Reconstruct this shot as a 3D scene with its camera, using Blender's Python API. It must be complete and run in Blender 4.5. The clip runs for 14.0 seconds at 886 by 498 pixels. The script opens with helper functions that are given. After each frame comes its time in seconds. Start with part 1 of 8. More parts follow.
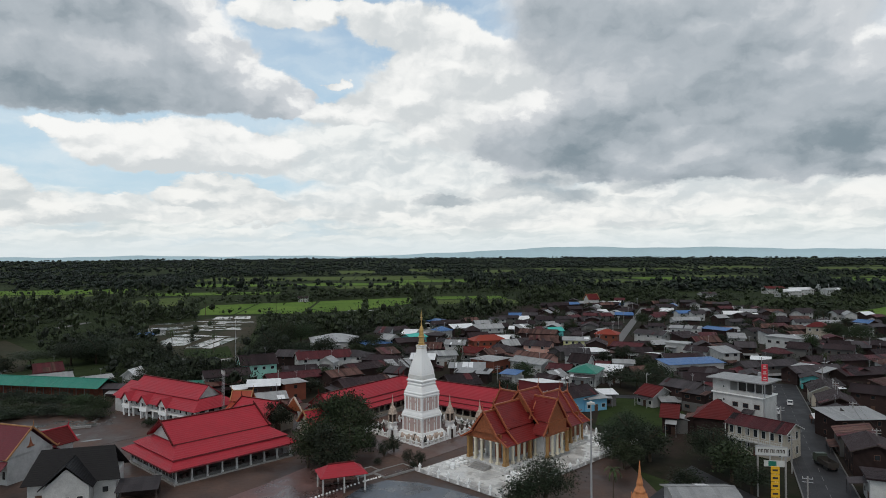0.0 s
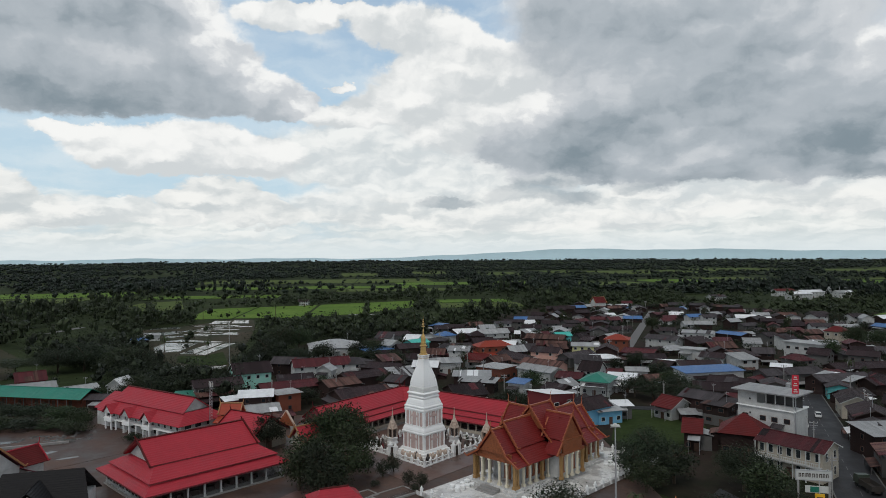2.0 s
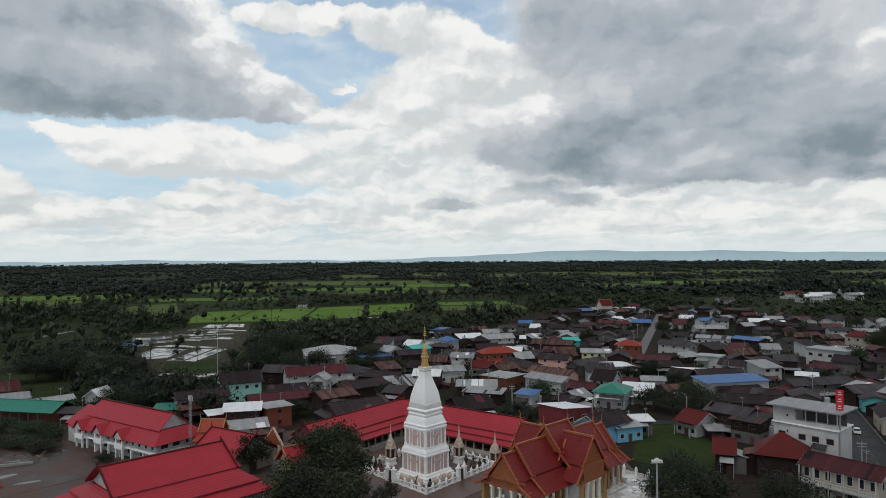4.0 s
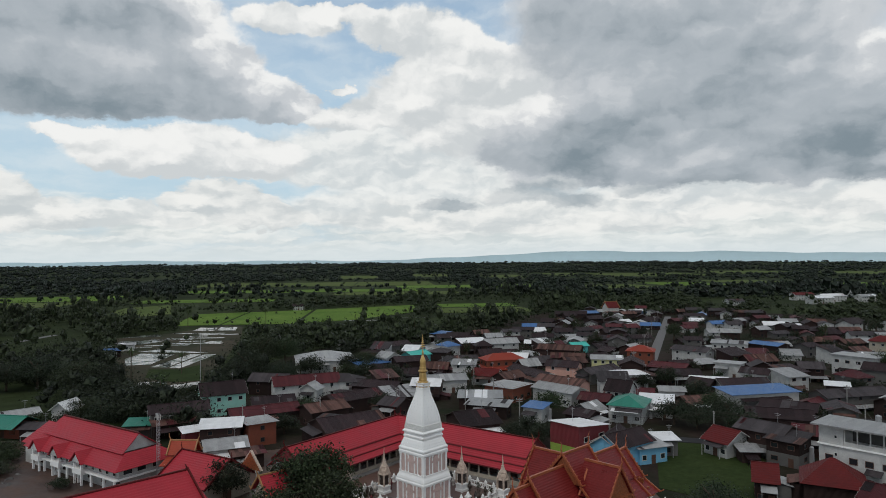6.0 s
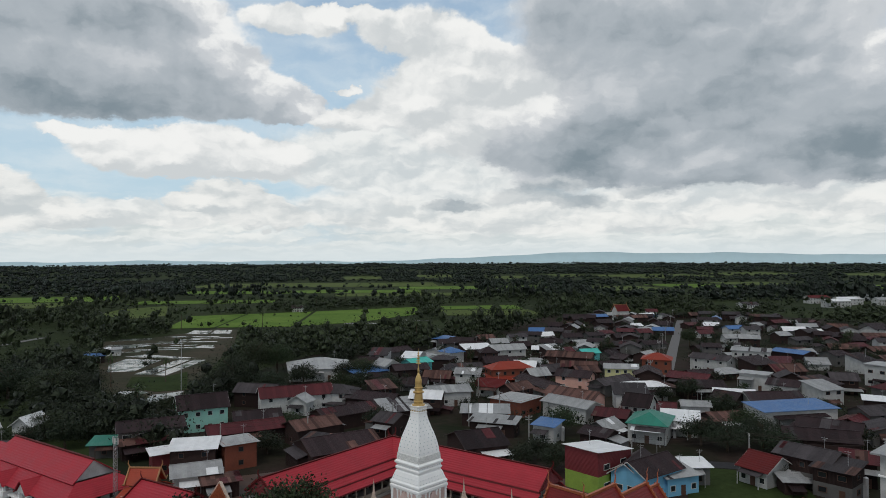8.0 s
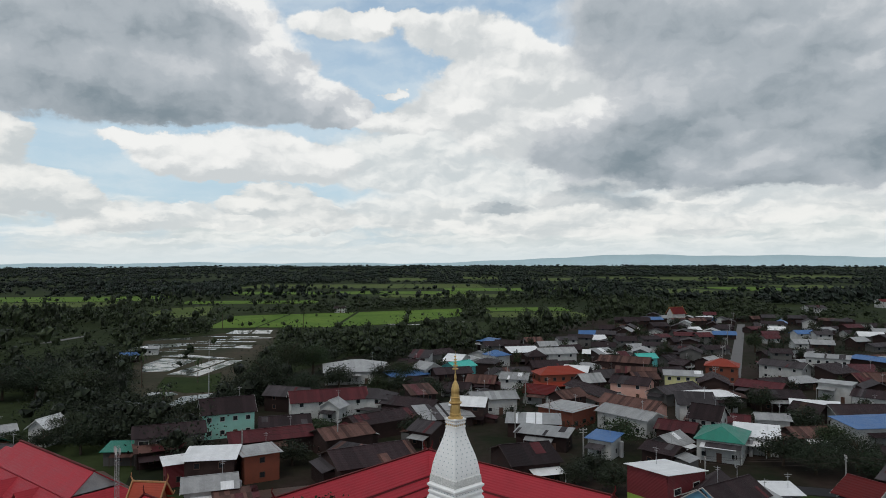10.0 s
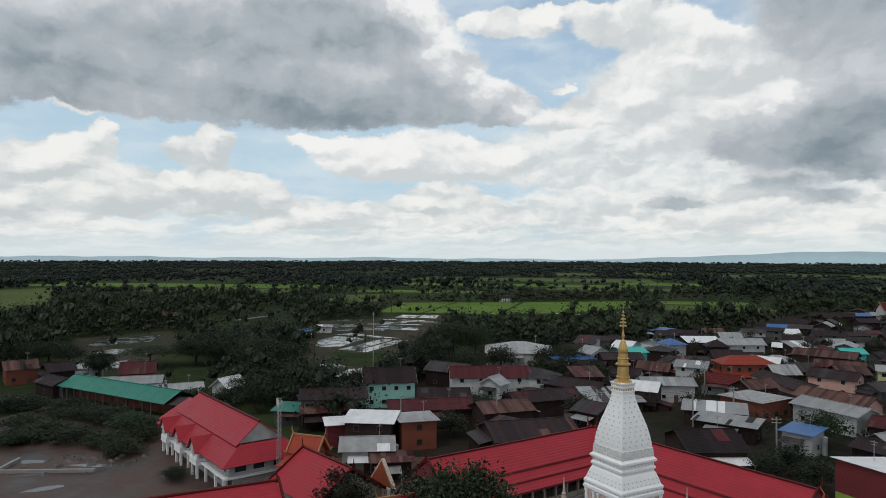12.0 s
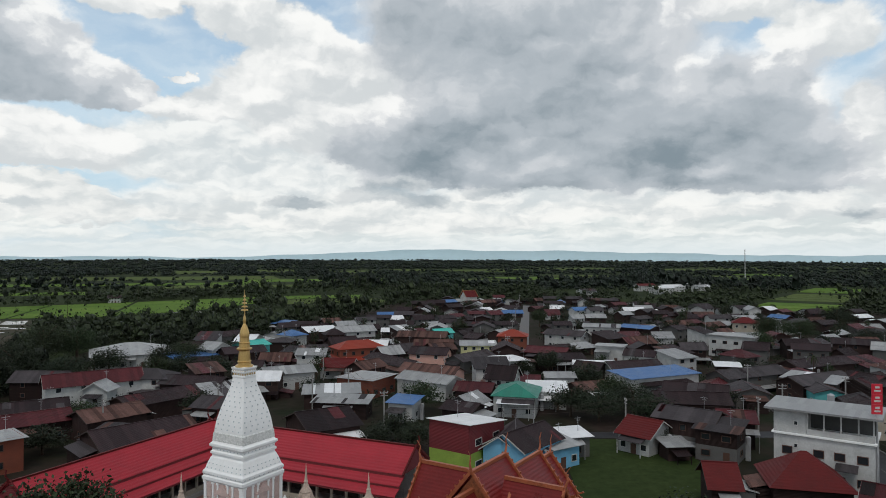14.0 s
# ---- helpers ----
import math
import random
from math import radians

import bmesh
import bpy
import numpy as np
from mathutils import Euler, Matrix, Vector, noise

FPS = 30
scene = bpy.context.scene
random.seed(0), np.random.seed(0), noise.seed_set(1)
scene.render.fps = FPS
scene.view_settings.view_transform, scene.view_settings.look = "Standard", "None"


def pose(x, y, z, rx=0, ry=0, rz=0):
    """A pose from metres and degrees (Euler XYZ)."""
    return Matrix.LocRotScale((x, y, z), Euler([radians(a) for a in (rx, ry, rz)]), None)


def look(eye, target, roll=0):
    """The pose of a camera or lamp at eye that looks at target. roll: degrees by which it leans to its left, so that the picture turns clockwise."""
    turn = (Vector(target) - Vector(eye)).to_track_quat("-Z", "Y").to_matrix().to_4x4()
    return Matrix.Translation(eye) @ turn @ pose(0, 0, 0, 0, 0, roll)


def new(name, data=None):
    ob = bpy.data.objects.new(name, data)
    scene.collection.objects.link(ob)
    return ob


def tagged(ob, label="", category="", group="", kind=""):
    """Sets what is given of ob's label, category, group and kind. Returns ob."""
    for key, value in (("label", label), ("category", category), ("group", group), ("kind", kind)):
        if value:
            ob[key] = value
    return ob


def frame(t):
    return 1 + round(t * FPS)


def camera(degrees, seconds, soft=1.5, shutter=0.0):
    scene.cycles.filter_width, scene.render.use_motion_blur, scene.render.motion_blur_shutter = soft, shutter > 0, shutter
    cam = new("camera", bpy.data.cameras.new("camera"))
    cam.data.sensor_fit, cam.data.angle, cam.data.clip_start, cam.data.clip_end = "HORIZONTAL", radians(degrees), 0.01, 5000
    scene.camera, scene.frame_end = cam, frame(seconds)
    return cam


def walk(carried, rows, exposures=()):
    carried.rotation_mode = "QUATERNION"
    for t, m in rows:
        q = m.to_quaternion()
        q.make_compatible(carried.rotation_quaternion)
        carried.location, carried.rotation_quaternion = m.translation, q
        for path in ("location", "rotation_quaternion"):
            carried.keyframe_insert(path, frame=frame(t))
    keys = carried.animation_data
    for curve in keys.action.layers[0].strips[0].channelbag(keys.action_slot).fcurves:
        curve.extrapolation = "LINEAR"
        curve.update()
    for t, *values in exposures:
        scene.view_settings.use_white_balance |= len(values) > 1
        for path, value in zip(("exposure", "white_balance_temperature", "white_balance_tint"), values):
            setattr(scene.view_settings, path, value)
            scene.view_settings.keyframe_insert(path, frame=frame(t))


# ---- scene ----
cam = camera(66.8, 14.0, soft=0.9)
PATH = [
    (0, (-1.596, -183.241, 49.375), (-1.513, -181.243, 49.389), -0.3),
    (0.5, (-1.318, -180.149, 49.493), (-1.237, -178.151, 49.508), -0.4),
    (1, (-1.174, -176.861, 49.489), (-1.095, -174.862, 49.505), -0.4),
    (1.5, (-1.133, -173.372, 49.416), (-1.057, -171.373, 49.434), -0.3),
    (2, (-1.153, -169.673, 49.343), (-1.079, -167.675, 49.364), -0.4),
    (2.5, (-1.195, -165.746, 49.31), (-1.122, -163.747, 49.332), -0.5),
    (3, (-1.23, -161.572, 49.303), (-1.158, -159.574, 49.326), -0.4),
    (5.5, (-0.779, -138.205, 49.035), (-0.708, -136.207, 49.064), -0.4),
    (6, (-0.512, -133.442, 49.03), (-0.442, -131.444, 49.058), -0.4),
    (6.5, (-0.182, -128.682, 49.11), (-0.115, -126.683, 49.137), -0.4),
    (7, (0.201, -123.874, 49.277), (0.264, -121.875, 49.302), -0.3),
    (9.5, (2.017, -100.118, 48.121), (2.013, -98.118, 48.16), -0.2),
    (10, (2.175, -96.232, 46.839), (2.094, -94.234, 46.877), -0.1),
    (10.5, (2.246, -92.984, 45.243), (2.058, -90.993, 45.28), 0.1),
    (11, (2.257, -90.473, 43.453), (1.953, -88.497, 43.49), 0.1),
    (11.5, (2.241, -88.705, 41.614), (1.804, -86.754, 41.646), 0.3),
    (12, (2.229, -87.591, 39.936), (1.662, -85.674, 39.964), 0.3),
    (12.5, (2.238, -87.001, 38.649), (1.663, -85.085, 38.669), 0.4),
    (13, (2.278, -86.81, 37.911), (1.703, -84.895, 37.929), 0.2),
    (13.3, (2.32, -86.854, 37.752), (1.752, -84.937, 37.769), 0.2),
    (13.5, (2.356, -86.944, 37.762), (1.87, -85.004, 37.78), 0.4),
    (13.6, (2.375, -87.007, 37.801), (2.019, -85.039, 37.821), 0.3),
    (13.7, (2.396, -87.081, 37.863), (2.248, -85.087, 37.884), 0.2),
    (13.8, (2.418, -87.167, 37.947), (2.52, -85.17, 37.972), 0.2),
    (13.9, (2.442, -87.265, 38.054), (2.793, -85.296, 38.08), 0.2),
    (14, (2.467, -87.374, 38.183), (2.978, -85.441, 38.208), 0.1),
]
walk(cam, [(t, look(eye, target, roll)) for t, eye, target, roll in PATH], [(0, 0.0), (3, -0.04), (6.5, -0.08), (13, -0.06), (13.5, -0.03), (14, 0.03)])

# ---------------------------------------------------------------- sky, sun
# Broken cumulus under a high sun: (azimuth, elevation, half width, half height) in degrees, azimuth from +y to the right.
ROLLER = [(-48.6, 16.3, 6.9, 4.2), (-41.6, 16.9, 7.5, 5.0), (-33.1, 17.4, 8.4, 5.7), (-25.8, 18.3, 7.0, 5.2), (-23.4, 14.9, 7.1, 3.4), (-17.6, 14.6, 4.8, 2.7), (-13.3, 13.2, 3.6, 1.7), (-10.6, 12.7, 2.2, 1.3), (-27.2, 20.4, 8.8, 2.9), (-20.5, 19.4, 2.2, 1.9), (-54.8, 14.8, 6.0, 3.9), (-61.5, 13.4, 5.4, 3.9), (-20.5, 16.3, 6.2, 4.2), (-38.7, 13.5, 9.1, 2.1), (-27.2, 13.4, 8.3, 2.0), (-47.2, 13.8, 5.7, 2.0)]
SHEET = [(13.2, 19.8, 5.3, 3.9), (19.4, 18.4, 10.5, 6.5), (28.8, 15.8, 9.0, 7.4), (12.7, 10.5, 7.2, 2.9), (12.2, 7.7, 5.3, 1.6), (20.4, 10.7, 9.0, 4.2), (29.7, 9.7, 9.0, 3.9), (38.3, 9.0, 7.7, 3.5), (41.1, 13.0, 4.3, 2.9), (43.4, 7.4, 4.1, 1.9), (52.5, 12.6, 4.9, 3.3), (56.7, 7.0, 5.4, 2.5), (11.7, 6.6, 3.4, 0.8), (6.9, 8.9, 2.8, 1.1), (23.2, 6.9, 9.4, 1.1), (38.3, 6.1, 8.9, 0.9)]
FRINGE = [(12.4, 4.7, 3.0, 0.7), (8.4, 5.3, 2.9, 0.8), (18.0, 5.7, 2.0, 0.7), (47.1, 3.2, 2.1, 0.7), (2.7, 4.5, 2.6, 0.5), (10.8, 6.1, 3.3, 0.8)]
DARKER = [(8.0, 9.1, 4.3, 1.2), (13.2, 7.8, 3.3, 1.0), (30.2, 7.8, 4.5, 1.6), (34.3, 7.3, 2.1, 1.8), (11.3, 4.8, 2.8, 0.8), (34.1, 7.5, 5.6, 1.6), (21.8, 12.1, 5.7, 1.8), (-45.4, 13.6, 5.9, 1.5), (-33.5, 12.4, 7.0, 1.3), (-25.3, 12.3, 5.2, 1.2), (-29.0, 11.8, 5.3, 1.2)]
PALER = [(17.3, 8.5, 2.2, 1.0), (21.3, 9.5, 1.0, 0.8), (24.4, 8.2, 2.5, 1.1), (29.4, 14.1, 2.1, 1.1), (16.8, 12.8, 1.4, 1.1), (17.3, 6.1, 1.2, 0.7), (40.5, 14.4, 0.9, 0.7), (41.1, 15.7, 0.7, 0.4), (-24.6, 15.5, 3.5, 1.6), (36.7, 6.9, 2.1, 0.7), (9.4, 12.7, 2.4, 2.3)]
WHITE_HIGH = [(-27.2, 9.9, 2.6, 0.6), (-22.2, 8.9, 4.8, 1.5), (-16.8, 8.8, 5.2, 1.9), (-12.9, 8.3, 3.1, 1.6), (-19.8, 7.7, 5.4, 1.1), (-10.6, 19.5, 3.9, 1.1), (-6.9, 20.1, 2.8, 0.7), (-2.2, 18.8, 2.9, 1.5), (1.7, 17.5, 3.4, 2.2), (1.2, 14.6, 4.8, 1.8), (5.6, 15.0, 3.4, 2.7), (-2.1, 12.7, 4.3, 1.5), (-6.4, 11.7, 3.3, 1.0), (3.2, 11.2, 4.3, 2.3), (-6.7, 14.3, 0.9, 0.3), (-45.4, 11.6, 2.3, 0.8), (44.2, 16.4, 4.0, 2.1), (47.3, 8.7, 2.1, 3.6), (38.4, 18.9, 3.7, 1.2), (50.6, 6.1, 2.9, 2.3), (10.3, 14.9, 3.3, 2.7), (10.8, 11.3, 3.3, 1.4)]
HEAPS = [(-43.3, 9.5, 1.1, 1.1), (-44.6, 8.4, 2.3, 1.1), (-48.2, 7.5, 2.8, 1.1), (-45.7, 6.6, 4.0, 1.7), (-35.3, 9.9, 1.5, 0.9), (-36.8, 8.5, 2.3, 1.2), (-34.4, 6.3, 3.5, 1.2), (-38.7, 5.0, 6.2, 1.5), (-46.8, 4.1, 6.1, 1.5), (-32.6, 5.2, 2.2, 1.1), (-30.4, 4.8, 1.4, 1.0), (-29.3, 3.3, 2.8, 1.1), (-16.2, 5.4, 2.7, 1.1), (-18.1, 4.5, 2.1, 0.6), (-14.2, 3.9, 3.3, 1.1), (-12.4, 3.0, 2.7, 0.7), (-54.7, 5.2, 6.0, 1.9)]
VEIL = [(-6.9, 7.8, 6.1, 1.6), (-4.5, 9.5, 7.1, 1.7), (-0.7, 7.6, 7.2, 2.4), (4.6, 7.6, 6.2, 2.4), (-5.5, 4.0, 7.5, 1.6), (5.6, 3.3, 9.5, 1.4), (15.0, 3.5, 9.1, 1.3), (25.9, 4.4, 10.5, 1.4), (33.4, 4.1, 5.0, 1.4), (45.9, 4.2, 7.1, 1.4), (2.2, 5.7, 3.9, 1.0), (-12.9, 6.9, 1.8, 0.5), (-21.8, 3.4, 4.8, 0.7), (-22.9, 3.5, 7.1, 0.9), (25.1, 5.2, 8.4, 1.1), (36.2, 4.5, 8.3, 1.1), (19.5, 5.5, 7.0, 1.0), (12.7, 3.3, 7.4, 1.0)]
world = bpy.data.worlds.new("world")
scene.world = world
world.use_nodes = True
wt = world.node_tree
wl = wt.links.new


def wnode(kind, *values, **props):
    n = wt.nodes.new(kind)
    for k, v in props.items():
        if k == "operation":
            n.operation = v
        elif k == "interpolation":
            n.interpolation_type = v
    for i, v in enumerate(values):
        if v is None:
            continue
        if isinstance(v, (int, float, tuple)):
            n.inputs[i].default_value = v
        else:
            wl(v, n.inputs[i])
    return n


def wm(op, a, b=0.0, c=None):
    return wnode("ShaderNodeMath", a, b, c, operation=op).outputs[0]


def smooth(v, lo, hi, to0=0.0, to1=1.0):
    return wnode("ShaderNodeMapRange", v, lo, hi, to0, to1, interpolation="SMOOTHSTEP").outputs[0]


def mix_col(f, a, b):
    n = wt.nodes.new("ShaderNodeMix")
    n.data_type = "RGBA"
    for i, v in ((0, f), (6, a), (7, b)):
        if isinstance(v, (tuple, float)):
            n.inputs[i].default_value = v
        else:
            wl(v, n.inputs[i])
    return n.outputs[2]


def wnoise(vec, scale, detail, rough=0.55):
    n = wt.nodes.new("ShaderNodeTexNoise")
    n.inputs["Scale"].default_value, n.inputs["Detail"].default_value, n.inputs["Roughness"].default_value = scale, detail, rough
    wl(vec, n.inputs["Vector"])
    return n


ways = wt.nodes.new("ShaderNodeTexCoord").outputs["Generated"]
sp = wnode("ShaderNodeSeparateXYZ", ways).outputs
az = wm("MULTIPLY", wm("ARCTAN2", sp[0], sp[1]), 57.2958)
el = wm("MULTIPLY", wm("ARCSINE", sp[2]), 57.2958)
# near the horizon clouds lie flatter and closer together
flat = wm("MULTIPLY", wm("POWER", wm("ADD", wm("MAXIMUM", el, 0.0), 1.5), 0.72), 4.2)
plane = wnode("ShaderNodeCombineXYZ", az, flat, 0.0).outputs[0]


def vec(op, a, b):
    return wnode("ShaderNodeVectorMath", a, b, operation=op).outputs[0]


def moved(spot, x, y):
    return vec("ADD", spot, (x, y, 0.0))


def drift(scale, detail, rough, x, y):
    """A wandering offset, x by y degrees at most."""
    n = wnoise(plane, scale, detail, rough).outputs["Color"]
    return vec("MULTIPLY", vec("SUBTRACT", n, (0.5, 0.5, 0.5)), (2 * x, 2 * y, 0.0))


MOUNDS = {}


def mounds(blobs):
    """A node group that adds up soft mounds of cloud about a direction."""
    gt = bpy.data.node_groups.new("cloud_mounds", "ShaderNodeTree")
    gt.interface.new_socket("spot", in_out="INPUT", socket_type="NodeSocketVector")
    gt.interface.new_socket("amount", in_out="OUTPUT", socket_type="NodeSocketFloat")
    spot = gt.nodes.new("NodeGroupInput").outputs[0]
    total = None
    for a, e, w, h in blobs:
        d = gt.nodes.new("ShaderNodeVectorMath")
        d.operation = "MULTIPLY_ADD"
        d.inputs[1].default_value, d.inputs[2].default_value = (1 / (w * 1.5), 1 / (h * 1.5), 0.0), (-a / (w * 1.5), -e / (h * 1.5), 0.0)
        r = gt.nodes.new("ShaderNodeVectorMath")
        r.operation = "DOT_PRODUCT"
        m = gt.nodes.new("ShaderNodeMath")
        m.operation, m.use_clamp = "SUBTRACT", True
        m.inputs[0].default_value = 1.0
        s = gt.nodes.new("ShaderNodeMath")
        s.operation = "MULTIPLY_ADD"
        s.inputs[2].default_value = 0.0
        for v, i in ((spot, d.inputs[0]), (d.outputs[0], r.inputs[0]), (d.outputs[0], r.inputs[1]), (r.outputs["Value"], m.inputs[1]), (m.outputs[0], s.inputs[0]), (m.outputs[0], s.inputs[1])):
            gt.links.new(v, i)
        if total is not None:
            gt.links.new(total, s.inputs[2])
        total = s.outputs[0]
    gt.links.new(total, gt.nodes.new("NodeGroupOutput").inputs[0])
    return gt


def masses(blobs, spot):
    """How much of a cloud lies about a direction."""
    key = blobs[0]
    if key not in MOUNDS:
        MOUNDS[key] = mounds(blobs)
    n = wt.nodes.new("ShaderNodeGroup")
    n.node_tree = MOUNDS[key]
    wl(spot, n.inputs[0])
    return n.outputs[0]


def cauliflower(spot, scale, detail=3.0):
    """Rounded heads with creases between them, 0 to 1."""
    n = wt.nodes.new("ShaderNodeTexVoronoi")
    n.feature = "SMOOTH_F1"
    n.normalize = True
    n.inputs["Scale"].default_value, n.inputs["Detail"].default_value, n.inputs["Roughness"].default_value = scale, detail, 0.5
    n.inputs["Smoothness"].default_value = 0.6
    wl(spot, n.inputs["Vector"])
    return wm("SUBTRACT", 1.0, n.outputs["Distance"])


def over(under, amount, colour):
    return mix_col(amount, under, colour)


def plus(*terms):
    total = None
    for v, k in terms:
        t = wm("MULTIPLY", v, k)
        total = t if total is None else wm("ADD", total, t)
    return total


bend = vec("ADD", drift(0.10, 3, 0.5, 2.0, 1.1), drift(0.42, 5, 0.6, 1.5, 1.1))
here = vec("ADD", wnode("ShaderNodeCombineXYZ", az, el, 0.0).outputs[0], bend)
ruffled = vec("ADD", plane, vec("MULTIPLY", bend, (0.8, 1.3, 0.0)))
heads = cauliflower(ruffled, 0.24, 3.0)
relief = wm("SUBTRACT", heads, cauliflower(moved(ruffled, -0.35, 0.7), 0.24, 3.0))
billow = wnoise(ruffled, 0.16, 6, 0.5).outputs["Fac"]
billow_up = wnoise(moved(ruffled, -0.6, 1.3), 0.16, 6, 0.5).outputs["Fac"]
roll = wm("SUBTRACT", billow, billow_up)
broad = wnoise(plane, 0.07, 3, 0.5).outputs["Fac"]
streak = wnoise(vec("MULTIPLY", ruffled, (0.35, 1.0, 0.0)), 0.30, 5, 0.55).outputs["Fac"]
lump = plus((wm("SUBTRACT", heads, 0.66), 0.75), (wm("SUBTRACT", billow, 0.5), 0.9))

# clear air, deep blue above and pale towards the horizon
sky = wt.nodes.new("ShaderNodeTexSky")
sky.sky_type, sky.sun_disc = "NISHITA", False
sky.sun_elevation, sky.sun_rotation, sky.dust_density, sky.ozone_density = radians(58), radians(205), 1.6, 1.5
air = vec("MULTIPLY", sky.outputs[0], (0.14, 0.14, 0.14))
air = mix_col(smooth(el, 26.0, 0.0, 0.40, 0.92), air, (0.53, 0.70, 0.81, 1.0))
heavens = over(air, wm("MULTIPLY", smooth(plus((streak, 0.6), (billow, 0.4)), 0.40, 0.66), 0.45), (0.78, 0.85, 0.88, 1.0))

# low banks in rows, seen through the haze
rows_at = vec("MULTIPLY", ruffled, (0.6, 1.5, 0.0))
bank = cauliflower(rows_at, 0.26, 3.0)
bank_lit = wm("SUBTRACT", bank, cauliflower(moved(rows_at, -0.2, 0.6), 0.26, 3.0))
bank_in = plus((bank, 0.8), (broad, 0.35), (smooth(az, -14.0, 10.0), 0.12), (smooth(el, 7.0, 2.0), 0.28))
bank_in = wm("MULTIPLY", smooth(bank_in, 0.84, 1.06), smooth(el, 8.0, 5.5))
bank_col = mix_col(smooth(plus((bank_lit, 2.6), (billow, 0.6), (roll, 1.0)), 0.02, 0.56), (0.66, 0.70, 0.69, 1.0), (0.93, 0.93, 0.89, 1.0))
heavens = over(heavens, wm("MULTIPLY", bank_in, 0.85), bank_col)

# thin bright veils and the heaped white clouds
veil = plus((masses(VEIL, here), 1.0), (lump, 0.7))
veil_col = mix_col(smooth(plus((roll, 2.0), (relief, 1.0), (bank_lit, 0.7)), -0.24, 0.24), (0.65, 0.69, 0.70, 1.0), (0.915, 0.92, 0.895, 1.0))
heavens = over(heavens, wm("MULTIPLY", smooth(veil, 0.05, 0.62), 0.9), veil_col)
for blobs, low, bright, dim in ((HEAPS, 0.7, (0.91, 0.915, 0.89, 1.0), (0.60, 0.645, 0.66, 1.0)), (WHITE_HIGH, 1.1, (0.93, 0.935, 0.92, 1.0), (0.64, 0.675, 0.69, 1.0))):
    field_ = masses(blobs, here)
    under_ = wm("SUBTRACT", masses(blobs, moved(here, -0.3, low)), field_)
    shape = wm("ADD", field_, wm("MULTIPLY", lump, 0.55))
    lit = plus((roll, 2.6), (relief, 1.3), (under_, -0.40), (broad, 0.5), (wm("SUBTRACT", billow, 0.5), 0.7))
    heavens = over(heavens, smooth(shape, 0.13, 0.40), mix_col(smooth(lit, -0.14, 0.74), dim, bright))

# the two heavy clouds: bright where thin along their tops, slate-grey underneath
for blobs, soft_lo, soft_hi, lift, rag, dense, base in ((SHEET, 0.0, 0.72, 0.8, 0.6, 0.66, 0.26), (ROLLER, 0.10, 0.34, 1.8, 0.40, 0.62, 0.28)):
    field_ = masses(blobs, here)
    inner = masses(blobs, moved(here, 0.5, lift))
    thick = plus((wm("MINIMUM", inner, 1.5), dense), (wm("SUBTRACT", billow, 0.5), -1.3), (roll, -1.6), (relief, -0.55), (wm("SUBTRACT", broad, 0.5), -0.7))
    thick = wm("ADD", thick, plus((masses(DARKER, here), base), (masses(PALER, here), -0.36)))
    col = mix_col(smooth(thick, -0.12, 0.30), (0.92, 0.925, 0.915, 1.0), (0.60, 0.63, 0.66, 1.0))
    col = mix_col(smooth(thick, 0.28, 0.85), col, (0.44, 0.485, 0.525, 1.0))
    col = mix_col(smooth(thick, 0.75, 1.75), col, (0.22, 0.275, 0.315, 1.0))
    heavens = over(heavens, wm("MULTIPLY", smooth(wm("ADD", field_, wm("MULTIPLY", lump, rag)), soft_lo, soft_hi), 0.98), col)
fringe = wm("ADD", masses(FRINGE, here), wm("MULTIPLY", lump, 0.8))
heavens = over(heavens, wm("MULTIPLY", smooth(fringe, 0.14, 0.65), 0.85), mix_col(smooth(plus((roll, 1.4), (broad, 0.3)), -0.1, 0.3), (0.36, 0.42, 0.46, 1.0), (0.66, 0.69, 0.70, 1.0)))

# cloud round behind, unseen grey overhead added to dim the land, haze along horizon
beyond = wm("MULTIPLY", smooth(wm("ABSOLUTE", az), 52.0, 75.0), smooth(broad, 0.42, 0.58))
heavens = over(heavens, beyond, (0.72, 0.75, 0.77, 1.0))
heavens = over(heavens, wm("MULTIPLY", smooth(el, 24.0, 36.0), 0.8), (0.40, 0.435, 0.46, 1.0))
heavens = over(heavens, smooth(el, 2.4, 0.0, 0.0, 0.85), (0.70, 0.775, 0.80, 1.0))
wl(heavens, wt.nodes["Background"].inputs[0])
wt.nodes["Background"].inputs[1].default_value = 1.0

sun = new("sun", bpy.data.lights.new("sun", "SUN"))
sun.data.energy, sun.data.angle, sun.data.color = 0.92, radians(16), (1.0, 0.96, 0.90)
sun.matrix_world = look((0, 0, 300), (0.42 * 160, 0.9 * 160, 40), 0)

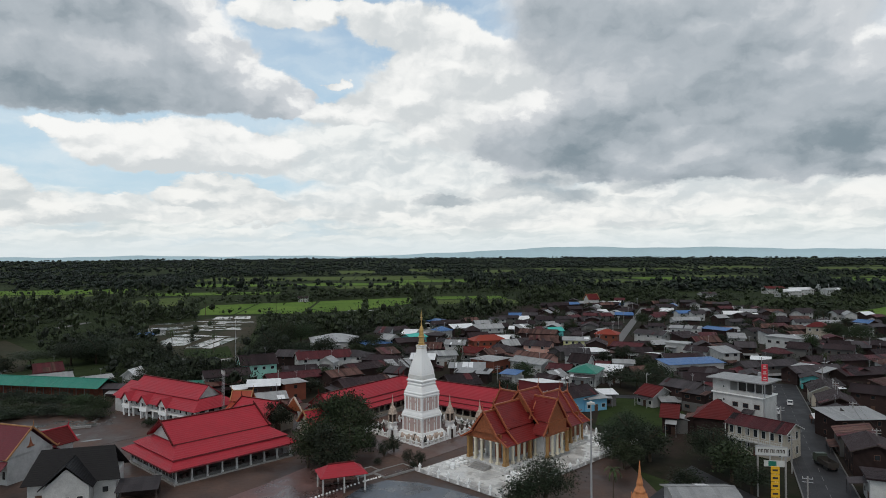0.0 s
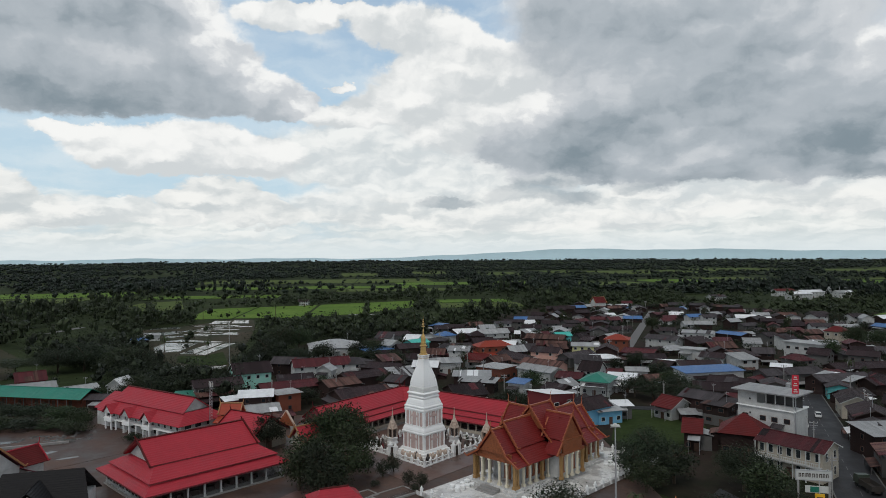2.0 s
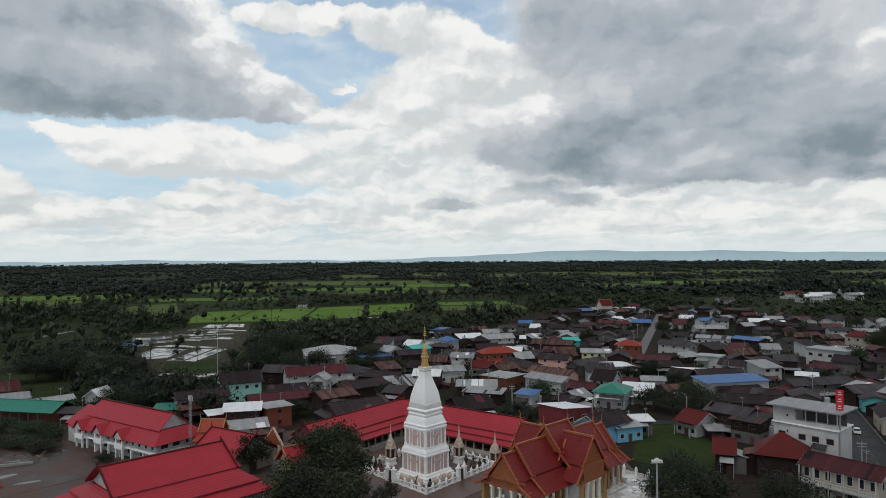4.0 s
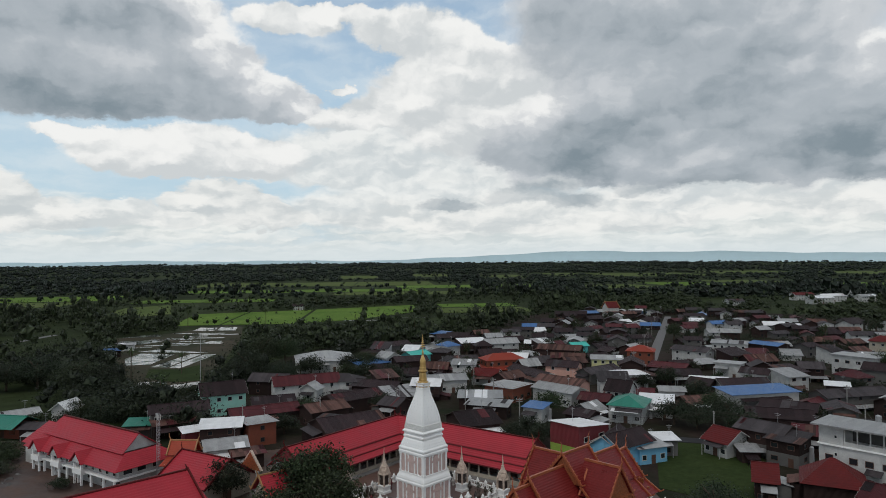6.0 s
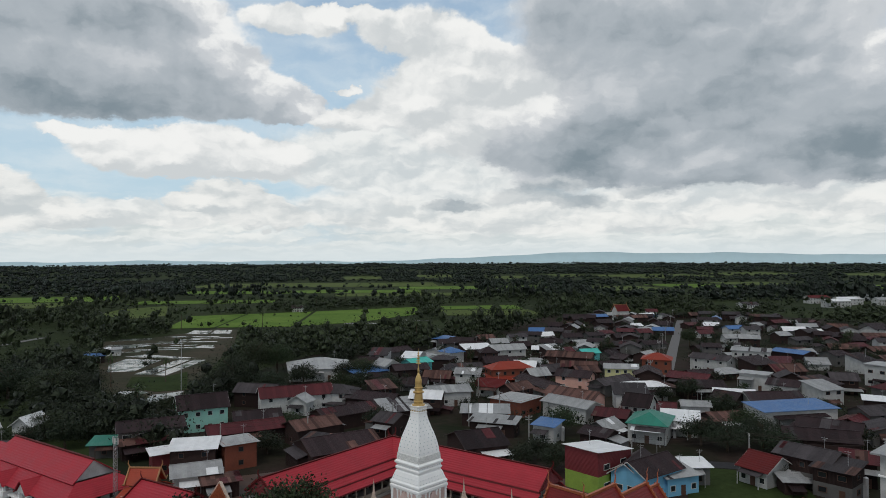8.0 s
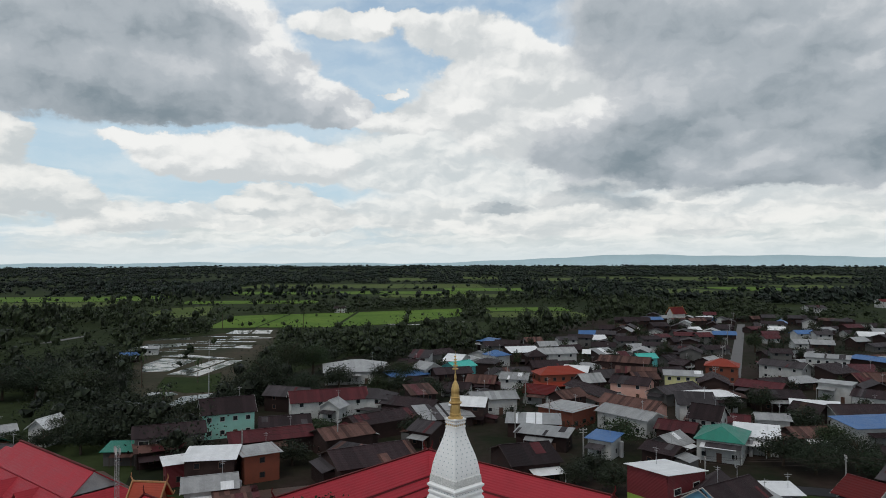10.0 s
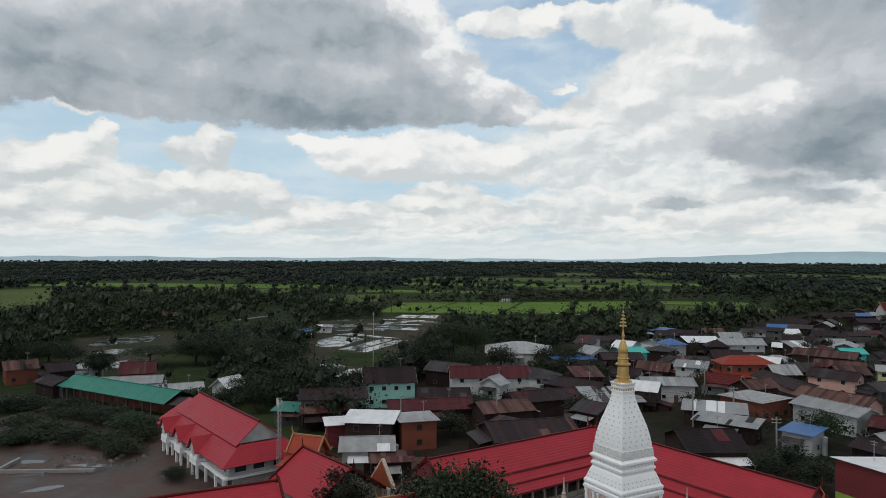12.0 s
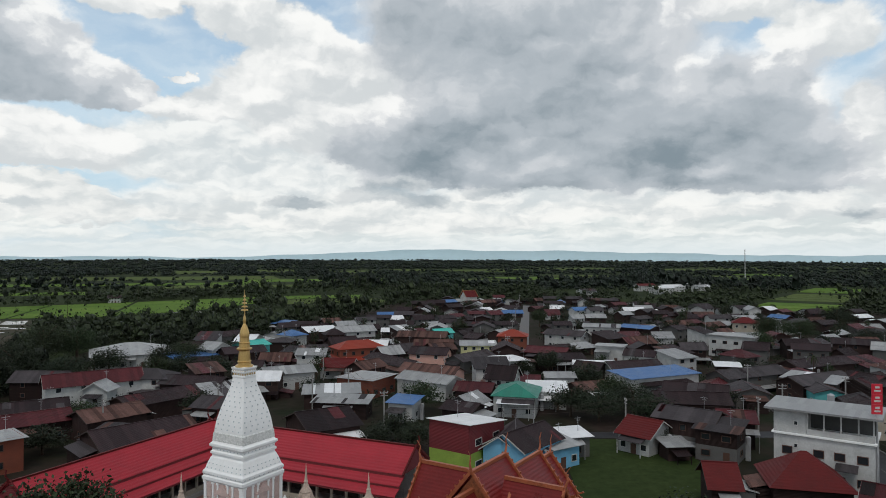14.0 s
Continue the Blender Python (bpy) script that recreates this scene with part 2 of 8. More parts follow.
# ---------------------------------------------------------------- materials
def mat(name, base, rough=0.8, var=0.25, stain=0.35, grain=6.0, metal=0.0, bump=0.15, ribs=None, rand=0.0, island=0.0, hue=0.0, spec=0.4, sheets=0.0):
    """A weathered surface: base colour with stains and grain in the thing's own metres; ribs=(axis, per metre, depth)
    gives corrugation or tile courses; rand and island vary single things and single sheets."""
    m = bpy.data.materials.new(name)
    m.use_nodes = True
    t = m.node_tree
    bsdf = t.nodes["Principled BSDF"]
    link = t.links.new
    co = t.nodes.new("ShaderNodeTexCoord")
    big = t.nodes.new("ShaderNodeTexNoise")
    big.inputs["Scale"].default_value, big.inputs["Detail"].default_value, big.inputs["Roughness"].default_value = stain, 6, 0.65
    fine = t.nodes.new("ShaderNodeTexNoise")
    fine.inputs["Scale"].default_value, fine.inputs["Detail"].default_value = grain, 4
    link(co.outputs["Object"], big.inputs["Vector"])
    link(co.outputs["Object"], fine.inputs["Vector"])

    def math_node(op, a, b):
        n = t.nodes.new("ShaderNodeMath")
        n.operation = op
        for i, v in enumerate((a, b)):
            if isinstance(v, (int, float)):
                n.inputs[i].default_value = v
            else:
                link(v, n.inputs[i])
        return n.outputs[0]

    f = math_node("ADD", math_node("MULTIPLY", big.outputs["Fac"], 1.3), math_node("MULTIPLY", fine.outputs["Fac"], 0.7))
    f = math_node("ADD", math_node("MULTIPLY", math_node("SUBTRACT", f, 1.0), 2.0 * var), 1.0)
    if rand:
        info = t.nodes.new("ShaderNodeObjectInfo")
        f = math_node("MULTIPLY", f, math_node("ADD", math_node("MULTIPLY", math_node("SUBTRACT", info.outputs["Random"], 0.5), 2.0 * rand), 1.0))
    if sheets:
        cut = t.nodes.new("ShaderNodeSeparateXYZ")
        link(co.outputs["Object"], cut.inputs[0])
        own = t.nodes.new("ShaderNodeObjectInfo")
        key = math_node("ADD", math_node("FLOOR", math_node("MULTIPLY", cut.outputs[0], 1.05), 0), math_node("MULTIPLY", own.outputs["Random"], 500.0))
        key = math_node("ADD", key, math_node("MULTIPLY", math_node("SIGN", cut.outputs[1], 0), 37.3))
        row = t.nodes.new("ShaderNodeTexWhiteNoise")
        row.noise_dimensions = "1D"
        link(key, row.inputs["W"])
        f = math_node("MULTIPLY", f, math_node("ADD", math_node("MULTIPLY", math_node("SUBTRACT", row.outputs["Value"], 0.5), 2.0 * sheets), 1.0))
    if island:
        geo = t.nodes.new("ShaderNodeNewGeometry")
        f = math_node("MULTIPLY", f, math_node("ADD", math_node("MULTIPLY", math_node("SUBTRACT", geo.outputs["Random Per Island"], 0.5), 2.0 * island), 1.0))
    hsv = t.nodes.new("ShaderNodeHueSaturation")
    hsv.inputs["Color"].default_value = (*base, 1)
    link(f, hsv.inputs["Value"])
    if hue:
        link(math_node("ADD", math_node("MULTIPLY", math_node("SUBTRACT", big.outputs["Fac"], 0.5), 2 * hue), 0.5), hsv.inputs["Hue"])
    link(hsv.outputs["Color"], bsdf.inputs["Base Color"])
    link(math_node("ADD", math_node("MULTIPLY", math_node("SUBTRACT", big.outputs["Fac"], 0.5), 0.5), rough), bsdf.inputs["Roughness"])
    bsdf.inputs["Metallic"].default_value = metal
    bsdf.inputs["Specular IOR Level"].default_value = spec
    height = fine.outputs["Fac"]
    if ribs:
        axis, per, depth = ribs
        sep = t.nodes.new("ShaderNodeSeparateXYZ")
        link(co.outputs["Object"], sep.inputs[0])
        w = math_node("SINE", math_node("MULTIPLY", sep.outputs["XYZ".index(axis)], per * 6.2832), 0)
        height = math_node("ADD", height, math_node("MULTIPLY", w, depth))
    b = t.nodes.new("ShaderNodeBump")
    b.inputs["Strength"].default_value, b.inputs["Distance"].default_value = bump, 0.1
    link(height, b.inputs["Height"])
    link(b.outputs[0], bsdf.inputs["Normal"])
    return m


def two_tone(name, a, b, scale, rough=0.9, edge=0.1, mid=0.5, spec=0.3, detail=8, wet=0.0):
    """Two colours in patches of natural outline (grass and earth, wet and dry concrete)."""
    m = bpy.data.materials.new(name)
    m.use_nodes = True
    t = m.node_tree
    bsdf = t.nodes["Principled BSDF"]
    co = t.nodes.new("ShaderNodeTexCoord")
    n1 = t.nodes.new("ShaderNodeTexNoise")
    n1.inputs["Scale"].default_value, n1.inputs["Detail"].default_value, n1.inputs["Roughness"].default_value = scale, detail, 0.62
    n2 = t.nodes.new("ShaderNodeTexNoise")
    n2.inputs["Scale"].default_value, n2.inputs["Detail"].default_value = scale * 11, 10
    n2.inputs["Roughness"].default_value = 0.72
    for n in (n1, n2):
        t.links.new(co.outputs["Object"], n.inputs["Vector"])
    ramp = t.nodes.new("ShaderNodeMapRange")
    ramp.inputs["From Min"].default_value, ramp.inputs["From Max"].default_value = mid - edge, mid + edge
    t.links.new(n1.outputs["Fac"], ramp.inputs["Value"])
    mix = t.nodes.new("ShaderNodeMix")
    mix.data_type = "RGBA"
    mix.inputs[6].default_value, mix.inputs[7].default_value = (*a, 1), (*b, 1)
    t.links.new(ramp.outputs[0], mix.inputs[0])
    hsv = t.nodes.new("ShaderNodeHueSaturation")
    val = t.nodes.new("ShaderNodeMapRange")
    val.inputs["To Min"].default_value, val.inputs["To Max"].default_value = 0.30, 1.70
    t.links.new(n2.outputs["Fac"], val.inputs["Value"])
    t.links.new(val.outputs[0], hsv.inputs["Value"])
    t.links.new(mix.outputs[2], hsv.inputs["Color"])
    t.links.new(hsv.outputs["Color"], bsdf.inputs["Base Color"])
    r = t.nodes.new("ShaderNodeMapRange")
    r.inputs["To Min"].default_value, r.inputs["To Max"].default_value = rough, max(0.05, rough - wet)
    t.links.new(ramp.outputs[0], r.inputs["Value"])
    t.links.new(r.outputs[0], bsdf.inputs["Roughness"])
    bsdf.inputs["Specular IOR Level"].default_value = spec
    bp = t.nodes.new("ShaderNodeBump")
    bp.inputs["Strength"].default_value = 0.3
    t.links.new(n2.outputs["Fac"], bp.inputs["Height"])
    t.links.new(bp.outputs[0], bsdf.inputs["Normal"])
    return m


def leaf_mat(name, base, var=0.5, rand=0.25):
    m = bpy.data.materials.new(name)
    m.use_nodes = True
    t = m.node_tree
    bsdf = t.nodes["Principled BSDF"]
    geo, info = t.nodes.new("ShaderNodeNewGeometry"), t.nodes.new("ShaderNodeObjectInfo")
    a = t.nodes.new("ShaderNodeMapRange")
    a.inputs["To Min"].default_value, a.inputs["To Max"].default_value = 1 - var, 1 + var
    t.links.new(geo.outputs["Random Per Island"], a.inputs["Value"])
    b = t.nodes.new("ShaderNodeMapRange")
    b.inputs["To Min"].default_value, b.inputs["To Max"].default_value = 1 - rand, 1 + rand
    t.links.new(info.outputs["Random"], b.inputs["Value"])
    mul = t.nodes.new("ShaderNodeMath")
    mul.operation = "MULTIPLY"
    t.links.new(a.outputs[0], mul.inputs[0])
    t.links.new(b.outputs[0], mul.inputs[1])
    h = t.nodes.new("ShaderNodeMapRange")
    h.inputs["To Min"].default_value, h.inputs["To Max"].default_value = 0.475, 0.52
    t.links.new(info.outputs["Random"], h.inputs["Value"])
    hsv = t.nodes.new("ShaderNodeHueSaturation")
    hsv.inputs["Color"].default_value = (*base, 1)
    t.links.new(mul.outputs[0], hsv.inputs["Value"])
    t.links.new(h.outputs[0], hsv.inputs["Hue"])
    t.links.new(hsv.outputs["Color"], bsdf.inputs["Base Color"])
    bsdf.inputs["Roughness"].default_value, bsdf.inputs["Specular IOR Level"].default_value = 0.65, 0.22
    return m


RED = mat("red_glazed_tile", (0.335, 0.024, 0.036), 0.48, 0.24, 0.35, ribs=("Z", 3.2, 0.5), bump=0.4, spec=0.24)
ORANGE_TILE = mat("orange_glazed_tile", (0.30, 0.045, 0.022), 0.42, 0.2, 0.4, ribs=("Z", 3.2, 0.5), bump=0.3, spec=0.2)
HALL_TILE = mat("vermilion_glazed_tile", (0.15, 0.016, 0.015), 0.36, 0.3, 0.4, ribs=("Z", 3.0, 0.6), bump=0.4, spec=0.2)
HALL_TRIM = mat("orange_gilded_bargeboard", (0.33, 0.095, 0.042), 0.45, 0.4, 1.5, metal=0.15)
OLD_RED = mat("old_red_tile", (0.10, 0.014, 0.014), 0.6, 0.3, 0.4, ribs=("Z", 3.2, 0.6), bump=0.5, spec=0.12)
MAROON = mat("maroon_sheet", (0.075, 0.018, 0.021), 0.55, 0.35, 0.5, ribs=("X", 5, 0.5), bump=0.4, sheets=0.2, rand=0.2, spec=0.12)
BROWN = mat("dark_brown_sheet", (0.026, 0.016, 0.0175), 0.6, 0.5, 0.5, ribs=("X", 5, 0.5), bump=0.4, sheets=0.25, rand=0.35, spec=0.12)
GREY = mat("grey_fibre_sheet", (0.050, 0.043, 0.046), 0.7, 0.5, 0.5, ribs=("X", 5, 0.5), bump=0.4, sheets=0.22, rand=0.3, spec=0.12)
LIGHT = mat("pale_zinc_sheet", (0.27, 0.27, 0.272), 0.45, 0.4, 0.5, ribs=("X", 5, 0.5), bump=0.3, sheets=0.12, rand=0.15)
WHITE_SHEET = mat("new_white_sheet", (0.70, 0.70, 0.71), 0.4, 0.2, 0.5, ribs=("X", 4, 0.5), bump=0.25, sheets=0.05)
RUST = mat("rusty_zinc_sheet", (0.095, 0.050, 0.042), 0.7, 0.5, 0.6, ribs=("X", 5, 0.5), bump=0.4, sheets=0.5, rand=0.2, spec=0.12)
BLUE_SHEET = mat("blue_sheet", (0.045, 0.125, 0.30), 0.45, 0.2, 0.5, ribs=("X", 4, 0.5), bump=0.3, sheets=0.08)
TEAL_SHEET = mat("green_sheet", (0.014, 0.165, 0.115), 0.45, 0.2, 0.4, ribs=("X", 4, 0.5), bump=0.3, sheets=0.08)
AQUA_SHEET = mat("aqua_sheet", (0.05, 0.42, 0.36), 0.45, 0.2, 0.5, ribs=("X", 4, 0.5), bump=0.3, sheets=0.06)
ORANGE_SHEET = mat("orange_cement_tile", (0.24, 0.036, 0.020), 0.6, 0.2, 0.5, ribs=("Z", 3, 0.5), bump=0.3, spec=0.2)
ROOFS = dict(red=RED, orange=ORANGE_SHEET, oldred=OLD_RED, maroon=MAROON, brown=BROWN, grey=GREY, light=LIGHT, white=WHITE_SHEET, rust=RUST, blue=BLUE_SHEET, teal=TEAL_SHEET, aqua=AQUA_SHEET)

WALLS = dict(
    white=mat("white_render", (0.44, 0.44, 0.43), 0.85, 0.36, 0.5, rand=0.12),
    cream=mat("cream_render", (0.36, 0.32, 0.26), 0.85, 0.3, 0.5, rand=0.15),
    grey=mat("bare_concrete", (0.10, 0.096, 0.092), 0.9, 0.3, 0.5, rand=0.25),
    wood=mat("dark_weathered_boards", (0.036, 0.022, 0.020), 0.8, 0.4, 0.7, ribs=("Z", 5, 0.6), bump=0.5, rand=0.35, spec=0.15),
    brick=mat("orange_brick", (0.19, 0.055, 0.032), 0.85, 0.25, 0.8, ribs=("Z", 8, 0.3), bump=0.3, rand=0.1),
    red=mat("dark_red_boards", (0.15, 0.022, 0.026), 0.7, 0.25, 0.5, ribs=("Z", 4, 0.5), bump=0.3),
    mint=mat("mint_green_paint", (0.30, 0.58, 0.50), 0.8, 0.16, 0.5, ribs=("Z", 5, 0.3), bump=0.2),
    sky=mat("sky_blue_paint", (0.16, 0.40, 0.58), 0.8, 0.18, 0.5, ribs=("Z", 5, 0.3), bump=0.2),
    lime=mat("lime_green_paint", (0.24, 0.36, 0.06), 0.8, 0.3, 0.6),
    pink=mat("salmon_paint", (0.58, 0.33, 0.27), 0.85, 0.2, 0.5, rand=0.1),
    yellow=mat("pale_yellow_paint", (0.60, 0.58, 0.30), 0.85, 0.18, 0.5),
    teal=mat("teal_paint", (0.10, 0.40, 0.40), 0.8, 0.2, 0.5),
    cobalt=mat("blue_tarpaulin", (0.02, 0.11, 0.42), 0.6, 0.25, 0.8),
)
PANE = mat("dark_window_glass", (0.02, 0.024, 0.028), 0.12, 0.1, spec=0.6, bump=0.0)
FRAME = mat("white_window_frame", (0.50, 0.50, 0.48), 0.6, 0.2)
WOOD_FRAME = mat("brown_window_frame", (0.10, 0.05, 0.035), 0.6, 0.2)
DOOR = mat("brown_door_leaf", (0.09, 0.045, 0.03), 0.6, 0.25)
STUCCO = mat("white_stucco", (0.83, 0.83, 0.82), 0.75, 0.07, 0.5, grain=4)
PINK = mat("pink_terracotta_relief", (0.56, 0.42, 0.385), 0.85, 0.3, 1.3, grain=9, bump=0.4)
GOLD = mat("gilded_metal", (0.53, 0.35, 0.13), 0.36, 0.2, 1.0, metal=0.55)
MARBLE = two_tone("white_marble_paving", (0.62, 0.61, 0.59), (0.38, 0.37, 0.36), 0.25, 0.35, 0.12, 0.52, wet=0.25, spec=0.5)
CREAM = mat("cream_plaster_columns", (0.66, 0.60, 0.47), 0.75, 0.2, 0.8)
CONCRETE = mat("grey_concrete", (0.26, 0.25, 0.24), 0.85, 0.3, 0.4)
DARKWOOD = mat("dark_timber", (0.05, 0.035, 0.03), 0.7, 0.3)
BLACK_TILE = mat("black_slate_tile", (0.013, 0.012, 0.013), 0.5, 0.4, 0.4, ribs=("Z", 3, 0.6), bump=0.4, island=0.1, spec=0.12)
ASPHALT = two_tone("wet_asphalt", (0.034, 0.033, 0.036), (0.020, 0.019, 0.021), 0.15, 0.75, 0.15, wet=0.25, spec=0.22)
STEEL = mat("galvanised_steel", (0.40, 0.40, 0.41), 0.5, 0.2, metal=0.4)
BARK = mat("bark", (0.07, 0.05, 0.035), 0.95, 0.35, 1.5, bump=0.5)
LEAF = leaf_mat("leaves_deep_green", (0.019, 0.027, 0.014))
LEAF_MID = leaf_mat("leaves_mid_green", (0.026, 0.038, 0.016))
# shaded copy of the leaf green: distant darkness put into the far woods' colour
LEAF_FAR = leaf_mat("leaves_far_shaded", (0.0135, 0.0205, 0.0135), 0.6)
LEAF_PALM = leaf_mat("palm_fronds", (0.036, 0.055, 0.018))
BRASS_SIGN = mat("yellow_sign_sheet", (0.72, 0.40, 0.02), 0.5, 0.08)


# ---------------------------------------------------------------- mesh builder
class Build:
    """Collects faces for one mesh."""

    def __init__(self):
        self.v, self.f = [], []

    def add(self, verts, faces):
        n = len(self.v)
        self.v += [tuple(p) for p in verts]
        self.f += [tuple(n + i for i in f) for f in faces]
        return self

    def box(self, x0, y0, z0, x1, y1, z1, m=None):
        v = [Vector((x, y, z)) for z in (z0, z1) for x, y in ((x0, y0), (x1, y0), (x1, y1), (x0, y1))]
        if m is not None:
            v = [m @ p for p in v]
        return self.add(v, [(3, 2, 1, 0), (4, 5, 6, 7), (0, 1, 5, 4), (1, 2, 6, 5), (2, 3, 7, 6), (3, 0, 4, 7)])

    def plate(self, a, b, c, d, th):
        """A thick plate whose upper face has these corners, anticlockwise seen from above."""
        a, b, c, d = (Vector(p) for p in (a, b, c, d))
        n = (c - a).cross(d - b)
        if n.length < 1e-9:
            return self
        n = n.normalized() * th
        v = [a - n, b - n, c - n, d - n, a, b, c, d]
        return self.add(v, [(3, 2, 1, 0), (4, 5, 6, 7), (0, 1, 5, 4), (1, 2, 6, 5), (2, 3, 7, 6), (3, 0, 4, 7)])

    def slope(self, a, b, c, d, th=0.06, sheet=0.9, jitter=0.02, rng=random):
        """A roof slope from eave a-b up to ridge d-c, laid in single sheets."""
        a, b, c, d = (Vector(p) for p in (a, b, c, d))
        n = 1
        up = (c - a).cross(d - b)
        up = up.normalized() if up.length > 1e-9 else Vector((0, 0, 1))
        for i in range(n):
            s, e = i / n, (i + 1) / n
            o = up * 0.0
            self.plate(a.lerp(b, s) + o, a.lerp(b, e) + o, d.lerp(c, e) + o, d.lerp(c, s) + o, th)
        return self

    def prism(self, poly, z0, z1):
        """An upright prism over a plan polygon, anticlockwise."""
        n = len(poly)
        v = [(x, y, z0) for x, y in poly] + [(x, y, z1) for x, y in poly]
        return self.add(v, [tuple(range(n - 1, -1, -1)), tuple(range(n, 2 * n))] + [(i, (i + 1) % n, n + (i + 1) % n, n + i) for i in range(n)])

    def wall(self, poly, axis, p0, p1):
        """A slab whose outline (u, z) stands across x (axis 'x': u is y) or across y (axis 'y': u is x)."""
        n = len(poly)
        at = (lambda u, z, p: (p, u, z)) if axis == "x" else (lambda u, z, p: (u, p, z))
        v = [at(u, z, p0) for u, z in poly] + [at(u, z, p1) for u, z in poly]
        return self.add(v, [tuple(range(n - 1, -1, -1)), tuple(range(n, 2 * n))] + [(i, (i + 1) % n, n + (i + 1) % n, n + i) for i in range(n)])

    def lathe(self, profile, n=16, turn=0.0, cx=0.0, cy=0.0):
        """Rings of (radius, z), n-sided."""
        v, f = [], []
        for r, z in profile:
            v += [(cx + r * math.cos(turn + k * 2 * math.pi / n), cy + r * math.sin(turn + k * 2 * math.pi / n), z) for k in range(n)]
        for i in range(len(profile) - 1):
            f += [(i * n + k, i * n + (k + 1) % n, (i + 1) * n + (k + 1) % n, (i + 1) * n + k) for k in range(n)]
        f += [tuple(range(n - 1, -1, -1)), tuple(range((len(profile) - 1) * n, len(profile) * n))]
        return self.add(v, f)

    def rod(self, p, q, r0, r1=None, n=6):
        p, q = Vector(p), Vector(q)
        r1 = r0 if r1 is None else r1
        d = (q - p).normalized()
        u = d.orthogonal().normalized()
        w = d.cross(u)
        ring = [u * math.cos(k * 2 * math.pi / n) + w * math.sin(k * 2 * math.pi / n) for k in range(n)]
        v = [p + r0 * g for g in ring] + [q + r1 * g for g in ring]
        return self.add(v, [tuple(range(n - 1, -1, -1)), tuple(range(n, 2 * n))] + [(k, (k + 1) % n, n + (k + 1) % n, n + k) for k in range(n)])

    def beam(self, p, q, w, h):
        """A board from p to q, w wide across and h high."""
        p, q = Vector(p), Vector(q)
        d = (q - p).normalized()
        s = d.cross(Vector((0, 0, 1)))
        s = s.normalized() * w / 2 if s.length > 1e-6 else Vector((w / 2, 0, 0))
        u = s.cross(d).normalized() * h / 2
        v = [e + x * s + y * u for e in (p, q) for x, y in ((-1, -1), (1, -1), (1, 1), (-1, 1))]
        return self.add(v, [(3, 2, 1, 0), (4, 5, 6, 7), (0, 1, 5, 4), (1, 2, 6, 5), (2, 3, 7, 6), (3, 0, 4, 7)])

    def mesh(self, name, material, smooth=False):
        me = bpy.data.meshes.new(name)
        me.from_pydata(self.v, [], self.f)
        me.materials.append(material)
        if smooth:
            me.shade_smooth()
        me.update()
        return me


def part(name, b, material, parent, label="", smooth=False):
    """One mesh object under a thing or a part, in its frame."""
    ob = new(name, b.mesh(name, material, smooth) if isinstance(b, Build) else b)
    ob.parent = parent
    return tagged(ob, label) if label else ob


def placed(name, me, parent, m, label=""):
    """A part on a shared mesh, at the pose m in its parent's frame."""
    ob = new(name, me)
    ob.parent = parent
    ob.matrix_basis = m
    return tagged(ob, label) if label else ob


def thing(name, x, y, z, rz, label, category, group="", kind=""):
    ob = new(name)
    ob.matrix_world = pose(x, y, z, 0, 0, rz)
    ob.empty_display_size = 0.3
    return tagged(ob, label, category, group, kind)


def window_mesh(w, h, frame_mat, t=0.11):
    """A frame in one ring, and the pane that sits back in it."""
    o, i = [(-w / 2, 0), (w / 2, 0), (w / 2, h), (-w / 2, h)], [(-w / 2 + t, t), (w / 2 - t, t), (w / 2 - t, h - t), (-w / 2 + t, h - t)]
    v = [(x, y, z) for y in (-0.08, 0.05) for ring in (o, i) for x, z in ring]
    f = []
    for k in range(4):
        n = (k + 1) % 4
        f += [(k, n, 4 + n, 4 + k), (8 + k, 12 + k, 12 + n, 8 + n), (k, 8 + k, 8 + n, n), (4 + k, 4 + n, 12 + n, 12 + k)]
    g = Build().box(-w / 2 + t, -0.03, t, w / 2 - t, 0.01, h - t)
    return Build().add(v, f).mesh("window_frame", frame_mat), g.mesh("pane", PANE)


WIN = {
    "std": window_mesh(1.3, 1.3, FRAME), "wide": window_mesh(2.2, 1.3, FRAME), "wood": window_mesh(1.2, 1.25, WOOD_FRAME),
    "small": window_mesh(0.7, 0.7, FRAME), "tall": window_mesh(1.1, 1.9, FRAME), "dark": window_mesh(1.7, 1.2, WOOD_FRAME),
}
DOOR_MESH = Build().box(-0.5, -0.07, 0, 0.5, 0.02, 2.05).box(-0.58, -0.05, 0, -0.5, 0.03, 2.13).box(0.5, -0.05, 0, 0.58, 0.03, 2.13).box(-0.58, -0.05, 2.05, 0.58, 0.03, 2.13).box(0.36, -0.11, 0.98, 0.42, -0.07, 1.1).mesh("door", DOOR)


def window(parent, kind, x, y, z, face):
    """A framed window with its pane on a wall; face: degrees, 0 looks to -y."""
    fr, gl = WIN[kind]
    w = placed("window", fr, parent, pose(x, y, z, 0, 0, face))
    placed("pane", gl, w, pose(0, 0, 0))
    return w

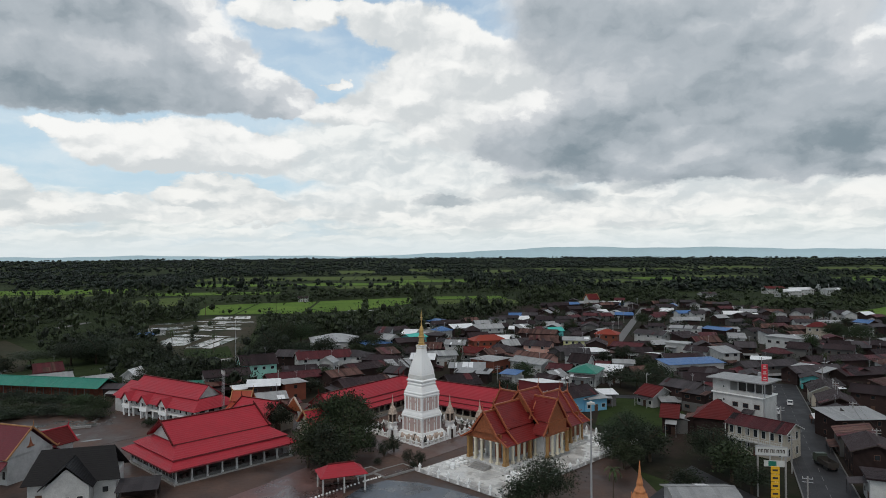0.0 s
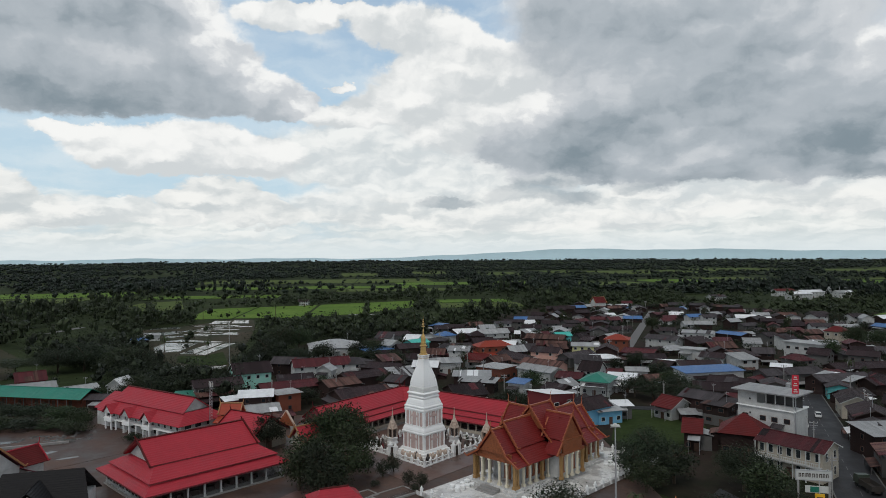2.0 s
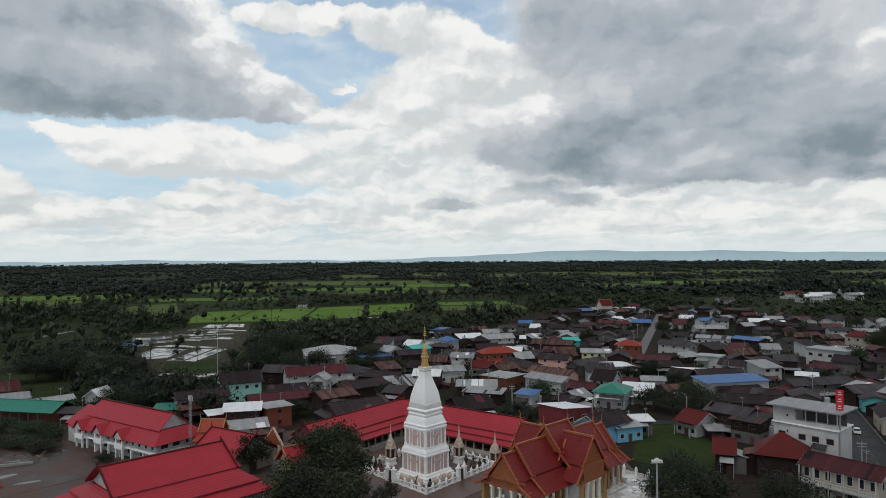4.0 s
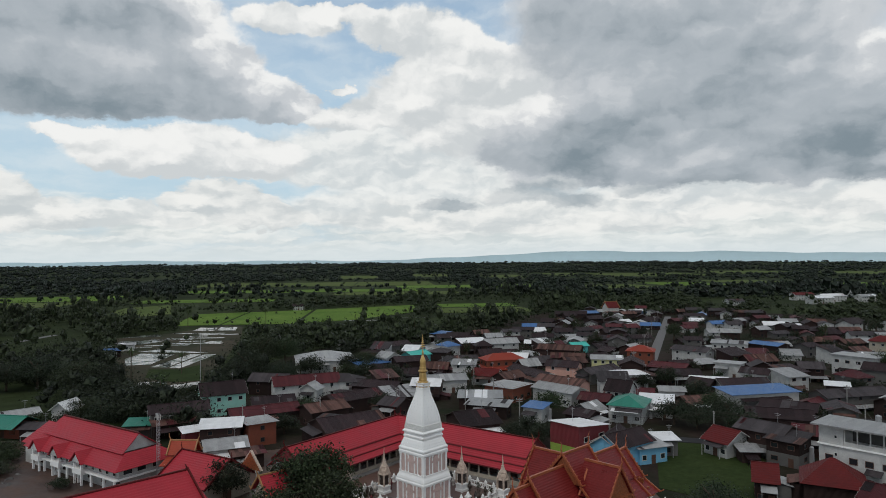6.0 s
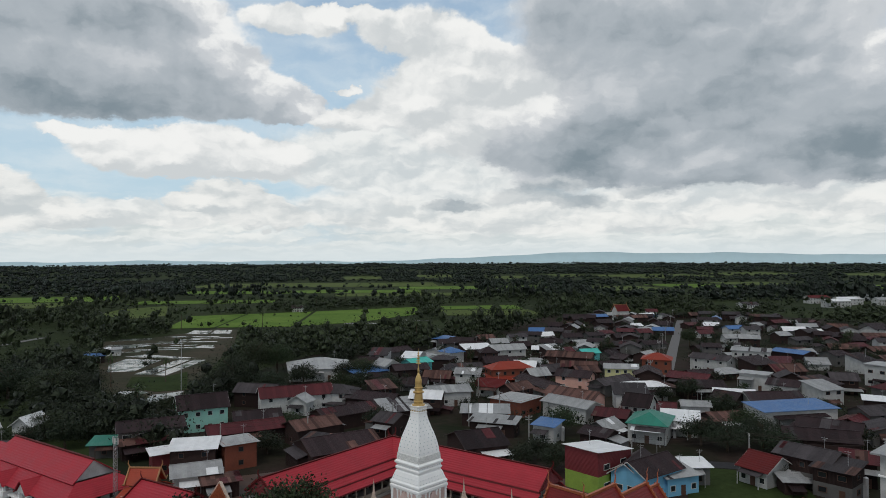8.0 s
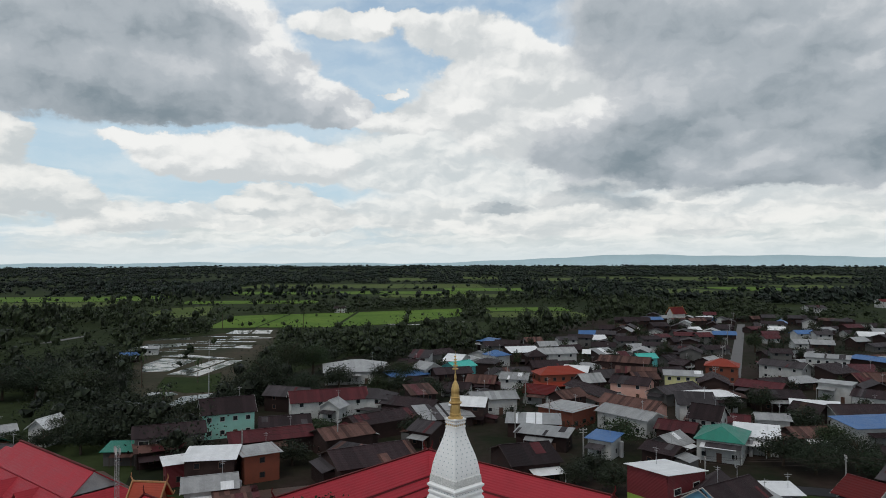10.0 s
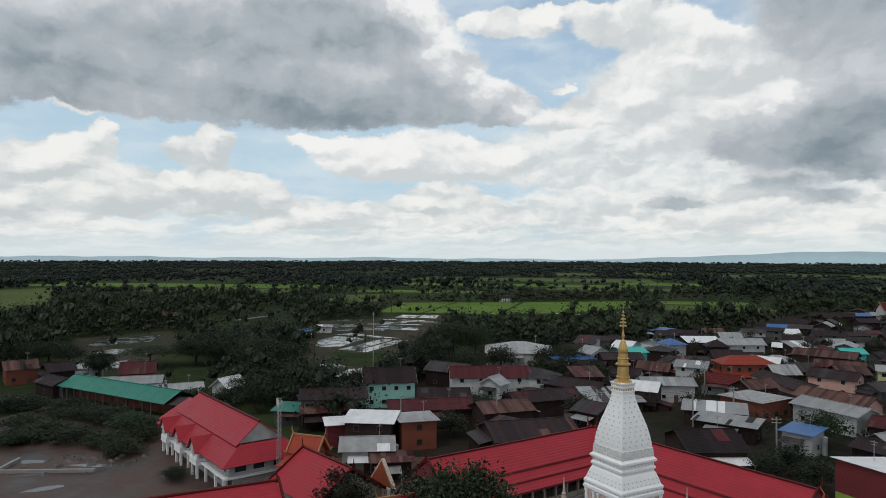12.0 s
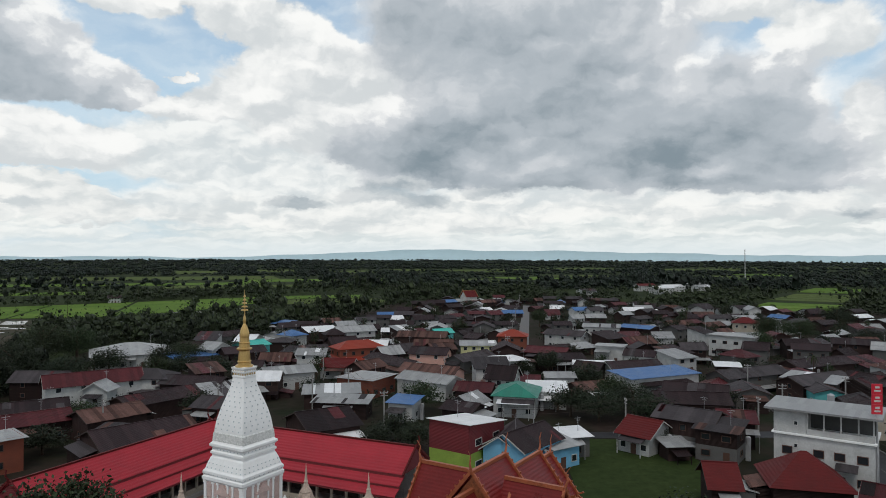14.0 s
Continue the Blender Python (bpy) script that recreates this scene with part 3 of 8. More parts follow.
# ---------------------------------------------------------------- ground, roads, fields
SCRUB = two_tone("scrub_and_grass", (0.020, 0.027, 0.013), (0.034, 0.046, 0.018), 0.012, 0.95, 0.12, detail=10, spec=0.05)
EARTH = two_tone("wet_earth_yard", (0.105, 0.062, 0.048), (0.036, 0.022, 0.018), 0.09, 0.8, 0.14, wet=0.45, spec=0.35, detail=11)
TOWN = two_tone("town_earth", (0.034, 0.024, 0.020), (0.014, 0.018, 0.009), 0.035, 0.95, 0.1, spec=0.08)
LAWN = two_tone("lawn", (0.020, 0.033, 0.011), (0.037, 0.052, 0.017), 0.05, 0.95, 0.2, spec=0.05)
PADDY = two_tone("young_rice", (0.065, 0.125, 0.022), (0.125, 0.190, 0.038), 0.03, 0.95, 0.2, spec=0.05)
PADDY_DRY = two_tone("pale_paddy", (0.095, 0.115, 0.040), (0.065, 0.095, 0.028), 0.02, 0.95, 0.2, spec=0.05)
MUD = two_tone("paddy_mud", (0.060, 0.048, 0.034), (0.026, 0.030, 0.014), 0.04, 0.95, 0.15, wet=0.1, spec=0.1)
FLOODED = two_tone("flooded_young_rice", (0.075, 0.08, 0.075), (0.035, 0.055, 0.018), 0.16, 0.10, 0.07, 0.56, spec=0.7, wet=-0.5)
WATER = mat("paddy_water", (0.10, 0.105, 0.10), 0.08, 0.3, 0.05, grain=0.6, bump=0.02, spec=0.9)
TILES = two_tone("red_brown_paving", (0.135, 0.074, 0.058), (0.070, 0.043, 0.035), 0.08, 0.6, 0.15, wet=0.4, spec=0.5)
FORECOURT = two_tone("wet_blue_grey_paving", (0.10, 0.115, 0.14), (0.038, 0.042, 0.05), 0.16, 0.5, 0.08, wet=0.3, spec=0.6)
RED_PAVE = two_tone("wet_pink_concrete", (0.15, 0.075, 0.065), (0.055, 0.035, 0.032), 0.12, 0.5, 0.15, wet=0.4, spec=0.5)
KERB = mat("painted_kerb", (0.15, 0.145, 0.14), 0.8, 0.3, 0.6)


def rise(y):
    """The plain climbs gently far off."""
    return max(0.0, y - 1400) * 20 / 3500


def sheet(name, poly, z0, z1, material, label, category):
    ob = new(name, Build().prism(poly, z0, z1).mesh(name, material))
    for v in ob.data.vertices:
        v.co.z += rise(v.co.y)
    return tagged(ob, label, category, kind="structure")


sheet("ground", [(-6500, -900), (6500, -900), (6500, 1400), (6500, 4950), (-6500, 4950), (-6500, 1400)], -1.0, 0.0, SCRUB, "green scrubland plain reaching to the horizon", "ground")
sheet("ground_town", [(-70, 42), (20, 14), (50, -35), (70, -70), (190, -80), (430, 60), (430, 330), (240, 480), (120, 480), (20, 330), (-60, 230), (-95, 110)], -0.4, 0.03, TOWN, "brown earth and weeds between the town's houses", "ground")
sheet("ground_yard", [(-140, -140), (48, -140), (48, 30), (-10, 52), (-60, 34), (-80, 52), (-108, 54), (-150, 58)], -0.4, 0.06, EARTH, "wet brown earth yard of the temple", "ground")
sheet("pavement_court", [(-2, -25), (16, -6), (30, 14), (-4, 42), (-28, 14), (-18, -4)], -0.4, 0.12, TILES, "wet red-brown paved court round the white stupa", "pavement")
sheet("pavement_forecourt", [(-20, -80), (8, -80), (16, -52), (6, -43), (-1, -38), (-8, -36), (-13, -40), (-17, -48)], -0.4, 0.10, FORECOURT, "wet blue-grey paved forecourt", "pavement")
sheet("pavement_lane", [(62, -30), (50, -44), (38, -58), (20, -78), (46, -110), (70, -64)], -0.4, 0.09, ASPHALT, "dark asphalt lane beside the temple terrace", "pavement")
sheet("pavement_red", [(-62, -92), (-40, -45), (-34, -37), (-27, -26), (-15, -34), (-17, -47), (-25, -80)], -0.4, 0.085, RED_PAVE, "wet pinkish-red concrete forecourt", "pavement")
sheet("ground_lawn", [(50, 8), (62, 44), (84, 36), (78, 8), (64, -6)], -0.4, 0.14, LAWN, "mown green lawn behind the ordination hall", "lawn")
sheet("ground_lot", [(-150, -12), (-90, -12), (-72, 8), (-96, 34), (-150, 40)], -0.4, 0.11, EARTH, "muddy vacant lot with puddles", "ground")

# marble terrace of the ordination hall, in slabs
HALL_AT = (16.4, -26.3, 42.8)


def hall_frame(s, y):
    p = pose(HALL_AT[0], HALL_AT[1], 0, 0, 0, HALL_AT[2]) @ Vector((s, y, 0))
    return p.x, p.y


terrace = sheet("pavement_terrace", [hall_frame(*p) for p in ((-16, -16), (38, -16), (38, 9.5), (2, 9.5), (-16, 9.5))], -0.4, 0.28, MARBLE, "white marble terrace, wet and stained", "terrace")


def road_between(name, x0, y0, x1, y1, w, material, label, z=0.10):
    d = Vector((x1 - x0, y1 - y0)).normalized()
    n = Vector((-d.y, d.x)) * w / 2
    r = sheet(name, [(x0 - n.x, y0 - n.y), (x0 + n.x, y0 + n.y), (x1 + n.x, y1 + n.y), (x1 - n.x, y1 - n.y)][::-1], -0.3, z, material, label, "road")
    return r, d, n


road, rd, rn = road_between("road_main", 50.7, -118, 134.6, 63, 10.2, ASPHALT, "wet dark asphalt town road")
for k in (-1, 1):
    kb = Build()
    for i in range(95):
        a = Vector((50.7, -118)) + rd * (i * 2.08) + rn * k * 1.02
        m = Matrix.Translation((a.x, a.y, 0)) @ Matrix.Rotation(math.atan2(rd.y, rd.x), 4, "Z")
        kb.box(0, -0.12, 0, 2.05, 0.12, 0.26, m)
    tagged(new("kerb", kb.mesh("kerb", KERB)), "grey concrete kerb along the asphalt road", "kerb", kind="structure")
line = Build()
for i in range(33):
    a = Vector((50.7, -118)) + rd * (i * 6.0)
    line.box(0, -0.07, 0.1, 3.0, 0.07, 0.106, Matrix.Translation((a.x, a.y, 0)) @ Matrix.Rotation(math.atan2(rd.y, rd.x), 4, "Z"))
tagged(new("road_marking", line.mesh("road_marking", KERB)), "worn white dashes on the asphalt", "road marking", kind="structure")
PALE_ROAD = mat("pale_concrete_road", (0.13, 0.125, 0.125), 0.85, 0.3, 0.1)
road_between("road_far", 96, 150, 203, 412, 5.0, PALE_ROAD, "pale concrete street between the houses")
road_between("road_field", -242, 322, -245, 284, 5, PALE_ROAD, "pale concrete field road")
road_between("road_cross", 40, 52, 170, 20, 5, ASPHALT, "narrow dark lane between houses", 0.075)

# rice fields: flat plots, laid out one by one
FIELDS = []


def field(poly, material, label, z=0.22):
    ob = sheet("field", poly, -0.3, z, material, label, "field")
    FIELDS.append([Vector(p) for p in poly])
    return ob


def plot_strip(x, y, ang, w, d, n, material, label, z=0.22, gap=1.2):
    """n plots in a row along the angle, each w by d, with dykes between."""
    for i in range(n):
        m = pose(x, y, 0, 0, 0, ang) @ Matrix.Translation((i * w, 0, 0))
        q = [m @ Vector(p) for p in ((gap, gap, 0), (w - gap, gap, 0), (w - gap, d - gap, 0), (gap, d - gap, 0))]
        field([(p.x, p.y) for p in q], material, label, z + 0.01 * (i % 3))


GREEN_L, DRY_L = "bright green young rice field", "pale yellow-green rice field"
field([(-185, 373), (-202, 479), (-160, 499), (-152, 380)][::-1], PADDY, GREEN_L)
field([(-150, 380), (-158, 499), (-104, 524), (-97, 383)][::-1], PADDY, GREEN_L)
field([(-94, 385), (-101, 525), (-58, 548), (-50, 415)][::-1], PADDY, GREEN_L)
field([(-46, 420), (-55, 549), (-6, 577), (-5, 487)][::-1], PADDY, GREEN_L)
field([(-292, 496), (-302, 567), (-273, 613), (-228, 489), (-247, 456)][::-1], PADDY_DRY, DRY_L)
plot_strip(15, 470, 4, 46, 60, 2, PADDY_DRY, DRY_L)
plot_strip(20, 540, 4, 40, 50, 2, PADDY, GREEN_L)
plot_strip(-360, 860, 3, 120, 90, 3, PADDY, GREEN_L)
plot_strip(-420, 1080, 3, 150, 200, 3, PADDY_DRY, DRY_L)
plot_strip(-120, 780, 3, 90, 80, 2, PADDY_DRY, DRY_L)
plot_strip(-40, 980, 3, 140, 110, 2, PADDY, GREEN_L)
plot_strip(-820, 620, 10, 150, 120, 3, PADDY, GREEN_L)
plot_strip(-560, 560, 10, 90, 90, 2, PADDY_DRY, DRY_L)
plot_strip(-330, 640, 6, 80, 60, 2, PADDY, GREEN_L)
for i in range(3):
    plot_strip(350 + 130 * i, 270 + 110 * i, 38, 34, 60, 4, PADDY_DRY if i % 2 else PADDY, DRY_L if i % 2 else GREEN_L)
for i in range(6):
    plot_strip(280 + 150 * i, 900 + 90 * (i % 3), 8, 62, 150, 2, (PADDY_DRY, PADDY)[i % 2], (DRY_L, GREEN_L)[i % 2])
for i in range(5):
    plot_strip(500 + 330 * i, 1520 + 160 * (i % 2), 6, 140, 280, 2, PADDY_DRY, DRY_L)
for i in range(4):
    plot_strip(-200 + 190 * i, 1500 + 120 * (i % 2), 4, 100, 240, 1, PADDY_DRY, DRY_L)
# flooded plots between low mud dykes
field([(-161, 226), (-192, 297), (-169, 320), (-145, 377), (-130, 363), (-112, 290), (-96, 198), (-83, 114), (-108, 116), (-134, 169)][::-1], MUD, "brown mud dykes between flooded plots", 0.12)
POND_L = "flooded rice plot mirroring the bright sky"
field([(-138, 185), (-147, 206), (-147, 225), (-128, 221), (-127, 187)][::-1], FLOODED, POND_L)
field([(-124, 179), (-120, 221), (-114, 220), (-116, 178)][::-1], FLOODED, POND_L)
field([(-115, 177), (-112, 220), (-106, 220), (-109, 175)][::-1], FLOODED, POND_L)
field([(-151, 232), (-144, 240), (-112, 226), (-122, 225)][::-1], FLOODED, POND_L)
field([(-157, 336), (-159, 359), (-146, 357), (-142, 335)][::-1], FLOODED, POND_L)
field([(-141, 338), (-145, 361), (-133, 360), (-128, 337)][::-1], FLOODED, POND_L)
field([(-129, 267), (-126, 277), (-120, 277), (-117, 263)][::-1], FLOODED, POND_L)
field([(-111, 131), (-113, 141), (-105, 142), (-101, 138), (-106, 131)][::-1], FLOODED, POND_L)
field([(-109, 122), (-111, 129), (-105, 128), (-102, 122)][::-1], FLOODED, POND_L)
field([(-97, 117), (-98, 134), (-89, 141), (-88, 134), (-92, 120)][::-1], FLOODED, POND_L)
field([(-174, 256), (-182, 280), (-166, 284), (-155, 277), (-164, 262)][::-1], FLOODED, POND_L)
field([(-179, 240), (-183, 267), (-178, 264), (-172, 240)][::-1], FLOODED, POND_L)
field([(-188, 297), (-187, 309), (-170, 314), (-167, 304)][::-1], FLOODED, POND_L)
field([(-115, 151), (-122, 173), (-108, 172), (-103, 185), (-89, 144), (-99, 140)][::-1], LAWN, "rough green grass between flooded plots")
for i in range(9):
    plot_strip(-166 + 7 * (i % 4), 246 + 9 * i, 10 - 5 * (i % 3), 8 + 5 * (i % 3), 5, 2, FLOODED, POND_L, 0.2, 0.5)
plot_strip(-62, 402, -6, 44, 6, 1, FLOODED, POND_L, 0.3)
plot_strip(-20, 424, -4, 26, 5, 1, FLOODED, POND_L, 0.3)
for x, y, w, d, a in ((-112, 15, 7, 2.5, 20), (-104, 10, 8, 2, 40), (-118, 6, 10, 3, 10), (-98, 17, 9, 2, 15), (-106, 21, 6, 1.6, 5), (-96, 4, 6, 2.4, 50), (-122, -4, 9, 3, 10), (-88, 0, 5, 1.6, 30)):
    m = pose(x, y, 0, 0, 0, a)
    sheet("puddle", [tuple((m @ Vector((w / 2 * math.cos(k * 0.628) * (1 + 0.25 * math.sin(3 * k)), d / 2 * math.sin(k * 0.628), 0)))[:2]) for k in range(10)], -0.2, 0.118, WATER, "rain puddle on the muddy lot", "puddle")

field([(-231, 134), (-261, 176), (-241, 220), (-198, 170), (-169, 111), (-179, 101)][::-1], MUD, "brown mud dykes between flooded plots", 0.12)
field([(-233, 151), (-246, 176), (-232, 200), (-219, 176)][::-1], FLOODED, POND_L)
field([(-181, 107), (-190, 121), (-187, 126), (-176, 112)][::-1], FLOODED, POND_L)
field([(-214, 135), (-216, 149), (-209, 154), (-203, 138)][::-1], FLOODED, POND_L)
field([(-451, 292), (-727, 523), (-705, 587), (-444, 328)][::-1], PADDY_DRY, DRY_L)

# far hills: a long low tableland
# distance haze is put into this pale blue base colour
HILL = mat("haze_painted_hills", (0.44, 0.57, 0.61), 1.0, 0.08, 0.002, grain=0.02, bump=0.0, spec=0.0)
hb = Build()
hills = []
for i in range(261):
    x = -6500 + i * 50
    h = 40 + 4 * math.sin(x / 410) + 3 * math.sin(x / 170 + 1) + 2 * math.sin(x / 67) + 2.5 * math.sin(x / 233 + 2) * math.sin(x / 610)
    h += 54 / (1 + math.exp(-(x - 500) / 230)) * (0.35 + 0.65 / (1 + math.exp((x - 2900) / 330)))
    hills.append((x, h))
ring = []
for x, h in hills:
    a, k = math.atan2(x, 4850), 4680 * math.cos(math.atan2(x, 4850)) / 4850
    ring.append((math.sin(a), math.cos(a), 45 + (h - 45) * k))
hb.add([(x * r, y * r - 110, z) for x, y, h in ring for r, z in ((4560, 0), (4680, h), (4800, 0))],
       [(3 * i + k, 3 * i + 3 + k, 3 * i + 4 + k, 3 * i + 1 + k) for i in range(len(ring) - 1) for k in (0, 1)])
tagged(new("backdrop_hills", hb.mesh("backdrop_hills", HILL, True)), "low hills with haze painted into their pale blue", "hills", kind="structure")

# ---------------------------------------------------------------- the white stupa
def make_stupa():
    st = thing("stupa", 0, 0, 0.12, 45, "tall white stupa with pink relief storeys and gilded spire", "stupa")
    q = math.pi / 4
    part("plinth", Build().lathe([(6.9, 0), (6.9, 0.5), (6.5, 0.5), (6.5, 1.0), (6.0, 1.1), (5.8, 1.6), (5.5, 1.7)], 4, q), STUCCO, st)

    def storey(z0, z1, r, name):
        b = part(name, Build().lathe([(r, z0), (r, z1)], 4, q), PINK, st, "pink relief-covered brick storey")
        a = r / math.sqrt(2)
        for face in range(4):
            m = Matrix.Rotation(face * math.pi / 2, 4, "Z")
            for u in (-a + 0.22, -a * 0.52, -a * 0.26, a * 0.26, a * 0.52, a - 0.22):
                w = 0.22 if abs(u) > a * 0.9 else 0.13
                pb = Build().box(u - w, -a - 0.13, z0, u + w, -a + 0.02, z1, m)
                pb.box(u - w - 0.06, -a - 0.18, z0, u + w + 0.06, -a + 0.02, z0 + 0.28, m).box(u - w - 0.06, -a - 0.18, z1 - 0.26, u + w + 0.06, -a + 0.02, z1, m)
                part("pilaster", pb, STUCCO, b)
            nb = Build().box(-a * 0.2, -a - 0.10, z0 + 0.2, a * 0.2, -a + 0.02, z0 + (z1 - z0) * 0.6, m)
            part("niche_panel", nb, PINK, b)
            ab = Build()
            zt = z0 + (z1 - z0) * 0.62
            for k in range(7):
                s = 1 - k / 7
                ab.box(-a * 0.36 * s, -a - 0.2 + 0.012 * k, zt + k * (z1 - zt) / 7.4, a * 0.36 * s, -a + 0.02, zt + (k + 1) * (z1 - zt) / 7.4, m)
            part("arch_ornament", ab, PINK, b, "pointed pink arch ornament")
            for sgn in (-1, 1):
                sb = Build()
                for k in range(5):
                    zz = z0 + 0.4 + k * (z1 - z0 - 0.6) / 5
                    sb.box(sgn * a * 0.72 - a * 0.12, -a - 0.06, zz, sgn * a * 0.72 + a * 0.12, -a + 0.02, zz + (z1 - z0) / 5, m)
                part("relief_panel", sb, PINK, b)

    storey(1.6, 5.3, 5.2, "lower_storey")
    storey(7.2, 10.8, 4.6, "upper_storey")
    part("lower_cornice", Build().lathe([(5.25, 5.2), (5.55, 5.4), (5.55, 5.7), (5.35, 5.85), (5.35, 6.1), (5.15, 6.5), (4.9, 6.8), (4.75, 7.1), (4.85, 7.2), (4.6, 7.3)], 4, q), STUCCO, st)
    part("upper_cornice", Build().lathe([(4.62, 10.7), (4.9, 10.95), (4.9, 11.3), (4.7, 11.45), (4.85, 11.7), (4.85, 11.95), (4.55, 12.2), (4.25, 12.9), (3.95, 13.5), (3.75, 13.7), (3.75, 13.9), (3.95, 14.0),
          (3.95, 14.25), (3.72, 14.4), (3.72, 14.7), (4.1, 14.95), (4.1, 15.2), (3.8, 15.35), (3.7, 15.5)], 4, q), STUCCO, st)
    part("lace_band", Build().lathe([(3.66, 15.5), (3.72, 15.6), (3.62, 16.5), (3.5, 16.6)], 4, q), mat("grey_white_lace_relief", (0.62, 0.62, 0.60), 0.8, 0.45, 3.0, grain=5, bump=0.8), st, "grey-white band of lace relief")
    prof = [(3.5, 16.6), (3.42, 17.2), (3.27, 17.9), (3.06, 18.6), (2.82, 19.3), (2.52, 20.0), (2.2, 20.7), (1.9, 21.4), (1.66, 22.0), (1.48, 22.6), (1.36, 23.2)]
    part("bell", Build().lathe(prof, 4, q), STUCCO, st)
    sb = Build()
    for face in range(4):
        m = Matrix.Rotation(face * math.pi / 2, 4, "Z")
        for i in range(11):
            z = 16.95 + i * 0.56
            r = float(np.interp(z, [p[1] for p in prof], [p[0] for p in prof])) / math.sqrt(2)
            n = max(2, round(r / 0.45))
            for k in range(n):
                u = (k + (0.5 if i % 2 else 0.25)) / n * 2 * r - r
                sb.box(u - 0.055, -r - 0.07, z, u + 0.055, -r + 0.05, z + 0.13, m)
        for zr, rr in ((12.3, 4.5), (12.8, 4.28), (14.5, 3.72), (11.6, 4.82)):
            r = rr / math.sqrt(2)
            for k in range(9):
                u = (k + 0.5) / 9 * 2 * r - r
                sb.box(u - 0.05, -r - 0.05, zr, u + 0.05, -r + 0.1, zr + 0.12, m)
    tagged(part("studs", sb, mat("blue_grey_mirror_glass", (0.48, 0.53, 0.55), 0.25, 0.3), st, "rows of small blue-grey glass studs"), kind="stuff")
    part("neck_ring", Build().lathe([(1.36, 23.15), (1.44, 23.2), (1.44, 23.4), (1.36, 23.45), (1.36, 23.75), (1.46, 23.8), (1.46, 24.0), (1.38, 24.05), (1.56, 24.3), (1.56, 24.45), (1.2, 24.5)], 4, q), STUCCO, st)
    nb = Build()
    for zz in (23.5, 23.85):
        for face in range(4):
            m = Matrix.Rotation(face * math.pi / 2, 4, "Z")
            for k in range(5):
                u = -0.8 + k * 0.4
                nb.box(u - 0.07, -1.03, zz, u + 0.07, -0.9, zz + 0.22, m)
    tagged(part("gilt_bosses", nb, GOLD, st, "gilded bosses round the neck"), kind="stuff")
    part("spire", Build().lathe([(1.15, 24.45), (1.1, 24.6), (0.82, 24.75), (0.8, 25.0), (0.88, 25.1), (0.76, 25.2), (0.72, 25.9), (0.66, 26.4), (0.95, 26.6), (0.95, 26.72), (0.7, 26.85), (0.66, 27.3), (0.74, 27.4), (0.62, 27.5), (0.58, 28.0), (0.62, 28.3), (0.6, 28.6), (0.46, 29.1), (0.26, 29.6), (0.13, 29.8)], 12), GOLD, st, "stepped gilded spire")
    part("finial_rod", Build().lathe([(0.13, 29.75), (0.2, 30.2), (0.08, 30.9), (0.06, 32.4), (0.02, 34.0)], 8), GOLD, st)
    for i in range(5):
        z = 31.4 + i * 0.42
        r = 0.46 - i * 0.075
        part("parasol_tier", Build().lathe([(r, z), (r * 0.94, z + 0.12), (0.05, z + 0.26)], 12), GOLD, st)
    return st


make_stupa()

# offerings round the foot, between plinth and balustrade
TOWER_MAT = mat("pinkish_gold_stucco", (0.50, 0.40, 0.33), 0.7, 0.45, 2.0, bump=0.4)


def tower(x, y, h):
    """A small spired shrine: square base, niche storey, bell and needle."""
    k = h / 9.6
    tw = thing("spired_shrine", x, y, 0.12, 45, "small white and gold spired shrine with pointed needle", "shrine", "shrines round the stupa")
    q = math.pi / 4
    part("base", Build().lathe([(1.5, 0), (1.5, 0.5), (1.3, 0.55), (1.3, 1.3), (1.45, 1.4), (1.45, 1.6), (1.2, 1.7)], 4, q), STUCCO, tw)
    for face in range(4):
        m = Matrix.Rotation(face * math.pi / 2, 4, "Z")
        part("corner_post", Build().box(-0.95, -0.95, 1.6, -0.65, -0.65, 4.0 * k, m), TOWER_MAT, tw)
    # solid core whose dark colour stands in for shade inside the niche
    part("niche_core", Build().lathe([(0.85, 1.6), (0.85, 4.0 * k)], 4, q), DARKWOOD, tw, "dark core painted as the niche's shade")
    for face in range(4):
        m = Matrix.Rotation(face * math.pi / 2, 4, "Z")
        part("gablet", Build().add([m @ Vector(p) for p in ((-1.0, -1.02, 3.9 * k), (1.0, -1.02, 3.9 * k), (0, -1.02, 5.6 * k), (-1.0, -0.86, 3.9 * k), (1.0, -0.86, 3.9 * k), (0, -0.86, 5.6 * k))], [(0, 1, 2), (5, 4, 3), (0, 3, 4, 1), (1, 4, 5, 2), (2, 5, 3, 0)]), TOWER_MAT, tw)
    part("bell", Build().lathe([(1.25, 3.95 * k), (1.3, 4.15 * k), (1.0, 4.4 * k), (1.0, 4.9 * k), (0.75, 5.4 * k), (0.8, 5.6 * k), (0.45, 6.2 * k), (0.28, 6.8 * k)], 8), TOWER_MAT, tw)
    part("needle", Build().lathe([(0.28, 6.75 * k), (0.34, 7.0 * k), (0.2, 7.2 * k), (0.12, 8.2 * k), (0.02, 9.6 * k)], 8), TOWER_MAT, tw)


for x, y, h in ((-8.2, 8.2, 9.5), (8.1, 8.6, 9.3), (16.3, 4.6, 8.6), (-15.6, 5.0, 8.4)):
    tower(x, y, h)

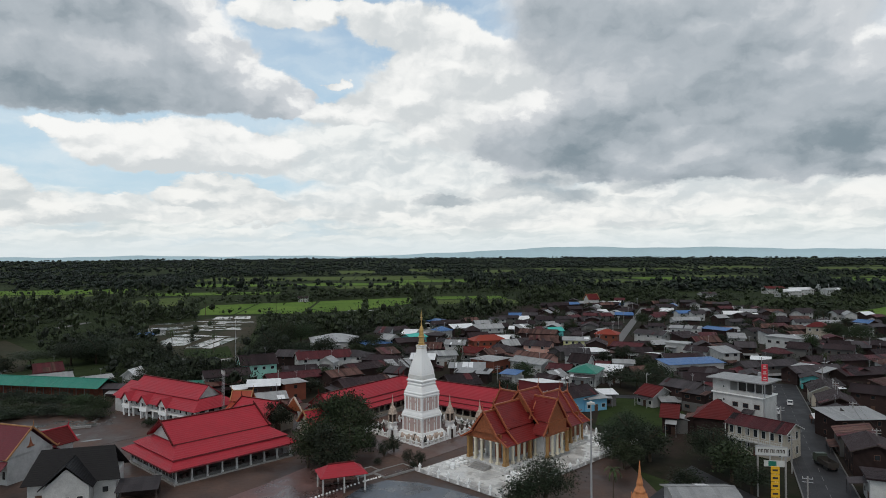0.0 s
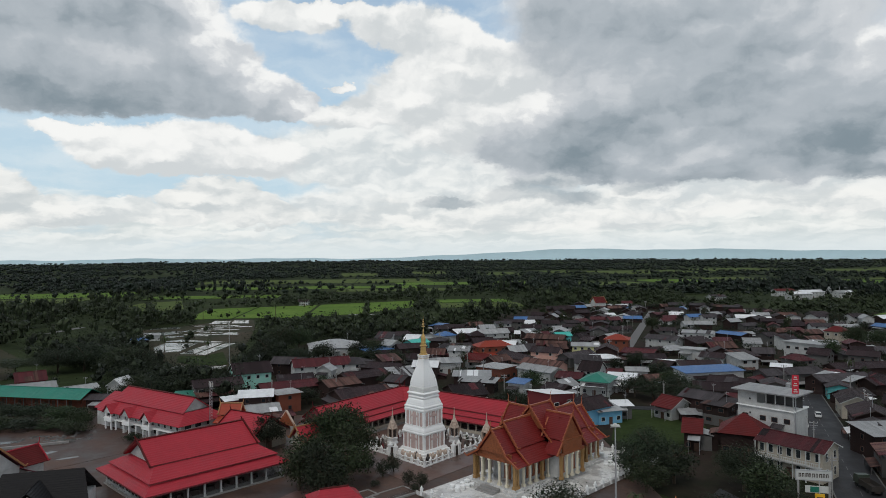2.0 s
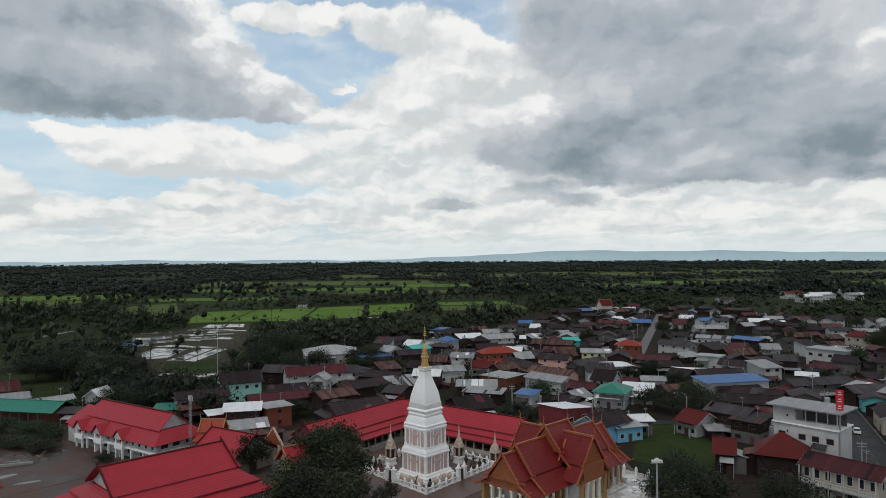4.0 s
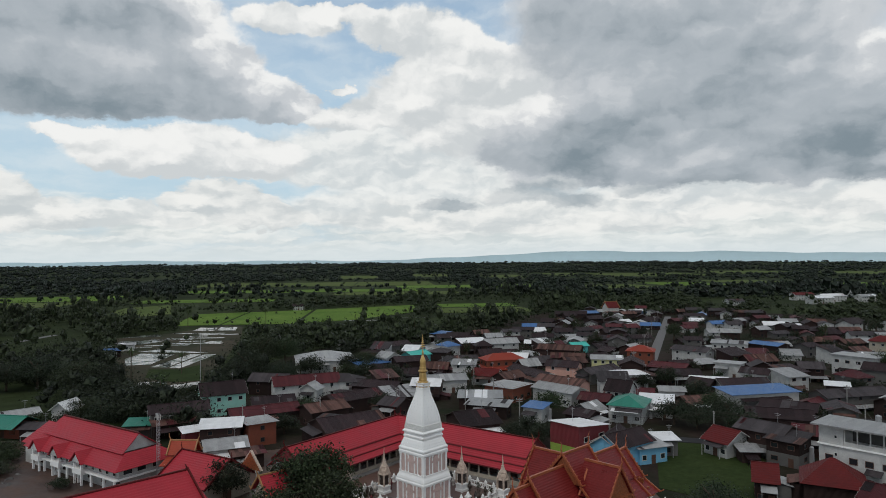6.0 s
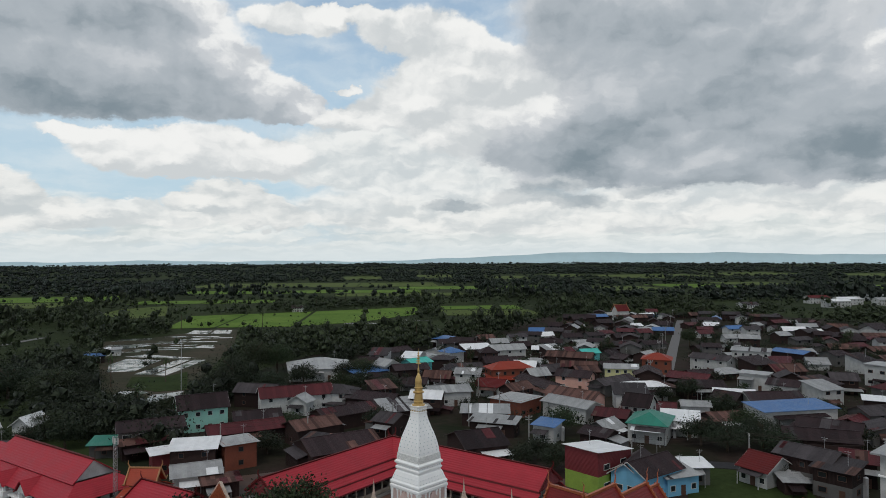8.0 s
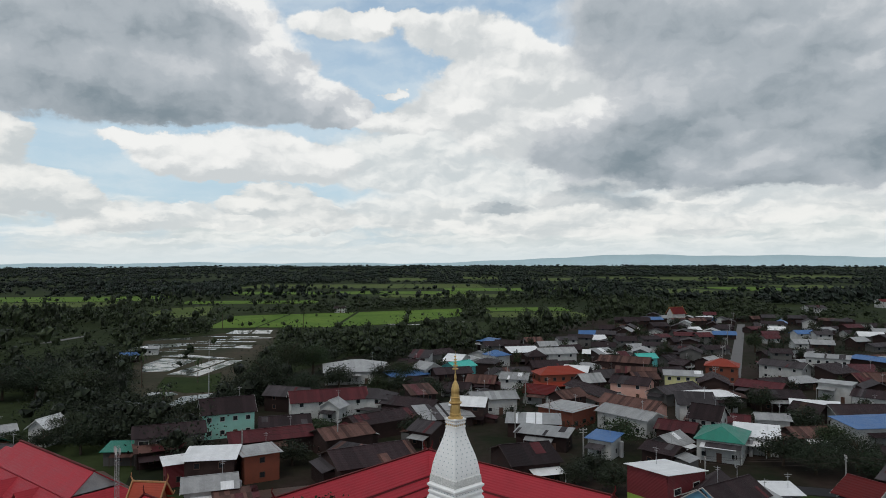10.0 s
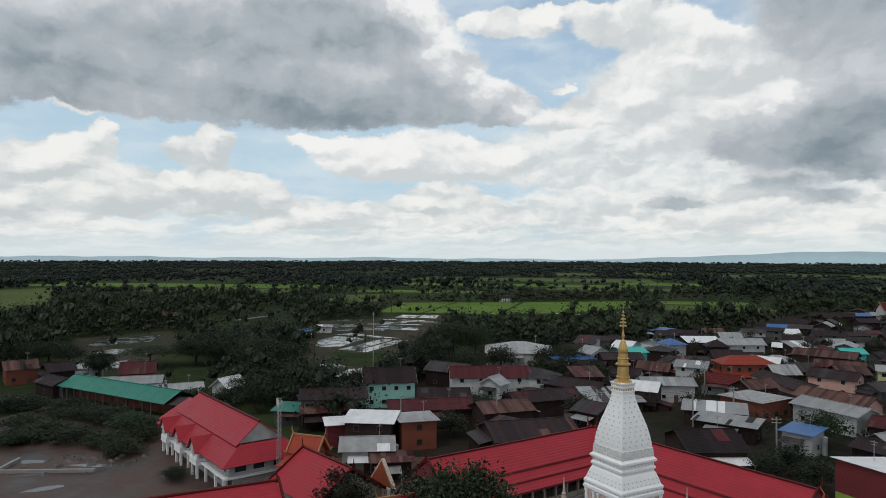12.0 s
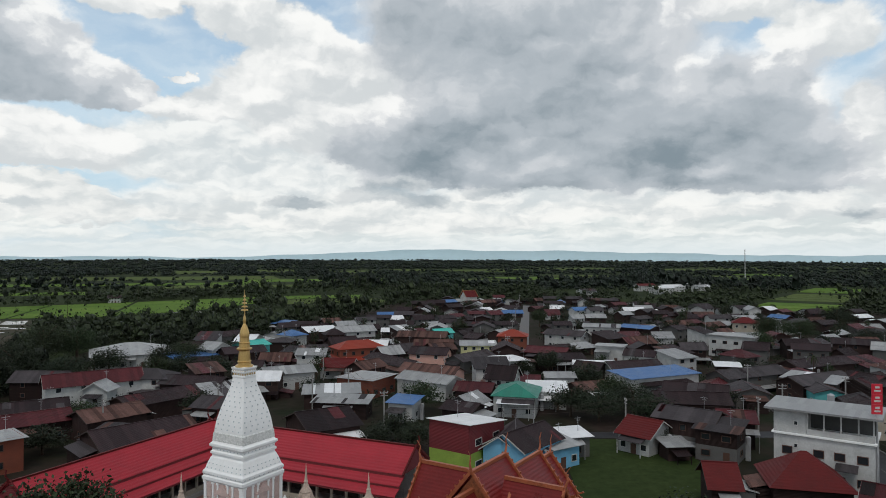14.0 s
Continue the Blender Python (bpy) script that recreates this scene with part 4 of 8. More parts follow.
# balustrade round the court
BAL_POST = Build().box(-0.22, -0.22, 0, 0.22, 0.22, 1.25).box(-0.3, -0.3, 1.25, 0.3, 0.3, 1.38).lathe([(0.2, 1.38), (0.26, 1.6), (0.05, 2.0)], 8).box(-0.3, -0.3, 0, 0.3, 0.3, 0.2).mesh("post", STUCCO)
BALUSTER = Build().lathe([(0.10, 0.3), (0.06, 0.45), (0.11, 0.7), (0.06, 0.9), (0.09, 1.0)], 6).mesh("baluster", STUCCO)


def balustrade(x0, y0, x1, y1, gap=None):
    L = math.hypot(x1 - x0, y1 - y0)
    bal = thing("balustrade", x0, y0, 0.12, math.degrees(math.atan2(y1 - y0, x1 - x0)), "white stucco balustrade with bud-topped posts", "balustrade", "balustrades round the stupa")
    n = round(L / 2.3)
    runs = [(0, L)] if gap is None else [(0, gap - 1.1), (gap + 1.1, L)]
    for a, b in runs:
        part("rail", Build().box(a, -0.14, 1.0, b, 0.14, 1.14).box(a, -0.17, 0.0, b, 0.17, 0.3), STUCCO, bal)
    for i in range(n + 1):
        x = i * L / n
        if gap is None or abs(x - gap) > 1.1:
            placed("post", BAL_POST, bal, pose(x, 0, 0))
        if i < n:
            for k in range(1, 5):
                xx = (i + k / 5) * L / n
                if gap is None or abs(xx - gap) > 1.1:
                    placed("baluster", BALUSTER, bal, pose(xx, 0, 0))
    return bal


CF, CL, CR, CB = (0.0, -12.4), (-15.2, 4.9), (16.2, 5.6), (0.9, 23)
balustrade(*CL, *CF, 11.4)
balustrade(*CF, *CR, 12.2)
balustrade(*CR, *CB)
balustrade(*CB, *CL)
for x, y, a in ((-7.7, -3.8, -49), (7.9, -3.4, 48)):
    g = thing("court_gate", x, y, 0.12, a, "white gate posts with a dark timber gate leaf", "gate", "gates of the stupa court")
    for sx in (-1.05, 1.05):
        part("gatepost", Build().box(sx - 0.4, -0.4, 0, sx + 0.4, 0.4, 2.6).box(sx - 0.5, -0.5, 2.6, sx + 0.5, 0.5, 2.85).lathe([(0.4, 2.85), (0.3, 3.2), (0.05, 3.7)], 8, 0, sx, 0), STUCCO, g)
    part("gate_leaf", Build().box(-0.62, -0.08, 0.05, -0.02, 0.08, 2.3).box(0.02, -0.08, 0.05, 0.62, 0.08, 2.3), DARKWOOD, g, "dark timber gate leaves")

# round offering urns and figures' plinths at the corner of the court
URN = Build().lathe([(0.35, 0), (0.3, 0.35), (0.42, 0.4), (0.46, 0.75), (0.38, 0.95), (0.2, 1.2)], 10).mesh("offering_stand", TOWER_MAT)
rng = random.Random(5)
for i in range(16):
    k = i / 15
    a, b = (Vector(CF), Vector(CL)) if i % 2 else (Vector(CF), Vector(CR))
    p = a.lerp(b, 0.06 + 0.36 * k) * 0.82
    tagged(new("offering_stand", URN), "weathered gold offering stand beside the stupa foot", "offering stand", "offering stands").matrix_world = pose(p.x, p.y, 0.12, 0, 0, 30 * i) @ Matrix.Diagonal((1, 1, 1.2 + rng.random() * 0.7, 1))


# ---------------------------------------------------------------- the cloister
def gallery(x, y, ang, L, label, gable_end):
    g = thing("cloister_gallery", x, y, 0, ang, label, "gallery", "galleries round the court")
    part("plinth", Build().box(-1, -6.7, 0, L + 1, 4.2, 0.7), CONCRETE, g)
    part("back_wall", Build().box(-0.5, 3.2, 0.7, L + 0.5, 3.5, 5.4), WALLS["white"], g)
    part("dado", Build().box(0, -6.2, 0.7, L, -6.0, 1.5), WALLS["cream"], g)
    n = round(L / 2.6)
    post = Build().box(-0.16, -0.16, 0.7, 0.16, 0.16, 4.3).box(-0.24, -0.24, 0.7, 0.24, 0.24, 1.0).box(-0.22, -0.22, 4.0, 0.22, 0.22, 4.3).mesh("column", WALLS["cream"])
    panel = Build().box(0.3, -0.03, 0.8, 2.3, 0.03, 1.7).box(0.3, -0.03, 1.7, 0.36, 0.03, 3.4).box(2.24, -0.03, 1.7, 2.3, 0.03, 3.4).mesh("screen_panel", DARKWOOD)
    for i in range(n + 1):
        placed("column", post, g, pose(i * L / n, -6.1, 0))
        if i < n:
            placed("screen_panel", panel, g, pose(i * L / n, -2.2, 0))
    e0, e1 = -0.8, L + 0.8
    r = random.Random(int(L))
    part("upper_roof", Build().slope((e0, -4.3, 6.2), (e1, -4.3, 6.2), (e1, 0, 9.3), (e0, 0, 9.3), 0.12, 2.4, 0.01, r).slope((e1, 4.3, 6.2), (e0, 4.3, 6.2), (e0, 0, 9.3), (e1, 0, 9.3), 0.12, 2.4, 0.01, r), RED, g)
    part("middle_roof", Build().slope((e0, -5.75, 4.95), (e1, -5.75, 4.95), (e1, -4.0, 5.95), (e0, -4.0, 5.95), 0.12, 2.4, 0.01, r), RED, g)
    part("lower_roof", Build().slope((e0, -7.2, 3.85), (e1, -7.2, 3.85), (e1, -5.5, 4.72), (e0, -5.5, 4.72), 0.12, 2.4, 0.01, r), RED, g)
    part("rear_roof", Build().slope((e1, 6.2, 4.4), (e0, 6.2, 4.4), (e0, 4.0, 5.9), (e1, 4.0, 5.9), 0.12, 2.4, 0.01, r), RED, g)
    part("fascia", Build().box(e0, -4.32, 5.75, e1, -4.2, 6.14).box(e0, -5.75, 4.55, e1, -5.65, 4.88).box(e0, -7.2, 3.55, e1, -7.1, 3.78), WALLS["red"], g, "dark red fascia boards")
    part("ridge", Build().box(e0, -0.18, 9.22, e1, 0.18, 9.48), OLD_RED, g)
    for s in ((e0, -1), (e1, 1)):
        bb = Build().beam((s[0], -4.5, 6.2), (s[0], 0, 9.5), 0.22, 0.4).beam((s[0], 4.5, 6.2), (s[0], 0, 9.5), 0.22, 0.4)
        bb.beam((s[0], 0, 9.4), (s[0] + s[1] * 0.5, 0, 10.3), 0.16, 0.22).beam((s[0] + s[1] * 0.5, 0, 10.3), (s[0] + s[1] * 0.35, 0, 11.0), 0.1, 0.14)
        part("bargeboard", bb, OLD_RED, g)
        part("gable", Build().wall([(-4.2, 6.1), (4.2, 6.1), (0, 9.15)], "x", s[0] - s[1] * 0.3, s[0] - s[1] * 0.15), WALLS["red"], g)


gallery(-28.6, 10.9, 51, 35.4, "long red-roofed cloister gallery with cream columns", True)
gallery(-6.3, 38.5, -39, 39.4, "longer red-roofed cloister gallery with three roof tiers", True)


# ---------------------------------------------------------------- the ordination hall
def horn(b, x, y, z, dx, h):
    """A curved roof finial rising from the gable's peak."""
    p = Vector((x, y, z))
    pts = [p, p + Vector((dx * 0.25, 0, h * 0.35)), p + Vector((dx * 0.1, 0, h * 0.7)), p + Vector((dx * 0.5, 0, h))]
    for i, (a, c) in enumerate(zip(pts, pts[1:])):
        b.rod(a, c, 0.16 - 0.045 * i, 0.115 - 0.04 * i, 5)


def hall_tier(hall, s0, s1, zr, front, rear, half=3.9, drop=4.9, low=6.9, zl=5.7, name="roof_tier"):
    rr = random.Random(int(zr * 10 + s0))
    zu = zr - drop
    up = Build().slope((s0, -half, zu), (s1, -half, zu), (s1, 0, zr), (s0, 0, zr), 0.14, 1.2, 0.02, rr).slope((s1, half, zu), (s0, half, zu), (s0, 0, zr), (s1, 0, zr), 0.14, 1.2, 0.02, rr)
    t = part(name, up, HALL_TILE, hall)
    part("lower_slope", Build().slope((s0, -low, zl), (s1, -low, zl), (s1, -half + 0.3, zu - 0.15), (s0, -half + 0.3, zu - 0.15), 0.14, 1.2, 0.02, rr)
         .slope((s1, low, zl), (s0, low, zl), (s0, half - 0.3, zu - 0.15), (s1, half - 0.3, zu - 0.15), 0.14, 1.2, 0.02, rr), HALL_TILE, t)
    part("ridge", Build().box(s0, -0.2, zr - 0.1, s1, 0.2, zr + 0.28), HALL_TRIM, t)
    for s, on, sg in ((s0, front, -1), (s1, rear, 1)):
        if not on:
            continue
        for k in (-1, 1):
            bb = Build().beam((s, k * (half + 0.1), zu), (s, 0, zr + 0.2), 0.24, 0.36).beam((s, k * (low + 0.15), zl), (s, k * (half - 0.2), zu - 0.1), 0.24, 0.34)
            for j in range(7):
                f = (j + 0.5) / 7
                y, z = k * half * (1 - f), zu + (zr - zu) * f
                bb.beam((s, y, z + 0.15), (s, y + k * 0.12, z + 0.62), 0.12, 0.16)
            hb = Vector((s, k * (half + 0.1), zu))
            bb.beam(hb, hb + Vector((0, k * 0.8, 0.35)), 0.16, 0.2)
            hb = Vector((s, k * (low + 0.15), zl))
            bb.beam(hb, hb + Vector((0, k * 0.75, 0.5)), 0.16, 0.2)
            part("bargeboard", bb, HALL_TRIM, t, "orange gilded bargeboard with flame ornaments")
        fb = Build()
        horn(fb, s, 0, zr + 0.2, sg * 1.2, 2.2)
        part("horn_finial", fb, HALL_TRIM, t)
        part("pediment", Build().wall([(-half + 0.3, zu - 0.2), (half - 0.3, zu - 0.2), (0, zr - 0.3)], "x", s - sg * 0.5, s - sg * 0.3), GOLD_WORK, t, "carved gilded pediment")


GOLD_WORK = mat("carved_gilt_red_wood", (0.27, 0.085, 0.035), 0.45, 0.7, 3.0, grain=7, metal=0.2, bump=0.8)
hall = thing("ordination_hall", HALL_AT[0], HALL_AT[1], 0.28, HALL_AT[2], "ornate ordination hall with tiered vermilion roofs and gilt trim", "temple hall")
part("base", Build().box(-3.4, -6.6, 0, 29.6, 6.6, 0.5).box(-2.9, -6.1, 0.5, 29.1, 6.1, 1.0), MARBLE, hall)
part("front_steps", Build().box(-6.0, -2.4, 0, -3.4, 2.4, 0.2).box(-5.2, -2.4, 0.2, -3.4, 2.4, 0.45).box(-4.4, -2.4, 0.45, -3.4, 2.4, 0.75), CONCRETE, hall)
part("wall", Build().box(2.0, -4.1, 1.0, 24.6, 4.1, 7.5), WALLS["white"], hall)
part("transept_wall", Build().box(9.6, -7.6, 1.0, 17.2, 7.6, 7.5), WALLS["white"], hall)
COL = Build().box(-0.2, -0.2, 1.0, 0.2, 0.2, 6.0).box(-0.36, -0.36, 1.0, 0.36, 0.36, 1.5).box(-0.34, -0.34, 5.7, 0.34, 0.34, 6.05).mesh("column", CREAM)
GCOL = Build().box(-0.3, -0.3, 1.0, 0.3, 0.3, 6.0).box(-0.4, -0.4, 1.0, 0.4, 0.4, 1.6).box(-0.38, -0.38, 5.6, 0.38, 0.38, 6.05).mesh("column", mat("gilt_mosaic_column", (0.36, 0.21, 0.085), 0.45, 0.5, 2.0, metal=0.2))
TALLWIN = Build().box(-0.5, -0.12, 2.0, 0.5, 0.04, 5.2).box(-0.7, -0.16, 1.8, 0.7, 0.0, 2.0).add([(-0.75, -0.14, 5.2), (0.75, -0.14, 5.2), (0, -0.14, 6.5), (-0.75, 0, 5.2), (0.75, 0, 5.2), (0, 0, 6.5)], [(0, 1, 2), (5, 4, 3), (0, 3, 4, 1), (1, 4, 5, 2), (2, 5, 3, 0)]).mesh("window", GOLD_WORK)
for i in range(15):
    s = -1.6 + i * 2.11
    if not 9.0 < s < 17.8:
        for y in (-5.5, 5.5):
            placed("column", COL if i % 4 else GCOL, hall, pose(s, y, 0))
        if i > 1:
            for y, f in ((-4.1, 0), (4.1, 180)):
                placed("window", TALLWIN, hall, pose(s + 1.0, y, 0, 0, 0, f), "gilt-framed window shutter")
for y in (-7.9, 7.9):
    for s in (9.4, 11.4, 13.4, 15.4, 17.4):
        placed("column", GCOL if s in (9.4, 17.4) else COL, hall, pose(s, y + math.copysign(0.8, y), 0))
    for s in (11.4, 15.4):
        placed("window", TALLWIN, hall, pose(s, math.copysign(7.6, y), 0, 0, 0, 0 if y < 0 else 180))
for s in (-2.4, 28.6):
    for y in (-5.5, -3.4, -1.4, 1.4, 3.4, 5.5):
        placed("column", GCOL if abs(y) > 5 else COL, hall, pose(s, y, 0))
for s in (-2.4, 28.6):
    part("architrave", Build().box(s - 0.3, -5.8, 6.05, s + 0.3, 5.8, 6.6).box(s - 0.2, -4.6, 6.6, s + 0.2, 4.6, 7.9), GOLD_WORK, hall, "carved gilt architrave over columns")
for y in (-8.7, 8.7):
    part("architrave", Build().box(9.0, y - 0.3, 6.05, 17.8, y + 0.3, 6.6).box(9.9, y - 0.2, 6.6, 16.9, y + 0.2, 9.1), GOLD_WORK, hall)
part("front_door", Build().box(1.86, -0.9, 1.0, 2.02, 0.9, 4.6).wall([(-1.3, 4.6), (1.3, 4.6), (0, 6.6)], "x", 1.84, 2.02), GOLD_WORK, hall, "carved gilt double door")
hall_tier(hall, -3.4, 2.0, 12.4, True, False, 3.7, 4.5)
hall_tier(hall, 0.4, 10.8, 13.4, True, False)
hall_tier(hall, 9.6, 17.4, 15.3, True, True, 3.7, 4.4, 6.9, 7.4, "top_roof_tier")
hall_tier(hall, 16.0, 26.8, 13.3, False, True)
hall_tier(hall, 25.2, 30.2, 12.3, False, True, 3.7, 4.5)
# cross roofs over the transepts
for sg in (-1, 1):
    cr = Build()
    rr = random.Random(8 + sg)
    y0, y1 = sg * 2.0, sg * 8.9
    flip = sg < 0
    for k in (-1, 1):
        a, b2, c, d = (13.4 + k * 3.6, y1, 9.2), (13.4 + k * 3.6, y0, 9.2), (13.4, y0, 14.1), (13.4, y1, 14.1)
        if (k > 0) == flip:
            a, b2, c, d = b2, a, d, c
        cr.slope(b2, a, d, c, 0.14, 1.2, 0.02, rr)
        a, b2, c, d = (13.4 + k * 5.6, y1, 6.4), (13.4 + k * 5.6, sg * 5.2, 6.4), (13.4 + k * 3.4, sg * 5.2, 9.0), (13.4 + k * 3.4, y1, 9.0)
        if (k > 0) == flip:
            a, b2, c, d = b2, a, d, c
        cr.slope(b2, a, d, c, 0.14, 1.2, 0.02, rr)
    t = part("cross_roof", cr, HALL_TILE, hall)
    part("ridge", Build().box(13.2, min(y0, y1), 14.0, 13.6, max(y0, y1), 14.38), HALL_TRIM, t)
    for k in (-1, 1):
        bb = Build().beam((13.4 + k * 3.8, y1, 9.1), (13.4, y1, 14.3), 0.24, 0.36).beam((13.4 + k * 5.8, y1, 6.3), (13.4 + k * 3.5, y1, 9.0), 0.3, 0.45)
        bb.beam((13.4 + k * 3.8, y1, 9.1), (13.4 + k * 4.6, y1, 9.5), 0.16, 0.2).beam((13.4 + k * 0.6, sg * 3.0, 13.0), (13.4 + k * 3.9, sg * 3.4, 9.3), 0.3, 0.3)
        for j in range(7):
            f = (j + 0.5) / 7
            bb.beam((13.4 + k * 3.8 * (1 - f), y1, 9.1 + 5.2 * f + 0.15), (13.4 + k * (3.8 * (1 - f) + 0.12), y1, 9.1 + 5.2 * f + 0.6), 0.12, 0.16)
        part("bargeboard", bb, HALL_TRIM, t)
    part("pediment", Build().wall([(13.4 - 3.4, 9.0), (13.4 + 3.4, 9.0), (13.4, 13.8)], "y", y1 - sg * 0.5, y1 - sg * 0.3), GOLD_WORK, t, "carved gilded pediment")
    fb = Build()
    p = Vector((13.4, y1, 14.3))
    for i, (a, c) in enumerate(zip((0, 0.35, 0.7), (0.35, 0.7, 1.0))):
        wob = (0, 0.3, 0.12, 0.6)
        fb.rod(p + Vector((0, sg * wob[i], 2.2 * a)), p + Vector((0, sg * wob[i + 1], 2.2 * c)), 0.16 - 0.045 * i, 0.115 - 0.04 * i, 5)
    part("horn_finial", fb, HALL_TRIM, t)

# low marble wall and stone seats on the terrace
for p, q in (((-16, -16), (38, -16)), ((-16, -16), (-16, 9.5)), ((38, -16), (38, 9.5))):
    a, b = hall_frame(*p), hall_frame(*q)
    w = thing("terrace_wall", a[0], a[1], 0.28, math.degrees(math.atan2(b[1] - a[1], b[0] - a[0])), "low white marble wall edging the terrace", "low wall", "terrace walls")
    L = math.hypot(b[0] - a[0], b[1] - a[1])
    part("wall_panel", Build().box(0, -0.1, 0, L, 0.1, 0.7), MARBLE, w)
    for i in range(int(L / 3) + 1):
        placed("post", BAL_POST, w, pose(i * 3.0, 0, 0))
SEAT = Build().lathe([(0.55, 0), (0.5, 0.2), (0.62, 0.3), (0.6, 0.5), (0.4, 0.55)], 10).mesh("stone_pedestal", STUCCO)
rng = random.Random(11)
for s, y in [(-9 + 1.6 * (i % 4), 4.5 + 1.5 * (i // 4)) for i in range(8)] + [(-6 + 1.7 * i, -9.5) for i in range(6)] + [(27 + 1.6 * (i % 3), -9 - 1.5 * (i // 3)) for i in range(9)] + [(33, -6 + 1.8 * i) for i in range(6)]:
    x, yy = hall_frame(s + rng.uniform(-0.3, 0.3), y + rng.uniform(-0.3, 0.3))
    tagged(new("stone_pedestal", SEAT), "round white stone pedestal on the marble terrace", "pedestal", "pedestals on the terrace").matrix_world = pose(x, yy, 0.28, 0, 0, rng.uniform(0, 90)) @ Matrix.Diagonal((1, 1, rng.uniform(1, 2.2), 1))

# ---------------------------------------------------------------- assembly pavilion
sala = thing("assembly_pavilion", -51.0, -18.2, 0, 43.5, "large open pavilion with tiered red tile roof", "pavilion")
part("floor_slab", Build().box(-14.8, -12.6, 0, 14.8, 12.6, 0.35), CONCRETE, sala)
r0 = random.Random(3)


def ring_roof(b, xi, yi, zi, xo, yo, zo, sheet_w=2.2, rr=r0, th=0.12):
    """A hipped skirt from an inner rectangle down to an outer one."""
    i = [(-xi, -yi, zi), (xi, -yi, zi), (xi, yi, zi), (-xi, yi, zi)]
    o = [(-xo, -yo, zo), (xo, -yo, zo), (xo, yo, zo), (-xo, yo, zo)]
    for k in range(4):
        b.slope(o[k], o[(k + 1) % 4], i[(k + 1) % 4], i[k], th, sheet_w, 0.01, rr)
    return b


part("lower_skirt_roof", ring_roof(Build(), 13.6, 10.1, 4.9, 16.2, 13.2, 3.55), RED, sala)
part("upper_skirt_roof", ring_roof(Build(), 11.2, 6.0, 7.25, 14.4, 10.8, 5.1), RED, sala)
part("main_roof", Build().slope((-12.6, -6.6, 7.3), (12.4, -6.6, 7.3), (11.2, 0, 11.3), (-12.6, 0, 11.3), 0.14, 2.2, 0.01, r0).slope((12.4, 6.6, 7.3), (-12.6, 6.6, 7.3), (-12.6, 0, 11.3), (11.2, 0, 11.3), 0.14, 2.2, 0.01, r0), RED, sala)
part("ridge", Build().box(-12.7, -0.2, 11.2, 11.4, 0.2, 11.5), OLD_RED, sala)
for s in (-12.6, 11.6):
    part("bargeboard", Build().beam((s, -6.8, 7.3), (s, 0, 11.6), 0.25, 0.45).beam((s, 6.8, 7.3), (s, 0, 11.6), 0.25, 0.45).beam((s, 0, 11.5), (s - 0.4, 0, 12.3), 0.15, 0.2), OLD_RED, sala)
for s in (-11.6, 10.8):
    part("gable", Build().wall([(-5.6, 7.4), (5.6, 7.4), (0, 10.9)], "x", s - 0.1, s + 0.1), WALLS["white"], sala, "white boarded gable")
part("fascia", Build().box(-16.1, -13.2, 3.2, 16.1, -13.1, 3.5).box(-16.2, -13.1, 3.2, -16.1, 13.1, 3.5).box(-14.4, -10.8, 4.8, 14.4, -10.7, 5.05).box(-12.6, -6.6, 6.95, 12.4, -6.5, 7.25), WALLS["red"], sala)
SPOST = Build().box(-0.17, -0.17, 0.35, 0.17, 0.17, 3.9).box(-0.25, -0.25, 0.35, 0.25, 0.25, 0.8).mesh("post", WALLS["white"])
for i in range(9):
    for y in (-12.0, 12.0):
        placed("post", SPOST, sala, pose(-14.2 + i * 3.55, y, 0))
for i in range(1, 7):
    for x in (-14.2, 14.2):
        placed("post", SPOST, sala, pose(x, -12.0 + i * 3.43, 0))
for i in range(7):
    y = -12.0 + i * 3.43
    part("end_wall_sill", Build().box(-14.3, y + 0.2, 0.35, -14.1, y + 3.2, 1.1), WALLS["white"], sala)
    part("end_wall_mullion", Build().box(-14.3, y + 1.6, 1.1, -14.1, y + 1.75, 2.9), WALLS["white"], sala)
    part("end_wall_lintel", Build().box(-14.3, y + 0.2, 2.9, -14.1, y + 3.2, 3.4), WALLS["white"], sala)
part("glazing", Build().box(-14.22, -12, 1.1, -14.18, 12, 2.9), PANE, sala)
fr = Build()
for i in range(8):
    x = -14.2 + i * 3.55
    fr.box(x + 0.3, -12.1, 0.35, x + 3.2, -11.9, 1.0)
    for k in range(6):
        fr.box(x + 0.4 + k * 0.55, -12.05, 1.0, x + 0.46 + k * 0.55, -11.95, 1.25)
part("front_balustrade", fr, WALLS["grey"], sala)
TABLE = Build().box(-0.9, -0.4, 0.70, 0.9, 0.4, 0.76).box(-0.85, -0.35, 0, -0.78, 0.35, 0.7).box(0.78, -0.35, 0, 0.85, 0.35, 0.7).mesh("folding_table", DARKWOOD)
rng = random.Random(2)
for i in range(14):
    m = sala.matrix_world @ pose(-11 + (i % 7) * 3.4, -9 + 5 * (i // 7), 0.35, 0, 0, rng.uniform(-20, 20))
    tagged(new("folding_table", TABLE), "dark folding table standing under the pavilion roof", "table", "tables in the pavilion").matrix_world = m

